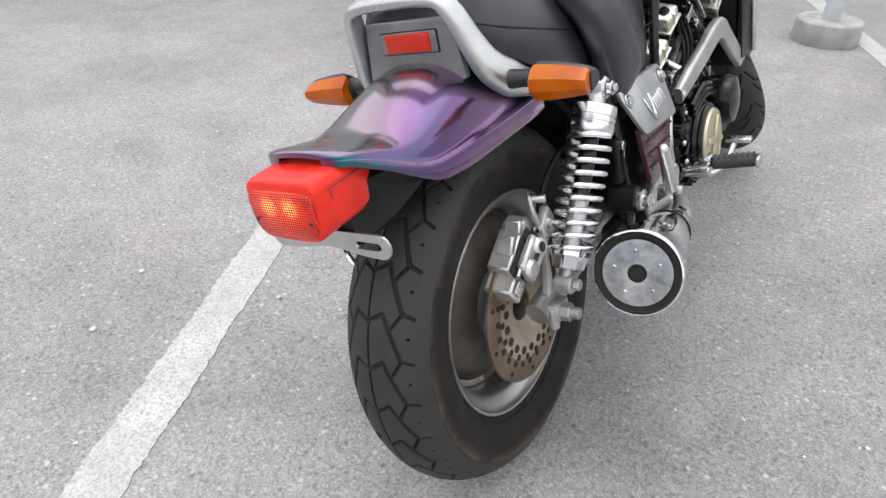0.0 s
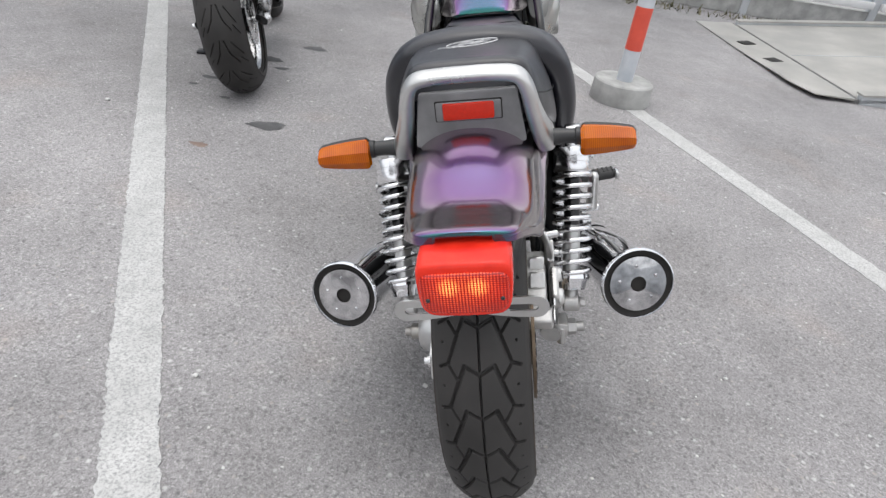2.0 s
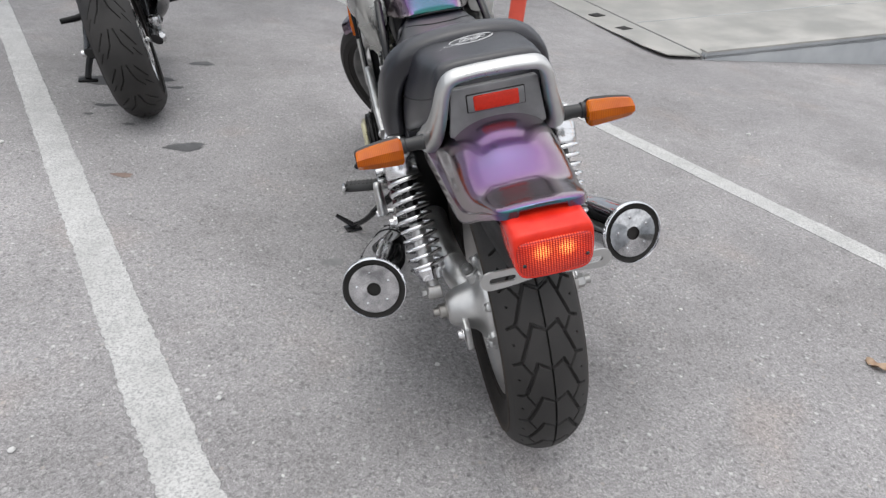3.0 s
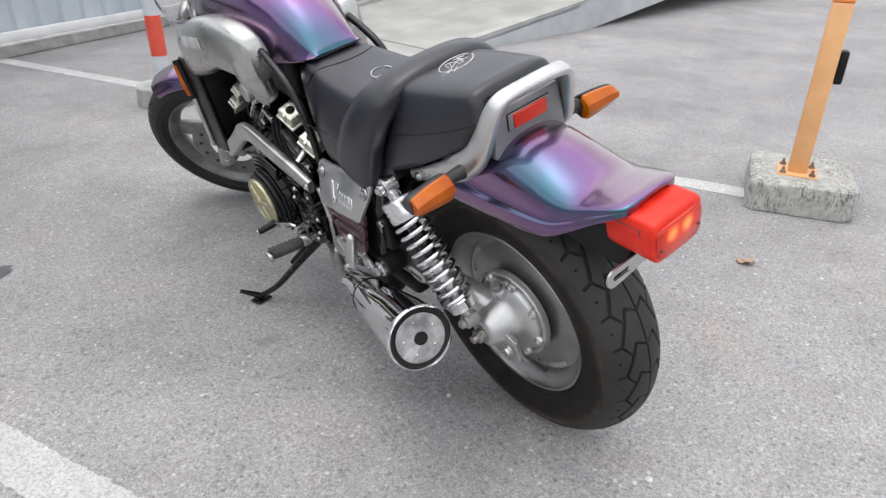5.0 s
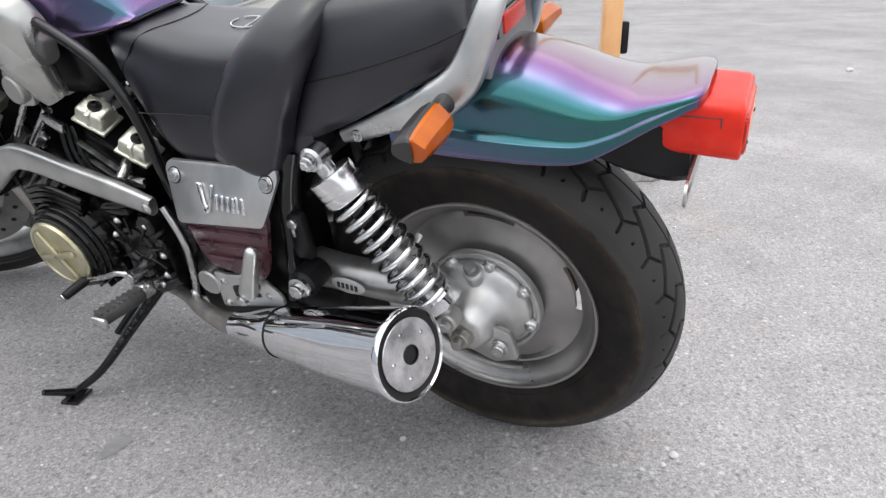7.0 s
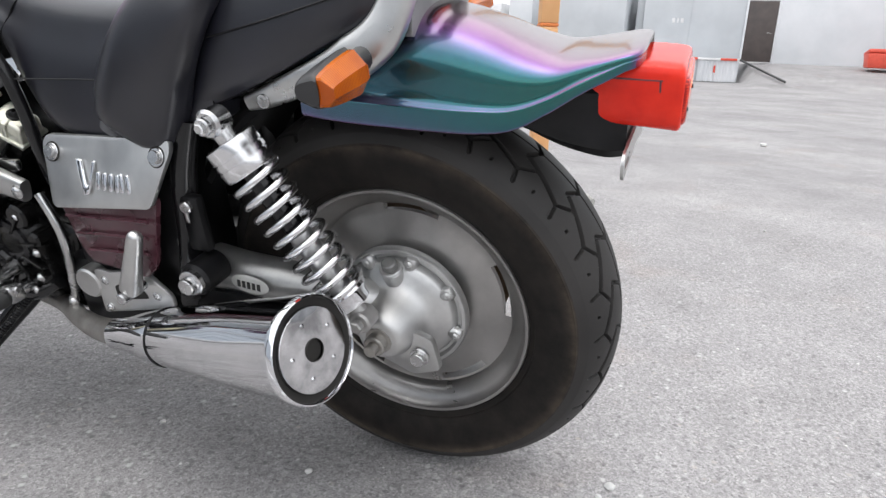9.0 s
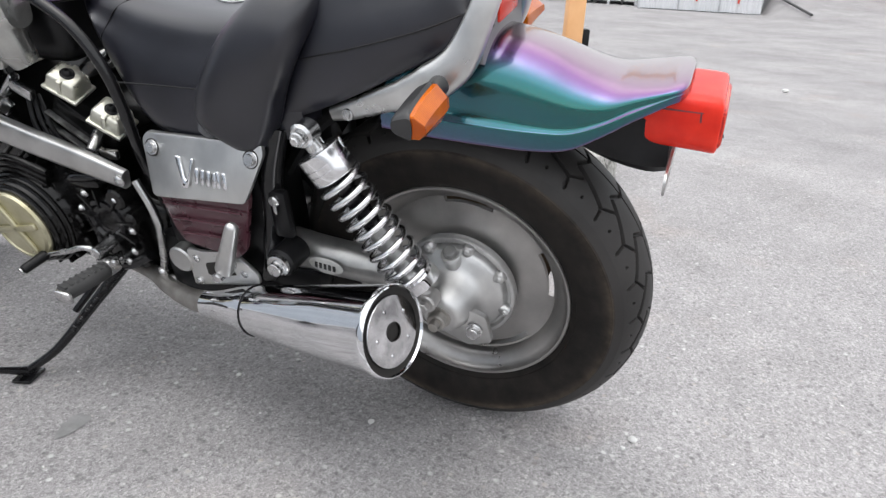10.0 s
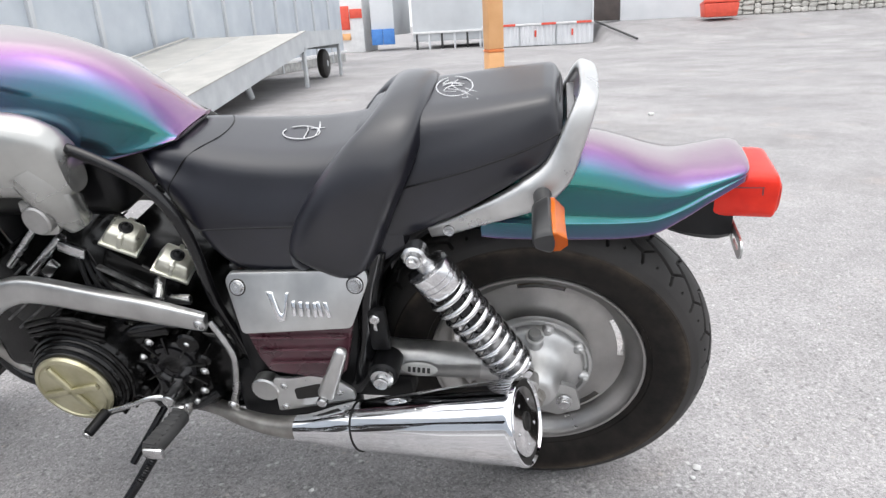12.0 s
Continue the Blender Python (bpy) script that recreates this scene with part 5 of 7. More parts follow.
# exhausts
def muffler(s):
    end, ring, front = Vector((0.286 * s, 0.004, 0.411)), Vector((0.238 * s, 0.298, 0.328)), Vector((0.224 * s, 0.425, 0.296))
    d = (ring - end).normalized()
    length = (ring - end).length
    mf = part("muffler", turned([(0.0595, 0.018), (0.0648, 0.004), (0.0664, 0.0004), (0.0684, 0.0012), (0.0700, 0.005), (0.0702, 0.009), (0.0688, 0.014), (0.0600, length * 0.4), (0.0445, length - 0.006), (0.0435, length)], end, ring, 56), CHROME, bike, "chrome tapered muffler")
    part("end_gasket", turned([(0.0530, 0.0090), (0.0600, 0.0080), (0.0655, 0.0040), (0.0650, 0.009), (0.0610, 0.016), (0.0530, 0.016)], end, ring, 56), CARBON, mf, "black ring")
    part("end_plate", turned([(0.0, 0.0115), (0.0548, 0.0115), (0.0548, 0.0050), (0.0535, 0.0032), (0.0145, 0.0020), (0.0135, 0.010), (0.0, 0.010)], end, ring, 56), PLATE_MIRROR, mf, "polished end plate")
    part("outlet", turned([(0.0130, 0.0005), (0.0142, 0.0), (0.0150, 0.002), (0.0148, 0.006), (0.0, 0.0058), (0.0, 0.0045), (0.0125, 0.0040)], end, ring, 28), CARBON, mf, "dark outlet")
    side = d.orthogonal().normalized()
    other = d.cross(side)
    for k in range(5):
        a = 2 * math.pi * k / 5 + 0.4
        c = end + (side * math.cos(a) + other * math.sin(a)) * 0.036 + d * 0.003
        part("rivet", dome_bolt(c, -d, 0.0028, 0.0020), PLATE_MIRROR, mf)
    f = (front - ring).normalized()
    part("clamp_ring", turned([(0.043, -0.002), (0.0455, -0.0015), (0.0458, 0.001), (0.0445, 0.002), (0.043, 0.002)], ring, front, 48), BLACK, mf, "dark joint ring")
    part("front_cone", turned([(0.0435, 0.002), (0.0425, 0.015), (0.0375, 0.05), (0.031, 0.085), (0.0275, 0.11), (0.0265, (front - ring).length), (0.0245, (front - ring).length)], ring, front, 48), CHROME, mf, "chrome front cone")
    part("pipe", hose([tuple(front - f * 0.03), (0.212 * s, 0.480, 0.284), (0.188 * s, 0.56, 0.276), (0.150 * s, 0.66, 0.270), (0.09 * s, 0.95, 0.25), (0.08 * s, 1.12, 0.28), (0.09 * s, 1.17, 0.42)], [0.0235, 0.0200, 0.0165, 0.016, 0.016, 0.017, 0.017], 18, 5), PIPE_DULL, mf, "dull steel exhaust pipe")
    return mf


muffler(-1)
muffler(1)


# rear fender
def fender_ring(y, zt, w, zm, wl, zl, lip=0.010, thick=0.005):
    """A rounded crown, nearly upright flanks and a lip folded outwards at the foot."""
    arc = [(w * math.sin(a) ** (2 / 2.12), zm + (zt - zm) * math.cos(a) ** (2 / 2.12)) for a in [radians(q) for q in (10, 26, 42, 57, 72, 86)]]
    zm -= min(0.012, (zm - zl) * 0.25)
    a = min(0.023, (zm - zl) * 0.62)
    out = wl + lip
    foot = [(w + (out - lip * 0.3 - w) * 0.36, zm + (zl + a - zm) * 0.45), (w + (out - lip * 0.3 - w) * 0.78, zm + (zl + a - zm) * 0.84), (out - lip * 0.30, zl + a * 1.01), (out - lip * 0.18, zl + a * 0.93), (out - lip * 0.06, zl + a * 0.40), (out - lip * 0.02, zl - 0.0035), (out - lip * 0.30, zl - 0.0055)]
    inner = [(wl - thick * 0.8, zl - 0.001), (w - thick, zm), (0.80 * w, zm + (zt - zm) * 0.62 - thick), (0.22 * w, zt - thick * 1.3)]
    right = [(x, y, z) for x, z in arc + foot + inner]
    return right + [(-x, y, z) for x, y, z in reversed(right)]


FENDER = [(0.078, 0.781, 0.100, 0.708, 0.117, 0.656), (0.05, 0.780, 0.100, 0.706, 0.115, 0.652), (0.0, 0.777, 0.100, 0.702, 0.110, 0.647), (-0.09, 0.766, 0.099, 0.697, 0.104, 0.643), (-0.145, 0.751, 0.098, 0.690, 0.100, 0.6425), (-0.190, 0.734, 0.095, 0.688, 0.095, 0.648), (-0.230, 0.723, 0.088, 0.694, 0.087, 0.668), (-0.265, 0.725, 0.080, 0.708, 0.079, 0.690), (-0.295, 0.7295, 0.074, 0.718, 0.073, 0.706, 0.005), (-0.310, 0.7325, 0.070, 0.722, 0.069, 0.714, 0.003), (-0.320, 0.7335, 0.064, 0.724, 0.0635, 0.717, 0.002), (-0.3262, 0.7330, 0.054, 0.725, 0.0535, 0.719, 0.001), (-0.3288, 0.7320, 0.041, 0.7255, 0.0405, 0.7205, 0.0006)]
part("rear_fender", skin([fender_ring(*r) for r in FENDER], 3, 6), FLIP, bike, "glossy violet-teal flip-paint fender", 50)
under = part("undertail", cat(
    skin([[(x * w, y, z) for x, z in ((0.9, zt), (1, (zt + zb) / 2), (0.9, zb), (-0.9, zb), (-1, (zt + zb) / 2), (-0.9, zt))] for y, w, zt, zb in ((-0.10, 0.080, 0.700, 0.660), (-0.18, 0.072, 0.690, 0.640), (-0.24, 0.062, 0.690, 0.612), (-0.290, 0.052, 0.690, 0.598), (-0.316, 0.046, 0.676, 0.600))], 3, 3),
    skin([[(x, y, z) for x, z in ((0.09, zb), (0.095, zb + 0.03), (0.06, zb + 0.055), (-0.06, zb + 0.055), (-0.095, zb + 0.03), (-0.09, zb), (-0.06, zb + 0.045), (0.06, zb + 0.045))] for y, zb in ((-0.12, 0.655), (0.0, 0.672), (0.12, 0.660), (0.22, 0.600), (0.30, 0.500))], 2, 4)), BLACK, bike, "matt black inner fender")

# tail light
LIGHT = [(-0.240, 0.044, 0.658, 0.645), (-0.256, 0.051, 0.680, 0.641), (-0.286, 0.0580, 0.709, 0.640), (-0.320, 0.0610, 0.7160, 0.639), (-0.358, 0.0612, 0.7150, 0.637), (-0.3710, 0.0600, 0.7125, 0.636), (-0.3745, 0.0575, 0.7070, 0.640)]


def light_ring(y, w, zt, zb):
    """Flat top and sides, narrower below, with well rounded lower corners."""
    h = zt - zb
    half = [(0.40 * w, zt), (0.82 * w, zt - 0.001), (0.965 * w, zt - 0.10 * h), (w, zt - 0.28 * h), (0.985 * w, zt - 0.60 * h), (0.93 * w, zt - 0.84 * h), (0.76 * w, zb + 0.015 * h), (0.36 * w, zb - 0.02 * h)]
    return mirror_ring([(x, y, z) for x, z in half])


tail = part("tail_light", skin([light_ring(*r) for r in LIGHT], 4, 4), RED_TOP, bike, "red plastic tail light", 55)
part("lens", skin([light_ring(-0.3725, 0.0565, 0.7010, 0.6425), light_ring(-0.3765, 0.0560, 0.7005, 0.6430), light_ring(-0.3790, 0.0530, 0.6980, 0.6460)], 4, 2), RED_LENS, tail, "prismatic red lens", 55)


for x in (-0.047, 0.047):
    part("screw", dome_bolt((x, -0.3775, 0.664), (0, -1, 0), 0.0032, 0.003), DARK_INK, tail)
for x in (-1, 1):
    part("seam", block((0.0014, 0.0020, 0.014), (x * 0.0612, -0.3490, 0.692), 0.0004, (-4, 0, 0)), MAROON, tail, "dark moulding line")
    part("seam", block((0.0014, 0.066, 0.0020), (x * 0.0606, -0.318, 0.6985), 0.0004, (1, 0, 0)), MAROON, tail, "dark moulding line")


# plate bracket
def capsule_ring(cx, cz, hx, hz, n=8):
    return [(cx + sgn * hx + hz * math.cos(a), cz + hz * math.sin(a)) for sgn, a0 in ((1, -90), (-1, 90)) for a in [radians(a0 + 180 * k / n) for k in range(n + 1)]]


def slotted_bar(y, z):
    """A flat bar with a curved lower edge and two long slots cut through it."""
    bm = bmesh.new()
    ends = [radians(90 - 15 * k) for k in range(13)]
    right = [(0.089 + 0.017 * math.cos(a), z + 0.001 + 0.017 * math.sin(a)) for a in ends]
    low = [(x * 0.004, z - 0.016 + 0.009 * math.exp(-((x * 0.004 / 0.048) ** 2))) for x in range(20, -21, -2)]
    left = [(-x, q) for x, q in reversed(right)]
    top = [(x * 0.008, z + 0.018) for x in range(-10, 11, 2)]
    body = [bm.verts.new((x, y, q)) for x, q in right + low + left + top]
    edges = [bm.edges.new((a, b)) for a, b in zip(body, body[1:] + body[:1])]
    for cx in (-0.070, 0.070):
        ring = [bm.verts.new((x, y, q)) for x, q in capsule_ring(cx, z + 0.001, 0.016, 0.0055)]
        edges += [bm.edges.new((a, b)) for a, b in zip(ring, ring[1:] + ring[:1])]
    bmesh.ops.triangle_fill(bm, use_beauty=True, use_dissolve=False, edges=edges)
    geom = bmesh.ops.extrude_face_region(bm, geom=list(bm.faces))["geom"]
    for v in geom:
        if isinstance(v, bmesh.types.BMVert):
            v.co.y += 0.0035
    return from_bm(bm)


part("plate_bracket", slotted_bar(-0.322, 0.606), ALUMINIUM, bike, "bare slotted number plate bracket")

# grab rail
RAIL = [(0.124, 0.160, 0.661, 0.0105), (0.1245, 0.128, 0.671, 0.0145), (0.124, 0.085, 0.688, 0.0175), (0.1225, 0.040, 0.705, 0.0210), (0.119, -0.002, 0.724, 0.0270), (0.110, -0.038, 0.752, 0.0250), (0.099, -0.058, 0.792, 0.0205), (0.090, -0.074, 0.832, 0.0175), (0.076, -0.083, 0.854, 0.0150), (0.045, -0.086, 0.860, 0.0142), (0.0, -0.087, 0.861, 0.0142)]
loop = [(-x, y, z, r) for x, y, z, r in RAIL] + RAIL[-2::-1]
rail = part("grab_rail", hose([q[:3] for q in loop], [q[3] for q in loop], 24, 6, 0.62, (0, 1, 0.42), True, 0.68), RAIL_CAST, bike, "satin cast aluminium grab rail")
for s in (-1, 1):
    part("bolt", stud((s * 0.129, 0.128, 0.668), (s, 0, 0), [(0.0095, 0.008), (0.0055, 0.011)]), STEEL, rail)
panel = part("rear_panel", sheet(rounded([(-0.088, 0.742), (-0.080, 0.800), (-0.076, 0.829), (0.076, 0.829), (0.080, 0.800), (0.088, 0.742)], 0.006), 0.012, Matrix(((1, 0, 0, 0), (0, 0, 1, -0.066), (0, 1, 0, 0), (0, 0, 0, 1))), 0.002), PANEL_GREY, bike, "grey metal panel")
part("reflector_gap", block((0.105, 0.006, 0.0335), (0, -0.0655, 0.799), 0.003), CARBON, panel)
part("reflector_frame", block((0.102, 0.006, 0.031), (0, -0.0668, 0.799), 0.003), PANEL_GREY, panel, "grey reflector holder")
part("reflector", block((0.080, 0.007, 0.027), (0, -0.0700, 0.799), 0.003), RED_REFLECTOR, panel, "red rear reflector")


# indicators
def indicator(s):
    body = ((0.176, -0.030, 0.0225), (0.183, -0.031, 0.0270), (0.219, -0.032, 0.0240), (0.252, -0.034, 0.0185), (0.260, -0.036, 0.0125))
    stem = part("indicator", cat(hose([(0.112 * s, -0.018, 0.726), (0.150 * s, -0.019, 0.727), (0.188 * s, -0.021, 0.726)], [0.0165, 0.0125, 0.0125], 14, 4), rod((0.165 * s, -0.0195, 0.7265), (0.178 * s, -0.020, 0.7262), 0.0150, n=18),
        skin([[(x * s, y0 + dy, 0.724 + dz * h) for dy, dz in ((0.000, 0.90), (0.014, 0.84), (0.025, 0.45), (0.025, -0.45), (0.014, -0.84), (0.000, -0.90))] for x, y0, h in body], 3, 3)), SIGNAL_BLACK, bike, "black rear turn signal stalk")
    part("lens", skin([[(x * s, y0 + dy, 0.724 + dz * h) for dy, dz in ((-0.0004, 0.92), (-0.006, 0.92), (-0.0195, 0.34), (-0.0200, -0.30), (-0.011, -0.86), (-0.0004, -0.92))] for x, y0, h in ((0.173, -0.030, 0.0210), (0.176, -0.030, 0.0255), *body[1:-1], (0.258, -0.035, 0.0140))], 1, 4), AMBER, stem, "amber lens", 25)
    return stem


indicator(-1)
indicator(1)


# seats
def seat_ring(y, w, zt, wl, zl, soft=0.03):
    mid = (zt + zl) / 2
    right = [(0.30 * w, zt), (0.64 * w, zt - 0.06 * soft), (0.88 * w, zt - soft * 0.32), (w + 0.001, zt - soft), ((w + wl) / 2 + 0.004, mid), (wl, zl + 0.03), (wl - 0.003, zl + 0.006), (wl - 0.018, zl), (0.3 * wl, zl)]
    right = [(x, y, z) for x, z in right]
    return right + [(-x, y, z) for x, y, z in reversed(right)]


rider_seat = part("rider_seat", skin([seat_ring(*r) for r in ((0.668, 0.052, 0.800, 0.060, 0.778, 0.010), (0.63, 0.082, 0.799, 0.096, 0.736, 0.026), (0.57, 0.100, 0.797, 0.125, 0.660, 0.038), (0.51, 0.114, 0.790, 0.145, 0.604, 0.046), (0.43, 0.124, 0.785, 0.156, 0.590, 0.05), (0.34, 0.130, 0.787, 0.158, 0.592, 0.05), (0.26, 0.128, 0.800, 0.152, 0.605, 0.05), (0.20, 0.12, 0.80, 0.145, 0.64, 0.03))], 4, 6), SEAT, bike, "black stitched vinyl rider seat", 60)
skin_of_seat = BVHTree.FromPolygons([v.co for v in rider_seat.data.vertices], [tuple(f.vertices) for f in rider_seat.data.polygons])
pill = part("pillion_seat", skin([seat_ring(*r) for r in ((0.27, 0.118, 0.822, 0.146, 0.640, 0.04), (0.20, 0.120, 0.8445, 0.147, 0.660, 0.046), (0.12, 0.118, 0.8535, 0.144, 0.694, 0.040), (0.05, 0.111, 0.8605, 0.132, 0.728, 0.032), (0.0, 0.102, 0.8650, 0.118, 0.752, 0.026), (-0.024, 0.097, 0.8670, 0.110, 0.765, 0.022), (-0.037, 0.093, 0.8620, 0.104, 0.775, 0.022), (-0.048, 0.086, 0.8420, 0.096, 0.784, 0.022))], 4, 6), SEAT, bike, "black stitched vinyl pillion seat", 60)


def bolster():
    rows = []
    stations = [(0.150, 0.345, 0.606, 0.050, 0.018), (0.160, 0.330, 0.625, 0.064, 0.025), (0.165, 0.302, 0.676, 0.068, 0.028), (0.160, 0.264, 0.742, 0.060, 0.027), (0.141, 0.228, 0.795, 0.052, 0.026), (0.108, 0.207, 0.824, 0.046, 0.026), (0.060, 0.198, 0.837, 0.043, 0.026), (0.0, 0.196, 0.841, 0.042, 0.026)]
    full = [(-x, y, z, a, b) for x, y, z, a, b in stations] + [s for s in reversed(stations[:-1])]
    pts = [Vector(s[:3]) for s in full]
    for k, (x, y, z, a, b) in enumerate(full):
        t = (pts[min(k + 1, len(pts) - 1)] - pts[max(k - 1, 0)]).normalized()
        f = Vector((0, 1, 0))
        f = (f - t * f.dot(t)).normalized()
        out = f.cross(t).normalized()
        if out.dot(Vector((x, 0, 0.35))) < 0:
            out = -out
        c = pts[k]
        rows.append([tuple(c + f * a * u + out * b * v) for u, v in ((1.0, -0.5), (0.92, 0.35), (0.5, 0.9), (-0.25, 1.0), (-0.8, 0.75), (-1.0, 0.1), (-0.9, -0.8), (0.5, -0.9))])
    return skin(rows, 4, 5)


part("seat_bolster", bolster(), SEAT, bike, "black padded bolster between the seats", 60)


def emblem(at, scale, spin, lean=0.0, ratio=0.62, arc=31, lines=None):
    """A scrawled oval with strokes that run out of it to one side, in thin white thread."""
    m = Matrix.Translation(at) @ pose(0, 0, 0, lean, 0, spin)
    ring = [m @ Vector((scale * math.cos(a), scale * ratio * math.sin(a), 0)) for a in [2 * math.pi * k / 32 for k in range(arc)]]
    strokes = lines or [[(-0.55, 0.05), (-0.2, 0.42), (0.1, 0.1), (-0.15, -0.25), (0.25, -0.1), (0.5, 0.3), (0.75, 0.05)], [(-0.7, -0.1), (-1.05, -0.25), (-1.75, -0.42)], [(-0.45, -0.3), (-1.0, -0.50), (-1.45, -0.66)], [(-0.1, 0.25), (-0.75, -0.20), (-1.40, -0.14)], [(-1.30, 0.02), (-1.42, -0.36), (-1.30, -0.70)], [(0.0, -0.35), (0.45, 0.02), (0.3, 0.35)], [(0.55, -0.25), (0.2, 0.05), (-0.4, -0.05)]]
    shapes = [hose(ring, 0.0012, 6, 1, smooth=False)]
    for line in strokes:
        shapes.append(hose([m @ Vector((u * scale, v * scale, 0)) for u, v in line], 0.0010, 6, 4))
    return cat(*shapes)


part("emblem", emblem((0.002, 0.122, 0.8543), 0.046, 20, -5), WHITE_INK, pill, "white stitched scrawl motif")
part("emblem", emblem((-0.006, 0.392, 0.7868), 0.036, 65, 0, 0.72, 31, [[(0.30, -0.75), (-0.15, -0.30), (-0.60, 0.45)], [(-0.20, -1.15), (-0.60, -0.60), (-0.95, 0.05)], [(0.02, -1.35), (-0.40, -0.85), (-0.75, -0.30)], [(-0.10, -0.55), (-0.70, -0.90)]]), WHITE_INK, rider_seat, "white stitched scrawl motif")
for s in (-1, 1):
    part("stitching", hose([(s * 0.156, 0.545, 0.682), (s * 0.1565, 0.48, 0.685), (s * 0.1585, 0.42, 0.688), (s * 0.160, 0.37, 0.690)], 0.0013, 6, 4), BLACK, rider_seat)
    # Black cord painted in for the shaded gap behind the pillion pad.
    part("rear_shade_cord", hose([(0, -0.0445, 0.8500), (s * 0.05, -0.0440, 0.8490), (s * 0.075, -0.0405, 0.8470)], 0.0022, 8, 4), BLACK, pill)
    part("stitching", hose([(s * 0.1445, 0.215, 0.742), (s * 0.140, 0.13, 0.762), (s * 0.131, 0.06, 0.780), (s * 0.118, 0.0, 0.797), (s * 0.102, -0.042, 0.812)], 0.0013, 6, 4), BLACK, pill)
seam_path = [(0.121, 0.618, 0.706), (0.114, 0.604, 0.736), (0.106, 0.588, 0.762), (0.094, 0.570, 0.780), (0.074, 0.551, 0.790), (0.044, 0.536, 0.793), (0.016, 0.530, 0.793)]
seam_path = [(-x, y, z) for x, y, z in seam_path] + seam_path[::-1]
part("seat_seam", hose([tuple(skin_of_seat.find_nearest(Vector(p))[0]) for p in seam_path], 0.0015, 6, 4), BLACK, rider_seat)


# tank cover
def tank_ring(y, w, zt, zb):
    """A domed section that is widest just above its lower edge."""
    zs = zb + 0.22 * (zt - zb)
    arc = [(w * math.sin(a) ** (2 / 2.3), zs + (zt - zs) * math.cos(a) ** (2 / 2.3)) for a in [radians(q) for q in (12, 30, 48, 66, 84)]]
    right = arc + [(w + 0.005, zs - (zs - zb) * 0.45), (w + 0.009, zb), (w - 0.004, zb - 0.004), (0.3 * w, zb - 0.004)]
    right = [(x, y, z) for x, z in right]
    return right + [(-x, y, z) for x, y, z in reversed(right)]


part("tank_cover", skin([tank_ring(*r) for r in ((0.590, 0.062, 0.811, 0.806), (0.640, 0.078, 0.868, 0.796), (0.700, 0.095, 0.916, 0.789), (0.760, 0.108, 0.948, 0.790), (0.840, 0.122, 0.973, 0.818), (0.940, 0.135, 0.989, 0.858), (1.060, 0.142, 0.995, 0.886), (1.180, 0.122, 0.968, 0.895))], 3, 6), FLIP, bike, "glossy violet-teal flip-paint tank cover", 50)


part("tank_trim", hose([(-0.1, 0.765, 0.784), (-0.088, 0.70, 0.784), (-0.072, 0.635, 0.792), (-0.055, 0.592, 0.802), (0, 0.584, 0.806), (0.055, 0.592, 0.802), (0.072, 0.635, 0.792), (0.088, 0.70, 0.784), (0.1, 0.765, 0.784)], 0.0019, 8, 5), BLACK, bike, "black rubber edging")


# side scoops
def scoop(s):
    rows = []
    for y, xc, hx, z0, z1 in ((0.738, 0.140, 0.026, 0.752, 0.842), (0.758, 0.146, 0.034, 0.744, 0.868), (0.812, 0.156, 0.042, 0.752, 0.892), (0.92, 0.166, 0.046, 0.758, 0.900), (1.05, 0.170, 0.046, 0.722, 0.880), (1.17, 0.166, 0.040, 0.690, 0.842), (1.25, 0.158, 0.030, 0.690, 0.805), (1.285, 0.152, 0.018, 0.705, 0.780)):
        zm, h = (z0 + z1) / 2, (z1 - z0) / 2
        rows.append([(s * (xc + hx * math.copysign(abs(math.cos(a)) ** 0.7, math.cos(a))), y, zm + h * math.copysign(abs(math.sin(a)) ** 0.7, math.sin(a))) for a in [2 * math.pi * k / 12 for k in range(12)]])
    sc = part("air_scoop", skin(rows, 3, 5), SCOOP_GREY, bike, "satin aluminium side scoop", 50)
    part("neck", hose([(s * 0.150, 0.800, 0.800), (s * 0.152, 0.786, 0.762), (s * 0.148, 0.776, 0.722), (s * 0.138, 0.772, 0.690)], [0.046, 0.042, 0.032, 0.024], 20, 4, 1.0, None, True, 0.8), SCOOP_GREY, sc, "silver intake neck")
    part("cap", rod((s * 0.160, 0.802, 0.720), (s * 0.192, 0.804, 0.720), 0.0265, n=28, edge=0.003), CAST, sc, "round grey cap")
    part("cap_bracket", sheet(rounded([(0.770, 0.752), (0.836, 0.752), (0.842, 0.700), (0.824, 0.684), (0.784, 0.686)], 0.010), 0.010, side_plane(-0.166, s > 0), 0.002), SCOOP_GREY, sc)
    for k in range(5):
        part("badge_bar", block((0.002, 0.019, 0.030), (s * 0.2150, 1.070 - 0.030 * k, 0.826 + 0.003 * k), 0.0006), WHITE_INK, sc, "pale badge bar")
    return sc


scoop(-1)
scoop(1)


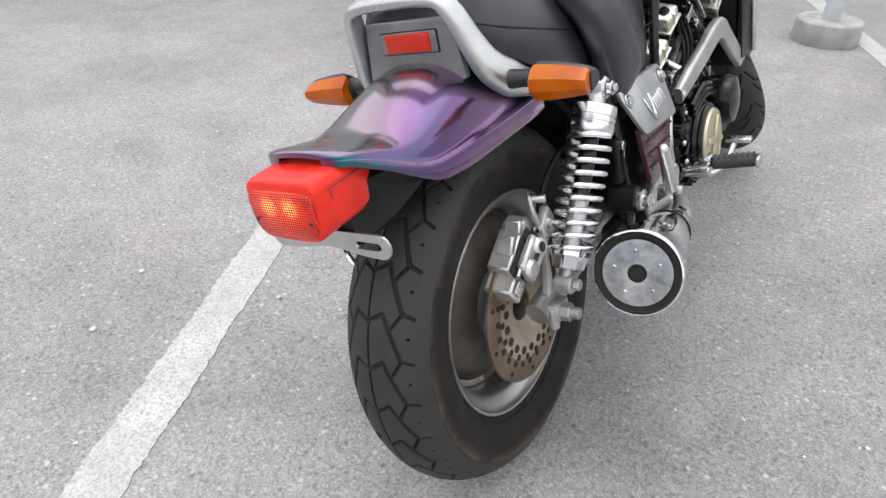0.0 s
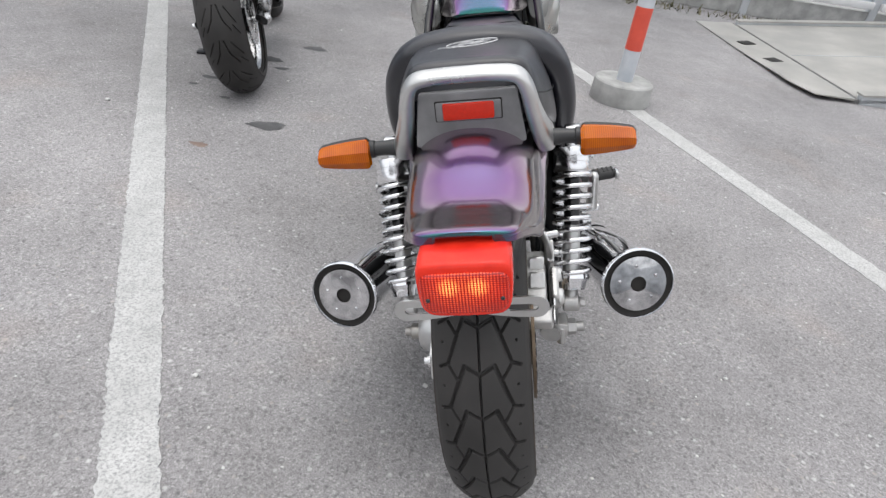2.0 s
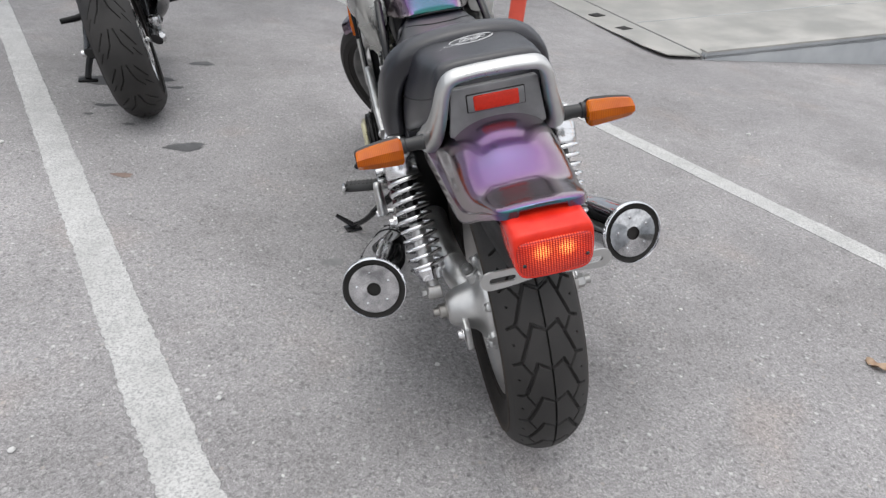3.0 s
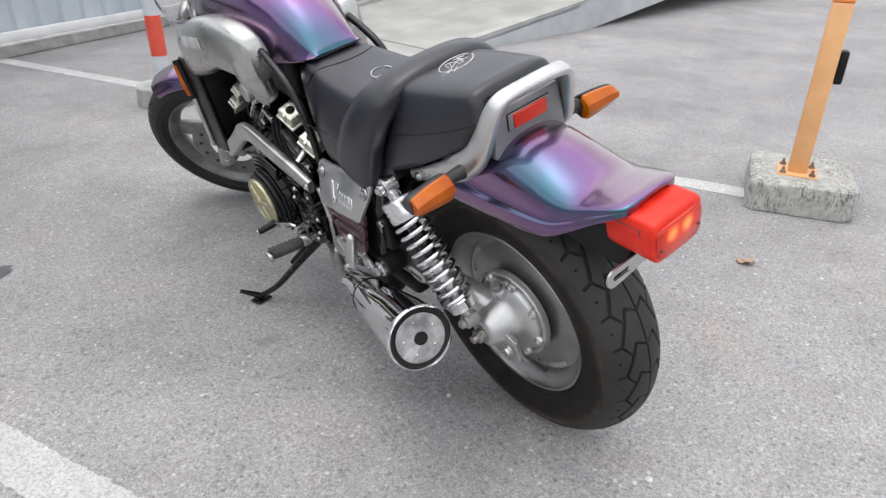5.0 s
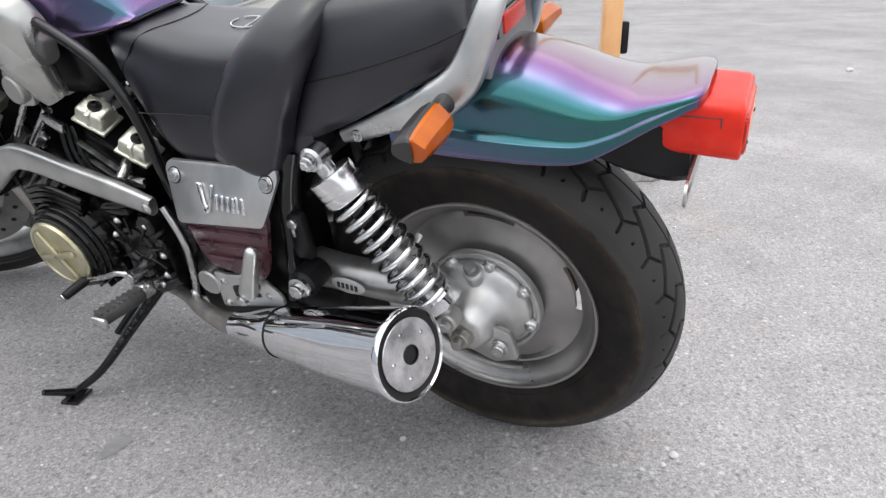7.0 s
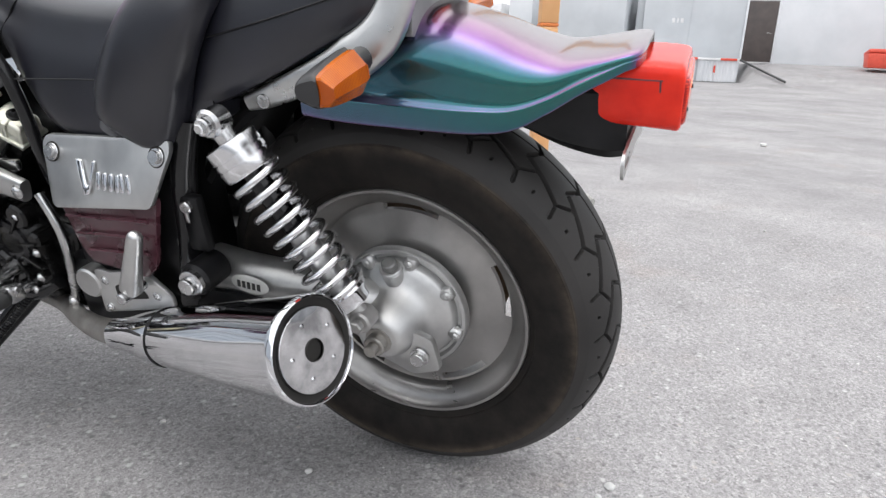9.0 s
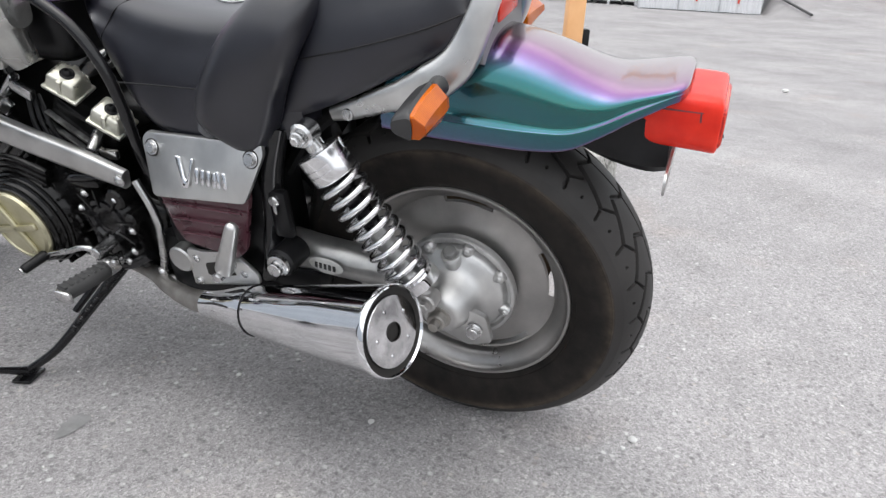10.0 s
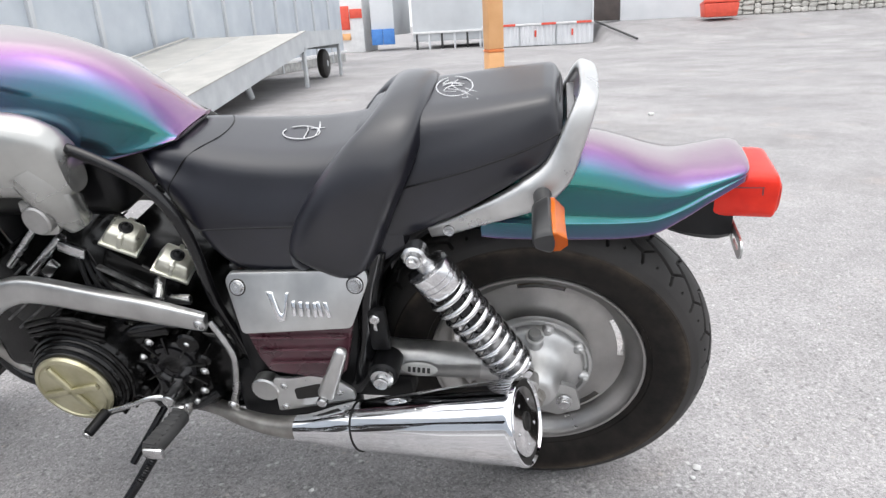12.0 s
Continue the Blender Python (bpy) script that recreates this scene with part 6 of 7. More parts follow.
# frame
frame_part = part("frame", cat(*[hose([(s * 0.115, 1.02, 0.865), (s * 0.125, 0.86, 0.850), (s * 0.132, 0.753, 0.826), (s * 0.136, 0.684, 0.797), (s * 0.139, 0.626, 0.760), (s * 0.141, 0.588, 0.704), (s * 0.142, 0.572, 0.637), (s * 0.142, 0.566, 0.528), (s * 0.140, 0.545, 0.436), (s * 0.135, 0.53, 0.36)], 0.0102, 14, 5) for s in (-1, 1)],
    *[hose([(s * 0.150, 0.245, 0.640), (s * 0.158, 0.270, 0.560), (s * 0.160, 0.285, 0.470), (s * 0.158, 0.305, 0.380), (s * 0.150, 0.33, 0.335)], [0.017, 0.019, 0.019, 0.022, 0.020], 14, 5, 0.7) for s in (-1, 1)],
    *[hose([(s * 0.085, 0.60, 0.720), (s * 0.100, 0.42, 0.640), (s * 0.105, 0.25, 0.66), (s * 0.09, 0.08, 0.70)], 0.014, 12, 5) for s in (-1, 1)],
    *[hose([(s * 0.15, 0.33, 0.335), (s * 0.15, 0.45, 0.315), (s * 0.14, 0.60, 0.275), (s * 0.10, 0.9, 0.240), (s * 0.09, 1.12, 0.27), (s * 0.08, 1.17, 0.42), (s * 0.05, 1.22, 0.78)], 0.0155, 12, 5) for s in (-1, 1)],
    hose([(0, 1.225, 0.72), (0, 1.165, 0.88)], 0.032, 16, 2)), BLACK_PAINT, bike, "black enamelled steel frame")
for s in (-1, 1):
    part("subframe_bar", hose([(s * 0.176, 1.190, 0.432), (s * 0.182, 1.10, 0.478), (s * 0.187, 1.00, 0.535), (s * 0.190, 0.935, 0.572), (s * 0.191, 0.87, 0.580), (s * 0.191, 0.76, 0.558), (s * 0.191, 0.66, 0.538), (s * 0.190, 0.565, 0.515)], [0.025, 0.025, 0.025, 0.026, 0.026, 0.025, 0.0235, 0.018], 24, 6, 0.50, (0, 0, 1), True, 0.55), ALUMINIUM, frame_part, "satin aluminium frame bar")
    part("bolt", dome_bolt((s * 0.199, 0.572, 0.517), (s, 0, 0), 0.009, 0.006), STEEL, frame_part)
    part("bolt", dome_bolt((s * 0.188, 1.185, 0.435), (s, 0, 0), 0.010, 0.006), STEEL, frame_part)
    part("hanger_tube", hose([(s * 0.168, 0.572, 0.500), (s * 0.172, 0.552, 0.455), (s * 0.174, 0.546, 0.410), (s * 0.172, 0.562, 0.345), (s * 0.166, 0.582, 0.296)], 0.0080, 12, 5), STEEL, frame_part, "bright bent tube")
    part("bolt", dome_bolt((s * 0.172, 0.582, 0.294), (s, 0, 0), 0.009, 0.008), STEEL, frame_part)
    part("bolt", stud((s * 0.205, 0.256, 0.415), (s, 0, 0), [(0.0205, 0.009), (0.0125, 0.020)]), STEEL, frame_part, "large bright bolt")
    part("lug", cat(rod((s * 0.150, 0.256, 0.415), (s * 0.205, 0.256, 0.415), 0.026, n=24, edge=0.004), block((0.018, 0.035, 0.09), (s * 0.165, 0.262, 0.49), 0.006)), BLACK, frame_part)
    part("lock", cat(rod((s * 0.168, 0.262, 0.520), (s * 0.182, 0.262, 0.520), 0.0095, n=18), block((0.003, 0.006, 0.022), (s * 0.18, 0.262, 0.508), 0.001)), STEEL, frame_part)


# side covers
def lean_plate(s, pts, thick, back=0.0):
    """A plate on the slanted flank: x grows outwards towards its lower rear corner."""
    flank = lambda y, z: 0.1845 - 0.075 * (y - 0.40) - 0.42 * (max(z, 0.515) - 0.56) + back
    bm = bmesh.new()
    a = [bm.verts.new((flank(y, z), y, z)) for y, z in pts]
    bm.faces.new(a)
    ex = bmesh.ops.extrude_face_region(bm, geom=list(bm.faces))["geom"]
    for v in ex:
        if isinstance(v, bmesh.types.BMVert):
            v.co.x += thick
    bmesh.ops.recalc_face_normals(bm, faces=list(bm.faces))
    bmesh.ops.bevel(bm, geom=list(bm.edges), offset=0.002, segments=2, profile=0.5, affect="EDGES", clamp_overlap=True)
    shape = from_bm(bm)
    return shape if s > 0 else mirrored(shape)


def on_flank(s, y, z, up):
    return Vector((s * (0.1845 - 0.075 * (y - 0.40) - 0.42 * (max(z, 0.515) - 0.56) + up), y, z))


for s in (-1, 1):
    cover = part("side_cover", lean_plate(s, rounded([(0.492, 0.510), (0.480, 0.440), (0.466, 0.410), (0.345, 0.404), (0.318, 0.428), (0.288, 0.540)], 0.010), 0.010, -0.012), MAROON, bike, "dark maroon side cover")
    # Black blocks added to fill bright see-through gaps behind the cover.
    part("guard_filler", block((0.09, 0.03, 0.28), (s * 0.10, 0.305, 0.50), 0.008), BLACK, cover)
    part("arm_filler", block((0.05, 0.16, 0.055), (s * 0.128, 0.300, 0.335), 0.015), BLACK, cover)
    part("cover_box", block((0.12, 0.24, 0.22), (s * 0.110, 0.41, 0.45), 0.02), BLACK, cover)
    part("lower_box", block((0.06, 0.24, 0.14), (s * 0.140, 0.45, 0.320), 0.02), BLACK, cover)
    for k in range(3):
        z = 0.498 - 0.028 * k
        part("rib", hose([on_flank(s, 0.484 - 0.012 * k, z - 0.010, 0.0), on_flank(s, 0.305 + 0.010 * k, z + 0.008, 0.0)], 0.0025, 8, 1, smooth=False), MAROON, cover)
    badge = part("badge_plate", lean_plate(s, rounded([(0.490, 0.504), (0.515, 0.592), (0.507, 0.604), (0.262, 0.620), (0.257, 0.606), (0.290, 0.530)], 0.008), 0.009), ALUMINIUM, bike, "brushed aluminium badge plate")
    for y, z in ((0.492, 0.582), (0.280, 0.597)):
        c = on_flank(s, y, z, 0.009)
        # A dark disc paints the shade of the recess round each bolt.
        part("bolt_shade_ring", stud(c - Vector((s * 0.001, 0, 0)), (s, 0, 0.42), [(0.0150, 0.0025)]), CARBON, badge)
        part("bolt", stud(c, (s, 0, 0.42), [(0.0130, 0.0025), (0.0092, 0.008)]), STEEL, badge)
    # raised marks: a wedge and four bars
    marks = [[(0.452, 0.592), (0.436, 0.590), (0.424, 0.548), (0.419, 0.541), (0.414, 0.548), (0.409, 0.592), (0.400, 0.592), (0.412, 0.528), (0.428, 0.524)]] + [[(y, 0.573), (y - 0.010, 0.574), (y - 0.012, 0.541), (y - 0.002, 0.540)] for y in (0.397, 0.381, 0.365, 0.349)] + [[(y, 0.576), (y - 0.010, 0.577), (y - 0.018, 0.543), (y - 0.008, 0.542)] for y in (0.342, 0.326)]
    for q in marks:
        q = [(0.385 + (y - 0.385) * 0.80, 0.556 + (z - 0.557) * 0.70) for y, z in q]
        if s > 0:
            q = [(0.782 - y, z + 0.016 * (0.39 - y)) for y, z in q]
        part("raised_mark", lean_plate(s, q, 0.0045, 0.0088), CHROME, badge)

# pillion pegs and their brackets
for s in (-1, 1):
    plate = part("peg_bracket", sheet(rounded([(0.466, 0.396), (0.472, 0.312), (0.316, 0.350), (0.316, 0.372), (0.362, 0.412), (0.430, 0.396)], 0.008), 0.008, side_plane(-0.192, s > 0), 0.0018), RAIL_CAST, bike, "cast aluminium peg bracket")
    for y, z in ((0.456, 0.325), (0.345, 0.368), (0.448, 0.378)):
        part("bolt", dome_bolt((s * 0.200, y, z), (s, 0, 0), 0.006, 0.004), STEEL, plate)
    part("cutout", sheet(rounded([(0.430, 0.372), (0.430, 0.345), (0.362, 0.360), (0.378, 0.388)], 0.006), 0.0012, side_plane(-0.1995, s > 0), 0.0003), CARBON, plate, "dark cut-out")
    part("folded_peg", moved(block((0.026, 0.032, 0.118), (0, 0, 0), 0.009, (0, 0, 0), (0.75, 0.66), 3), Matrix.Translation((s * 0.236, 0.329, 0.450)) @ pose(0, 0, 0, 24, 0, 0)), RAIL_CAST, plate, "folded aluminium passenger peg")
    part("pivot", rod((s * 0.206, 0.357, 0.393), (s * 0.254, 0.357, 0.393), 0.009, n=16), STEEL, plate)
    part("round_cap", rod((s * 0.175, 0.487, 0.366), (s * 0.203, 0.487, 0.366), 0.0265, n=36, edge=0.003), ALUMINIUM, plate, "round aluminium cap")

# engine
engine = part("engine", block((0.27, 0.36, 0.20), (0, 0.82, 0.33), 0.03, (0, 0, 0), (1.05, 1.0), 3), ENGINE_BLACK, bike, "black V-four engine")
part("gear_case", block((0.30, 0.24, 0.16), (0, 0.66, 0.37), 0.03, (8, 0, 0), None, 3), ENGINE_BLACK, engine)
part("sump", block((0.22, 0.26, 0.09), (0, 0.80, 0.255), 0.03, (0, 0, 0), None, 3), ENGINE_BLACK, engine)
part("front_case", block((0.24, 0.18, 0.24), (0, 1.03, 0.43), 0.03, (0, 0, 0), None, 3), ENGINE_BLACK, engine)
part("cylinder_bank", moved(block((0.26, 0.15, 0.20), (0, 0, 0.10), 0.012), pose(0, 0.80, 0.42, 32, 0, 0)), ENGINE_BLACK, engine)
part("cylinder_bank", moved(block((0.26, 0.15, 0.20), (0, 0, 0.10), 0.012), pose(0, 0.90, 0.42, -35, 0, 0)), ENGINE_BLACK, engine)
part("intake_box", block((0.20, 0.34, 0.14), (0, 0.88, 0.74), 0.03, (0, 0, 0), None, 3), BLACK, engine, "black air box")
for s in (-1, 1):
    for k in range(5):
        for y, a in ((0.80, 32), (0.90, -35)):
            part("fin", moved(block((0.012, 0.150, 0.005), (s * 0.136, 0, 0.06 + 0.025 * k), 0.0015), pose(0, y, 0.42, a, 0, 0)), FIN, engine, "worn fin edge")
    cy, cz, dx = (0.846, 0.388, 0.0) if s < 0 else (0.728, 0.358, -0.022)
    shell = about_x(lathe([(0, 0.10), (0.105, 0.10), (0.105, 0.180 + dx), (0.098, 0.205 + dx), (0.090, 0.212 + dx), (0.088, 0.222 + dx), (0.080, 0.234 + dx), (0, 0.236 + dx)], 48), cy, cz)
    cover = part("round_cover", shell if s > 0 else mirrored(shell), ENGINE_BLACK, engine, "black round engine cover")
    disc = cat(about_x(lathe([(0, 0.234 + dx), (0.074, 0.234 + dx), (0.0755, 0.238 + dx), (0.073, 0.244 + dx), (0.066, 0.2455 + dx), (0.064, 0.243 + dx), (0, 0.243 + dx)], 48), cy, cz), *[moved(block((0.010, 0.122, 0.015), (0.2460 + dx, 0, 0), 0.004), Matrix.Translation((0, cy, cz)) @ pose(0, 0, 0, a, 0, 0)) for a in (-14, 62)])
    part("gold_disc", disc if s > 0 else mirrored(disc), BRASS, cover, "pale gold disc with a raised cross")
    for k in range(18):
        a = radians(20 * k + 8)
        part("fin", moved(block((0.052, 0.016, 0.0055), (s * (0.176 + dx), 0.106, 0), 0.0018), Matrix.Translation((0, cy, cz)) @ pose(0, 0, 0, math.degrees(a), 0, 0)), ENGINE_BLACK, cover)
    for r, x in ((0.0975, 0.2075), (0.0905, 0.2165), (0.0840, 0.2290)):
        ring_shape = about_x(lathe([(r - 0.003, x + dx - 0.004), (r + 0.003, x + dx - 0.003), (r + 0.0035, x + dx + 0.001), (r, x + dx + 0.0035), (r - 0.003, x + dx + 0.002)], 48, True), cy, cz)
        part("step_ring", ring_shape if s > 0 else mirrored(ring_shape), ENGINE_BLACK, cover)
    for k in range(7):
        a = radians(20 + 51 * k)
        part("bolt", hex_bolt((s * (0.185 + dx), cy + 0.100 * math.cos(a), cz + 0.100 * math.sin(a)), (s, 0, 0), 0.006, 0.007), ENGINE_BLACK, cover)
    for k in range(3):
        part("ridge", hose([(s * 0.195, cy - 0.071 - 0.006 * k, cz + 0.082 + 0.014 * k), (s * 0.200, cy - 0.001, cz + 0.106 + 0.014 * k), (s * 0.195, cy + 0.079, cz + 0.090 + 0.012 * k)], 0.0062, 8, 4), ENGINE_BLACK, cover)
    if s > 0:
        part("pump_housing", turned([(0, 0), (0.062, 0), (0.064, 0.06), (0.058, 0.078), (0.030, 0.086), (0, 0.087)], (0.14, 0.955, 0.385), (0.2, 0.955, 0.385), 32), ENGINE_BLACK, engine, "black round pump housing")
    mid = cat(rod((s * 0.13, 0.665, 0.405), (s * 0.185, 0.665, 0.405), 0.062, 0.055, 32, 0.008), block((0.06, 0.11, 0.10), (s * 0.15, 0.66, 0.34), 0.02), block((0.05, 0.09, 0.07), (s * 0.155, 0.74, 0.46), 0.015, (20, 0, 0)), rod((s * 0.16, 0.62, 0.46), (s * 0.19, 0.62, 0.46), 0.022, n=20, edge=0.004))
    for n, (y0, z0, y1, z1, y2, z2, r) in enumerate(((0.74, 0.300, 0.70, 0.360, 0.735, 0.420, 0.012), (0.76, 0.455, 0.71, 0.490, 0.62, 0.497, 0.010), (0.755, 0.490, 0.72, 0.520, 0.64, 0.515, 0.008), (0.60, 0.330, 0.66, 0.300, 0.74, 0.290, 0.011))):
        part("pipework", hose([(s * 0.172, y0, z0), (s * 0.182, y1, z1), (s * 0.170, y2, z2)], r, 12, 5), BLACK_PAINT, engine)
    part("boss_ring", turned([(0.020, 0), (0.046, 0), (0.048, 0.004), (0.046, 0.012), (0.038, 0.014), (0.034, 0.008), (0.020, 0.008)], (s * 0.178, 0.665, 0.405), (s * 0.2, 0.665, 0.405), 36, True), BLACK_PAINT, engine)
    part("gear_cover", mid, ENGINE_BLACK, engine, "black gear case cover")
    for k in range(9):
        a = 40 * k + 12
        part("rib", moved(block((0.016, 0.040, 0.005), (s * 0.186, 0.052, 0), 0.0018), Matrix.Translation((0, 0.665, 0.405)) @ pose(0, 0, 0, a, 0, 0)), ENGINE_BLACK, engine)
    for y, z, x, r in ((0.742, 0.395, 0.198, 0.020), (0.748, 0.340, 0.194, 0.016), (0.600, 0.420, 0.190, 0.015)):
        part("case_boss", rod((s * 0.150, y, z), (s * x, y, z), r, r * 0.9, 18, 0.004), ENGINE_BLACK, engine)
    part("case_rib", block((0.030, 0.090, 0.016), (s * 0.176, 0.690, 0.482), 0.005, (-10, 0, 0)), ENGINE_BLACK, engine)
    for y, z in ((0.620, 0.460), (0.695, 0.462), (0.72, 0.425), (0.605, 0.395), (0.62, 0.345), (0.70, 0.335), (0.645, 0.315)):
        part("bolt", dome_bolt((s * 0.186, y, z), (s, 0, 0), 0.0065, 0.007), STEEL, engine)
    for y, z, a in ((0.708, 0.655, 32), (0.629, 0.598, 32), (1.03, 0.655, -35), (1.10, 0.60, -35)):
        hd = moved(cat(block((0.050, 0.062, 0.034), (0, 0, 0), 0.006, (0, 0, 0), (0.88, 0.86), 3), block((0.053, 0.010, 0.036), (0, 0, 0), 0.003), block((0.056, 0.068, 0.008), (0, 0, -0.017), 0.002)), Matrix.Translation((s * 0.122, y, z)) @ pose(0, 0, 0, a, s * 14, 0))
        cap_ob = part("head_cover", hd, GOLD, engine, "pale gold head cover")
        top = Matrix.Translation((s * 0.122, y, z)) @ pose(0, 0, 0, a, s * 14, 0)
        part("bolt", dome_bolt(top @ Vector((0, 0, 0.017)), top.to_3x3() @ Vector((0, 0, 1)), 0.0095, 0.010), BLACK, cap_ob, "dark dome bolt")
    for k in range(3):
        part("cable", hose([(s * (0.125 + 0.008 * k), 0.80, 0.62 + 0.01 * k), (s * (0.150 + 0.006 * k), 0.76 + 0.012 * k, 0.56), (s * 0.150, 0.72, 0.50), (s * 0.14, 0.66 + 0.01 * k, 0.46)], 0.0045, 8, 5), BLACK, engine)
    part("throttle_linkage", cat(block((0.012, 0.050, 0.022), (s * 0.150, 0.80, 0.640), 0.003, (25, 0, 0)), block((0.012, 0.035, 0.020), (s * 0.152, 0.86, 0.600), 0.003, (-40, 0, 0)), rod((s * 0.14, 0.82, 0.66), (s * 0.14, 0.92, 0.58), 0.009, n=12), rod((s * 0.145, 0.86, 0.68), (s * 0.145, 0.95, 0.60), 0.007, n=12)), STEEL, engine, "bright linkage")
    part("spark_cap", cat(rod((s * 0.13, 0.665, 0.565), (s * 0.17, 0.655, 0.545), 0.011, n=14), block((0.012, 0.04, 0.018), (s * 0.165, 0.615, 0.545), 0.004)), STEEL, engine)

# radiator
radiator = part("radiator", block((0.34, 0.05, 0.36), (0, 1.235, 0.58), 0.012, (-4, 0, 0)), BLACK, bike, "black radiator")
for k in range(11):
    part("core_fin", block((0.31, 0.006, 0.004), (0, 1.262 + 0.002 * (k - 5), 0.58 - 0.029 * (k - 5)), 0.001, (-4, 0, 0)), ENGINE_BLACK, radiator)
for s in (-1, 1):
    part("side_guard", sheet(rounded([(1.150, 0.440), (1.275, 0.420), (1.275, 0.640), (1.300, 0.735), (1.155, 0.735)], 0.015), 0.008, side_plane(-0.186, s > 0), 0.002), BLACK, radiator, "black radiator side guard")
    part("reflector_holder", hose([(s * 0.200, 1.303, 0.725), (s * 0.201, 1.288, 0.665), (s * 0.200, 1.274, 0.602)], [0.013, 0.014, 0.010], 12, 5, 0.7), BLACK, radiator)
    part("side_reflector", hose([(s * 0.209, 1.299, 0.712), (s * 0.2105, 1.286, 0.660), (s * 0.209, 1.276, 0.615)], [0.006, 0.0075, 0.006], 10, 5, 0.8), AMBER, radiator, "amber side reflector")
    part("guard_tube", hose([(s * 0.198, 1.274, 0.602), (s * 0.198, 1.275, 0.52), (s * 0.196, 1.282, 0.43)], 0.0085, 12, 5), ALUMINIUM, radiator, "satin tube on the guard edge")

# pegs, levers, stand
for s in (-1, 1):
    peg_at = Matrix.Translation((s * 0.284, 0.652, 0.336)) @ pose(0, 0, 0, 0, s * -4, s * 7)
    peg = part("foot_peg", moved(block((0.100, 0.040, 0.028), (0, 0, 0), 0.0125, (0, 0, 0), (1.0, 0.9), 4), peg_at), PEG_RUBBER, bike, "ribbed black rubber foot peg")
    for k in range(8):
        part("rib", moved(block((0.0055, 0.026, 0.0045), (-0.042 + 0.012 * k, 0, 0.0130), 0.0018), peg_at), PEG_RUBBER, peg)
    part("end_cap", block((0.010, 0.038, 0.024), (s * 0.336, 0.6455, 0.3405), 0.006), STEEL, peg, "bright end cap")
    part("mount", cat(rod((s * 0.15, 0.655, 0.322), (s * 0.238, 0.657, 0.330), 0.013, n=14), block((0.030, 0.036, 0.034), (s * 0.222, 0.658, 0.330), 0.007), rod((s * 0.222, 0.635, 0.338), (s * 0.222, 0.682, 0.338), 0.007, n=10)), STEEL, peg, "steel peg hinge")
shift = part("shift_lever", cat(hose([(-0.222, 0.672, 0.358), (-0.232, 0.700, 0.366), (-0.238, 0.740, 0.352), (-0.244, 0.790, 0.338)], [0.008, 0.0075, 0.007, 0.006], 12, 5, 0.8), rod((-0.19, 0.667, 0.360), (-0.236, 0.667, 0.360), 0.0125, n=16)), STEEL, bike, "bright shift lever")
part("toe_piece", rod((-0.244, 0.796, 0.337), (-0.296, 0.806, 0.330), 0.0105, 0.0095, 14, 0.003), BLACK, shift, "black rubber toe piece")
part("tip", rod((-0.296, 0.806, 0.330), (-0.300, 0.807, 0.3295), 0.0085, n=14), STEEL, shift)
brake = part("brake_pedal", cat(hose([(0.200, 0.64, 0.305), (0.232, 0.69, 0.290), (0.246, 0.75, 0.300), (0.252, 0.795, 0.325)], 0.007, 12, 5), block((0.058, 0.030, 0.012), (0.262, 0.80, 0.332), 0.004), rod((0.17, 0.63, 0.318), (0.236, 0.63, 0.318), 0.015, n=16)), STEEL, bike, "bright brake pedal")

to_bike = BIKE.inverted()
foot = to_bike @ Vector((-0.287, 0.864, 0.016))
tab = to_bike @ Vector((-0.345, 0.876, 0.048))
pivot = Vector((-0.150, 0.705, 0.275))
stand = part("side_stand", cat(hose([tuple(pivot), tuple(pivot.lerp(foot, 0.35) + Vector((-0.012, -0.014, 0))), tuple(pivot.lerp(foot, 0.75) + Vector((-0.004, -0.018, -0.004))), tuple(foot)], [0.013, 0.0110, 0.0092, 0.0085], 12, 5),
    hose([tuple(foot), tuple(foot.lerp(tab, 0.6)), tuple(tab)], [0.0105, 0.008, 0.0065], 10, 4),
    hose([tuple(pivot + Vector((0.02, 0.02, 0.02))), tuple(pivot.lerp(foot, 0.5) + Vector((0.012, 0.018, 0.0)))], 0.0075, 10, 2)), BLACK_PAINT, bike, "black side stand propping the machine")
part("shoe", moved(block((0.056, 0.040, 0.007), (0, 0, 0), 0.003), to_bike @ pose(-0.287, 0.864, 0.005, 0, 0, 20)), BLACK_PAINT, stand)
part("return_spring", coil(pivot + Vector((-0.030, -0.030, 0.02)), pivot.lerp(foot, 0.55) + Vector((-0.018, -0.022, 0)), 0.0050, 0.0024, 34, 6, 10), BLACK_PAINT, stand, "black return spring")

# ---- front end, turned to the left lock ----
RAKE = radians(29)
HEAD = Vector((0, 1.689, 0))
STEER = Matrix.Translation(HEAD) @ Matrix.Rotation(radians(45), 4, Vector((0, -math.sin(RAKE), math.cos(RAKE)))) @ Matrix.Translation(-HEAD)
FY, FZ = 1.57, 0.322


def steer(shape):
    return moved(shape, STEER)


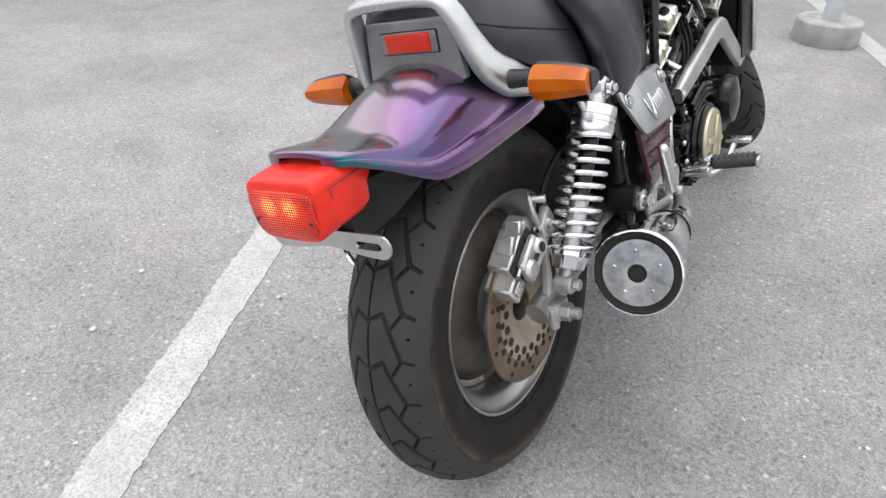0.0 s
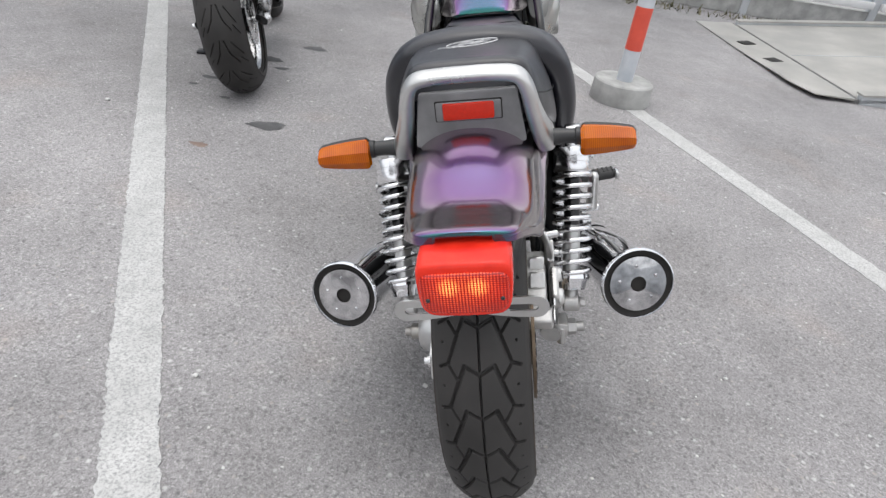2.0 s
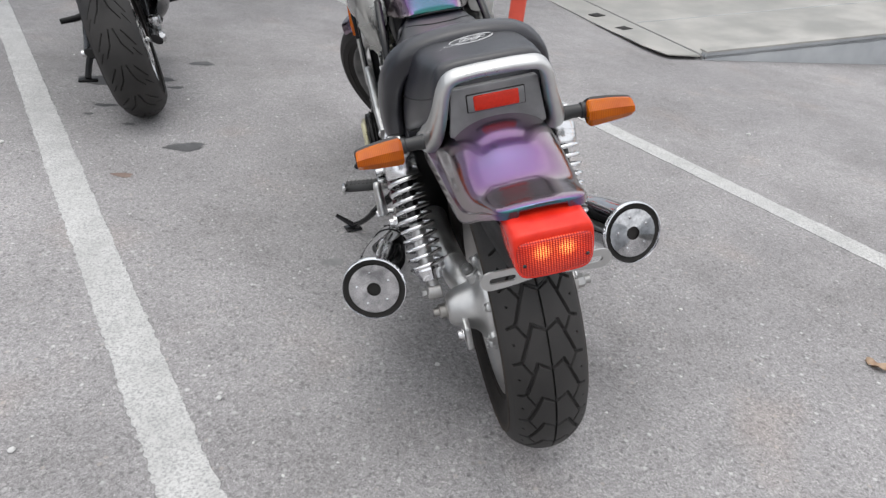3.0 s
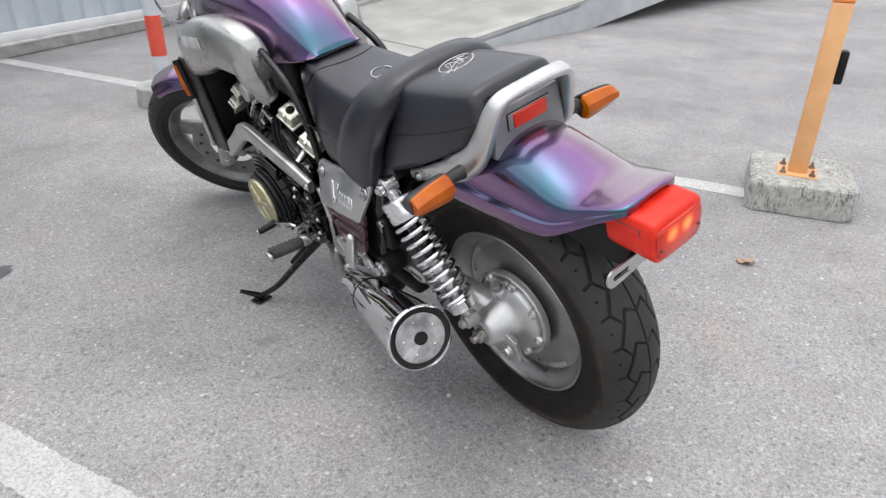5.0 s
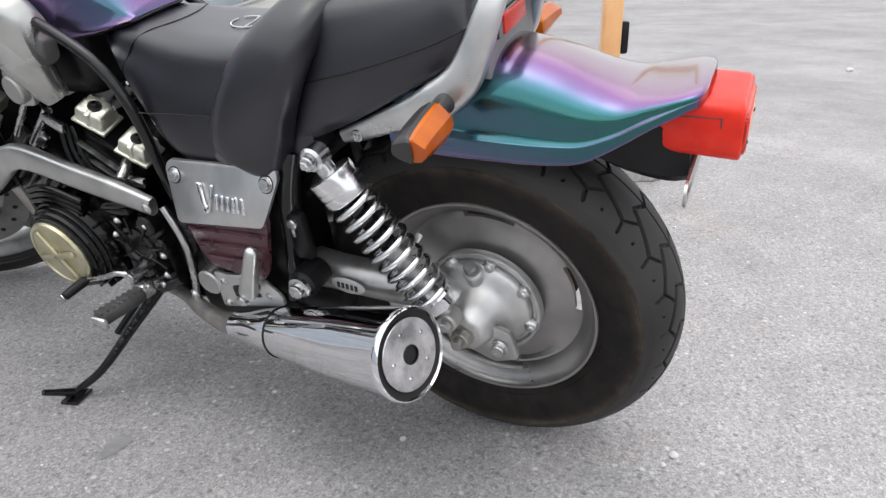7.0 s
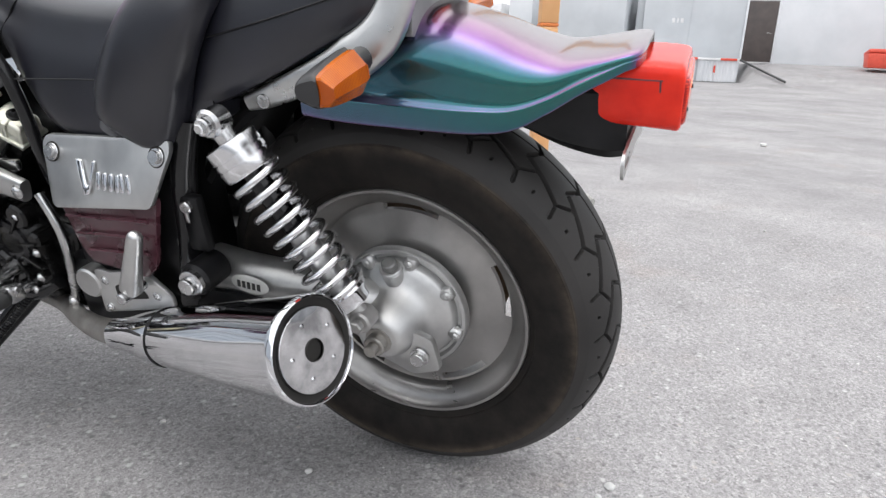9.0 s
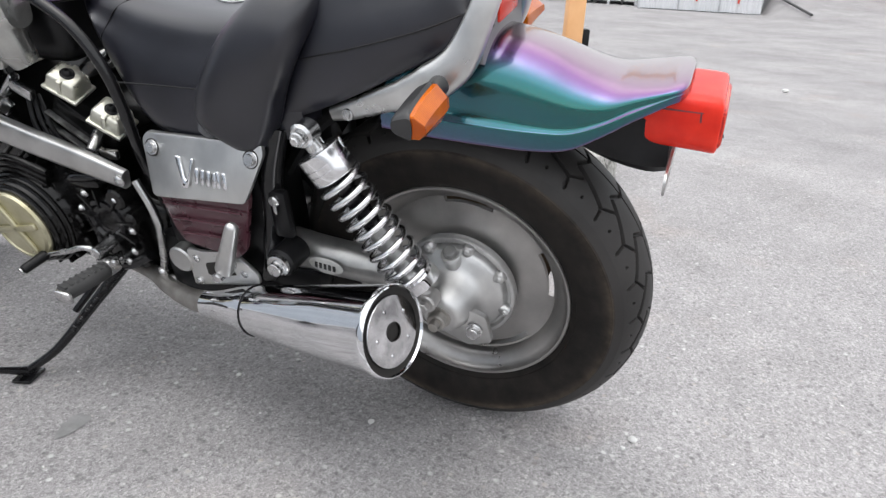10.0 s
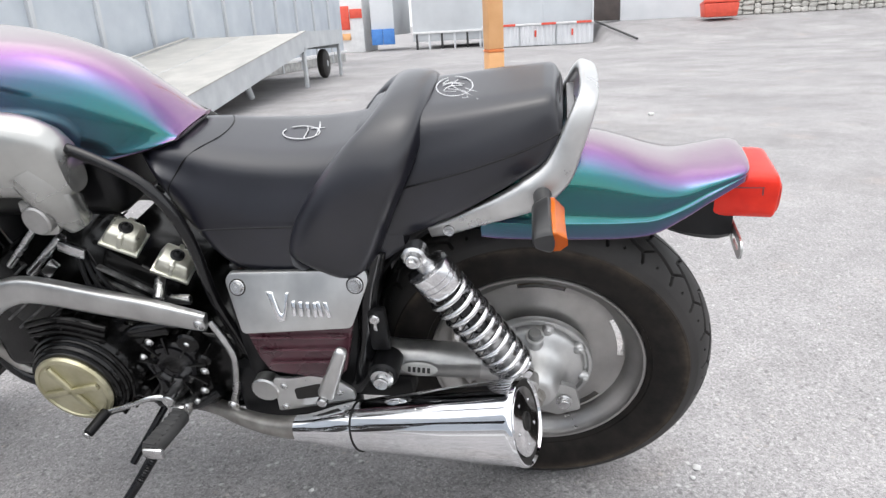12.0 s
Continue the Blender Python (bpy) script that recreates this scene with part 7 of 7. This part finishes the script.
front = part("front_wheel", steer(about_x(lathe([(0.020, -0.07), (0.034, -0.068), (0.036, -0.03), (0.042, 0), (0.036, 0.03), (0.034, 0.068), (0.020, 0.07)], 32, True), FY, FZ)), RIM_PAINT, bike, "silver cast front hub")
FRONT_TREAD = [((0.006, 0.0), (0.030, 0.045), 0.003), ((0.030, 0.045), (0.052, 0.055), 0.003), ((0.018, 0.050), (0.046, 0.098), 0.0028)]
tyre_part("tyre", tyre_shape(0.325, 0.064, 0.0560, 0.241, 0.040, 18, FRONT_TREAD, 36, 56), (0, FY, FZ), front, "black grooved front tyre", STEER)
part("rim", steer(about_x(lathe([(0.2425, -0.040), (0.241, -0.0425), (0.236, -0.041), (0.231, -0.034), (0.220, -0.024), (0.212, -0.012), (0.211, 0.0), (0.212, 0.012), (0.220, 0.024), (0.231, 0.034), (0.236, 0.041), (0.241, 0.0425), (0.2425, 0.040), (0.232, 0.02), (0.226, 0), (0.232, -0.02)], 96, True), FY, FZ)), ARM_GREY, front, "satin silver front rim")
for k in range(5):
    m = Matrix.Translation((0, FY, FZ)) @ pose(0, 0, 0, 72 * k + 12, 0, 0)
    part("spoke", steer(moved(cat(block((0.026, 0.042, 0.19), (0, 0.012, 0.125), 0.007, (6, 0, 0), (0.9, 1.35)), block((0.026, 0.030, 0.17), (0, -0.03, 0.12), 0.006, (-12, 0, 0))), m)), ARM_GREY, front)
for s in (-1, 1):
    d = lathe([(0.085, 0.056), (0.149, 0.056), (0.1495, 0.0575), (0.149, 0.061), (0.085, 0.061)], 64, True)
    d = about_x(d, FY, FZ)
    part("brake_disc", steer(d if s > 0 else mirrored(d)), ARM_GREY, front, "dull grey front brake disc")
    for k in range(14):
        a = 2 * math.pi * k / 14
        y, z = FY + 0.118 * math.cos(a), FZ + 0.118 * math.sin(a)
        part("vent_hole", steer(rod((s * 0.0605, y, z), (s * 0.0622, y, z), 0.007, n=10, edge=0.0003)), CARBON, front)
    up = Vector((0, -math.sin(RAKE), math.cos(RAKE)))
    a = Vector((s * 0.105, FY + 0.012, FZ))
    leg = part("fork_leg", steer(cat(rod(a - up * 0.03, a + up * 0.30, 0.0265, 0.0255, 24, 0.006), rod(a + up * 0.28, a + up * 0.36, 0.029, n=24))), ALUMINIUM, bike, "satin aluminium fork slider")
    part("stanchion", steer(rod(a + up * 0.34, a + up * 0.78, 0.0205, n=20)), CHROME, leg, "chrome stanchion")
    part("boot", steer(rod(a + up * 0.36, a + up * 0.56, 0.026, 0.025, 24, 0.006)), BLACK, leg, "black fork cover")
    part("caliper", steer(cat(block((0.052, 0.060, 0.11), (s * 0.082, FY - 0.115, FZ + 0.055), 0.012, (35, 0, 0), None, 3), block((0.03, 0.05, 0.07), (s * 0.10, FY - 0.06, FZ + 0.03), 0.008, (20, 0, 0)))), CAST, leg, "cast front brake caliper")
part("axle", steer(rod((-0.135, FY, FZ), (0.135, FY, FZ), 0.012, n=16)), STEEL, front)
rows = []
for k in range(9):
    a = radians(70 + 65 * k / 8)
    w = 0.066 - 0.010 * abs(k - 4) / 4
    for_r = 0.340
    c = lambda r: (FY + r * math.cos(a), FZ + r * math.sin(a))
    ring = [(0.25 * w, *c(for_r + 0.012)), (0.7 * w, *c(for_r + 0.006)), (w, *c(for_r - 0.018)), (w + 0.002, *c(for_r - 0.032)), (w - 0.003, *c(for_r - 0.032)), (w - 0.005, *c(for_r - 0.020)), (0.65 * w, *c(for_r + 0.001)), (0.25 * w, *c(for_r + 0.007))]
    rows.append(ring + [(-x, y, z) for x, y, z in reversed(ring)])
part("front_fender", steer(skin(rows, 4, 4)), FLIP, bike, "glossy flip-paint front fender", 50)
part("yoke", steer(cat(block((0.26, 0.075, 0.032), (0, 1.245, 0.80), 0.010, (29, 0, 0)), block((0.25, 0.07, 0.028), (0, 1.165, 0.955), 0.010, (29, 0, 0)))), BLACK_PAINT, bike, "black fork yokes")
lamp = part("headlight", steer(moved(lathe([(0, -0.12), (0.05, -0.115), (0.085, -0.08), (0.098, -0.03), (0.100, 0.0), (0.095, 0.012), (0, 0.02)], 40), pose(0, 1.36, 0.93, -90, 0, 0))), CHROME, bike, "chrome headlight shell")
bars = part("handlebar", steer(hose([(-0.37, 1.06, 1.13), (-0.27, 1.12, 1.15), (-0.16, 1.17, 1.12), (-0.06, 1.18, 1.04), (0.06, 1.18, 1.04), (0.16, 1.17, 1.12), (0.27, 1.12, 1.15), (0.37, 1.06, 1.13)], 0.0115, 14, 6)), CHROME, bike, "chrome handlebar")
for s in (-1, 1):
    part("grip", steer(rod((s * 0.262, 1.125, 1.1505), (s * 0.378, 1.055, 1.128), 0.0175, n=18, edge=0.004)), PEG_RUBBER, bars, "black rubber grip")
part("instrument", steer(moved(lathe([(0, -0.05), (0.05, -0.045), (0.062, -0.01), (0.064, 0.012), (0.058, 0.02), (0, 0.02)], 36), pose(0.0, 1.19, 1.06, 40, 0, 0))), BLACK, bike, "round black instrument housing")

# ---- the second motorcycle, parked ahead ----
OTHER = Matrix.Translation((-1.15, 1.955, 0)) @ pose(0, 0, 0, 0, -13, 12)
bike2 = thing("sport_motorcycle", OTHER, "black sport motorcycle with a wide rear tyre parked on the bay", "motorcycle")
wheel2 = part("rear_wheel", about_x(lathe([(0.02, -0.09), (0.05, -0.085), (0.055, 0.085), (0.02, 0.09)], 28, True), 0, 0.312), BLACK_PAINT, bike2, "black hub")
SPORT_TREAD = [((0.008, 0.0), (0.022, 0.060), 0.0022), ((0.022, 0.060), (0.050, 0.105), 0.0022), ((0.036, 0.010), (0.078, 0.075), 0.0020), ((0.060, 0.085), (0.088, 0.125), 0.0018)]
tyre_part("tyre", tyre_shape(0.316, 0.100, 0.094, 0.218, 0.070, 14, SPORT_TREAD, 64, 80), (0, 0, 0.312), wheel2, "wide black sport tyre")
part("rim", about_x(lathe([(0.2195, -0.072), (0.217, -0.075), (0.211, -0.072), (0.196, -0.050), (0.192, 0), (0.196, 0.050), (0.211, 0.072), (0.217, 0.075), (0.2195, 0.072), (0.207, 0.05), (0.203, 0), (0.207, -0.05)], 72, True), 0, 0.312), STEEL, wheel2, "bright machined rim")
for k in range(5):
    part("spoke", moved(block((0.03, 0.035, 0.16), (0, 0, 0.115), 0.008), Matrix.Translation((0, 0, 0.312)) @ pose(0, 0, 0, 72 * k, 0, 0)), BLACK_PAINT, wheel2)
part("brake_disc", about_x(lathe([(0.06, 0.085), (0.11, 0.085), (0.11, 0.090), (0.06, 0.090)], 48, True), 0, 0.312), STEEL, wheel2)
part("swingarm", cat(hose([(-0.135, -0.03, 0.312), (-0.135, 0.15, 0.33), (-0.13, 0.50, 0.40)], [0.03, 0.034, 0.04], 14, 5, 0.6), hose([(0.135, -0.03, 0.312), (0.135, 0.15, 0.33), (0.13, 0.50, 0.40)], [0.03, 0.034, 0.04], 14, 5, 0.6), rod((-0.13, 0.48, 0.40), (0.13, 0.48, 0.40), 0.04)), BLACK_PAINT, bike2, "black swing arm")
chain = part("chain", cat(*[block((0.012, 0.012, 0.008), (-0.112, 0.02 + 0.016 * k, 0.235 + 0.0035 * k), 0.002) for k in range(28)]), CAST, bike2, "grey drive chain")
part("sprocket", about_x(lathe([(0.03, -0.115), (0.085, -0.115), (0.085, -0.108), (0.03, -0.108)], 44, True), 0, 0.312), CAST, bike2)
part("axle", cat(rod((-0.175, 0, 0.312), (0.175, 0, 0.312), 0.014), rod((0.15, 0, 0.312), (0.17, 0, 0.312), 0.024, n=6), block((0.05, 0.06, 0.06), (0.15, 0.07, 0.36), 0.012)), STEEL, bike2)
for s in (-1, 1):
    part("foot_peg", hose([(s * 0.13, 0.46, 0.40), (s * 0.18, 0.44, 0.37), (s * 0.27, 0.42, 0.37)], [0.020, 0.016, 0.013], 12, 4), BLACK, bike2)
    part("heel_plate", sheet(rounded([(0.36, 0.40), (0.52, 0.36), (0.56, 0.46), (0.42, 0.50)], 0.02), 0.010, side_plane(-0.15, s > 0), 0.002), BLACK, bike2)
to_other = OTHER.inverted()
stand_foot = to_other @ Vector((-1.52, 2.36, 0.014))
stand2 = part("side_stand", hose([(-0.13, 0.60, 0.30), tuple(Vector((-0.13, 0.60, 0.30)).lerp(stand_foot, 0.6) + Vector((-0.01, 0, 0))), tuple(stand_foot)], [0.018, 0.016, 0.015], 12, 5), BLACK, bike2, "black side stand")
part("shoe", moved(block((0.09, 0.05, 0.012), (0, 0, 0), 0.004), to_other @ pose(-1.52, 2.36, 0.007, 0, 0, 15)), BLACK, stand2)
part("return_spring", coil((-0.165, 0.57, 0.30), tuple(Vector((-0.15, 0.58, 0.30)).lerp(stand_foot, 0.55)), 0.010, 0.003, 18, 6, 12), STEEL, stand2, "steel return spring")
part("engine", cat(block((0.34, 0.42, 0.36), (0, 0.78, 0.40), 0.04, (0, 0, 0), (0.85, 0.9), 3), rod((-0.2, 0.72, 0.36), (0.2, 0.72, 0.36), 0.10, n=32, edge=0.01)), ENGINE_BLACK, bike2, "black engine")
part("exhaust", cat(hose([(0.19, 0.02, 0.55), (0.20, 0.30, 0.44), (0.16, 0.55, 0.30), (0.05, 0.85, 0.20)], [0.055, 0.05, 0.032, 0.028], 20, 6)), BLACK_PAINT, bike2, "dark exhaust")
part("tail", skin([[(w * c, y, z + h * q) for c, q in ((0.5, 1), (1, 0.3), (0.8, -0.8), (-0.8, -0.8), (-1, 0.3), (-0.5, 1))] for y, w, z, h in ((-0.28, 0.05, 0.93, 0.03), (-0.10, 0.10, 0.88, 0.05), (0.15, 0.13, 0.83, 0.06), (0.45, 0.15, 0.80, 0.07))], 4, 5), BLACK_PAINT, bike2, "black tail fairing")
part("tank", skin([[(w * c, y, z + h * q) for c, q in ((0.5, 1), (1, 0.2), (0.8, -0.9), (-0.8, -0.9), (-1, 0.2), (-0.5, 1))] for y, w, z, h in ((0.45, 0.12, 0.82, 0.06), (0.65, 0.17, 0.87, 0.12), (0.90, 0.18, 0.88, 0.12), (1.05, 0.14, 0.86, 0.08))], 4, 5), BLACK_PAINT, bike2, "black tank")
part("shock", cat(rod((0, 0.42, 0.42), (0, 0.38, 0.72), 0.03), coil((0, 0.418, 0.45), (0, 0.382, 0.68), 0.04, 0.006, 6)), BLACK, bike2)
part("undertail", hose([(0, -0.05, 0.82), (0, -0.22, 0.70), (0, -0.27, 0.60)], [0.05, 0.04, 0.03], 12, 5), BLACK, bike2)
fw2 = part("front_wheel", about_x(lathe([(0.02, -0.06), (0.04, -0.06), (0.04, 0.06), (0.02, 0.06)], 28, True), 1.40, 0.300), BLACK_PAINT, bike2)
tyre_part("tyre", tyre_shape(0.300, 0.066, 0.060, 0.218, 0.045, 9, SPORT_TREAD, 40, 40), (0, 1.40, 0.300), fw2, "black front tyre")
part("rim", about_x(lathe([(0.2195, -0.046), (0.212, -0.046), (0.198, -0.03), (0.195, 0), (0.198, 0.03), (0.212, 0.046), (0.2195, 0.046), (0.206, 0)], 64, True), 1.40, 0.300), BLACK_PAINT, fw2)
for k in range(5):
    part("spoke", moved(block((0.025, 0.03, 0.18), (0, 0, 0.115), 0.007), Matrix.Translation((0, 1.40, 0.300)) @ pose(0, 0, 0, 72 * k, 0, 0)), BLACK_PAINT, fw2)
part("fork", cat(*[rod((s * 0.10, 1.40, 0.30), (s * 0.10, 1.14, 0.95), 0.026) for s in (-1, 1)]), BLACK_PAINT, bike2)
part("handlebar", cat(*[hose([(s * 0.05, 1.12, 0.98), (s * 0.22, 1.08, 0.96), (s * 0.34, 1.00, 0.94)], 0.012, 12, 4) for s in (-1, 1)]), BLACK, bike2)
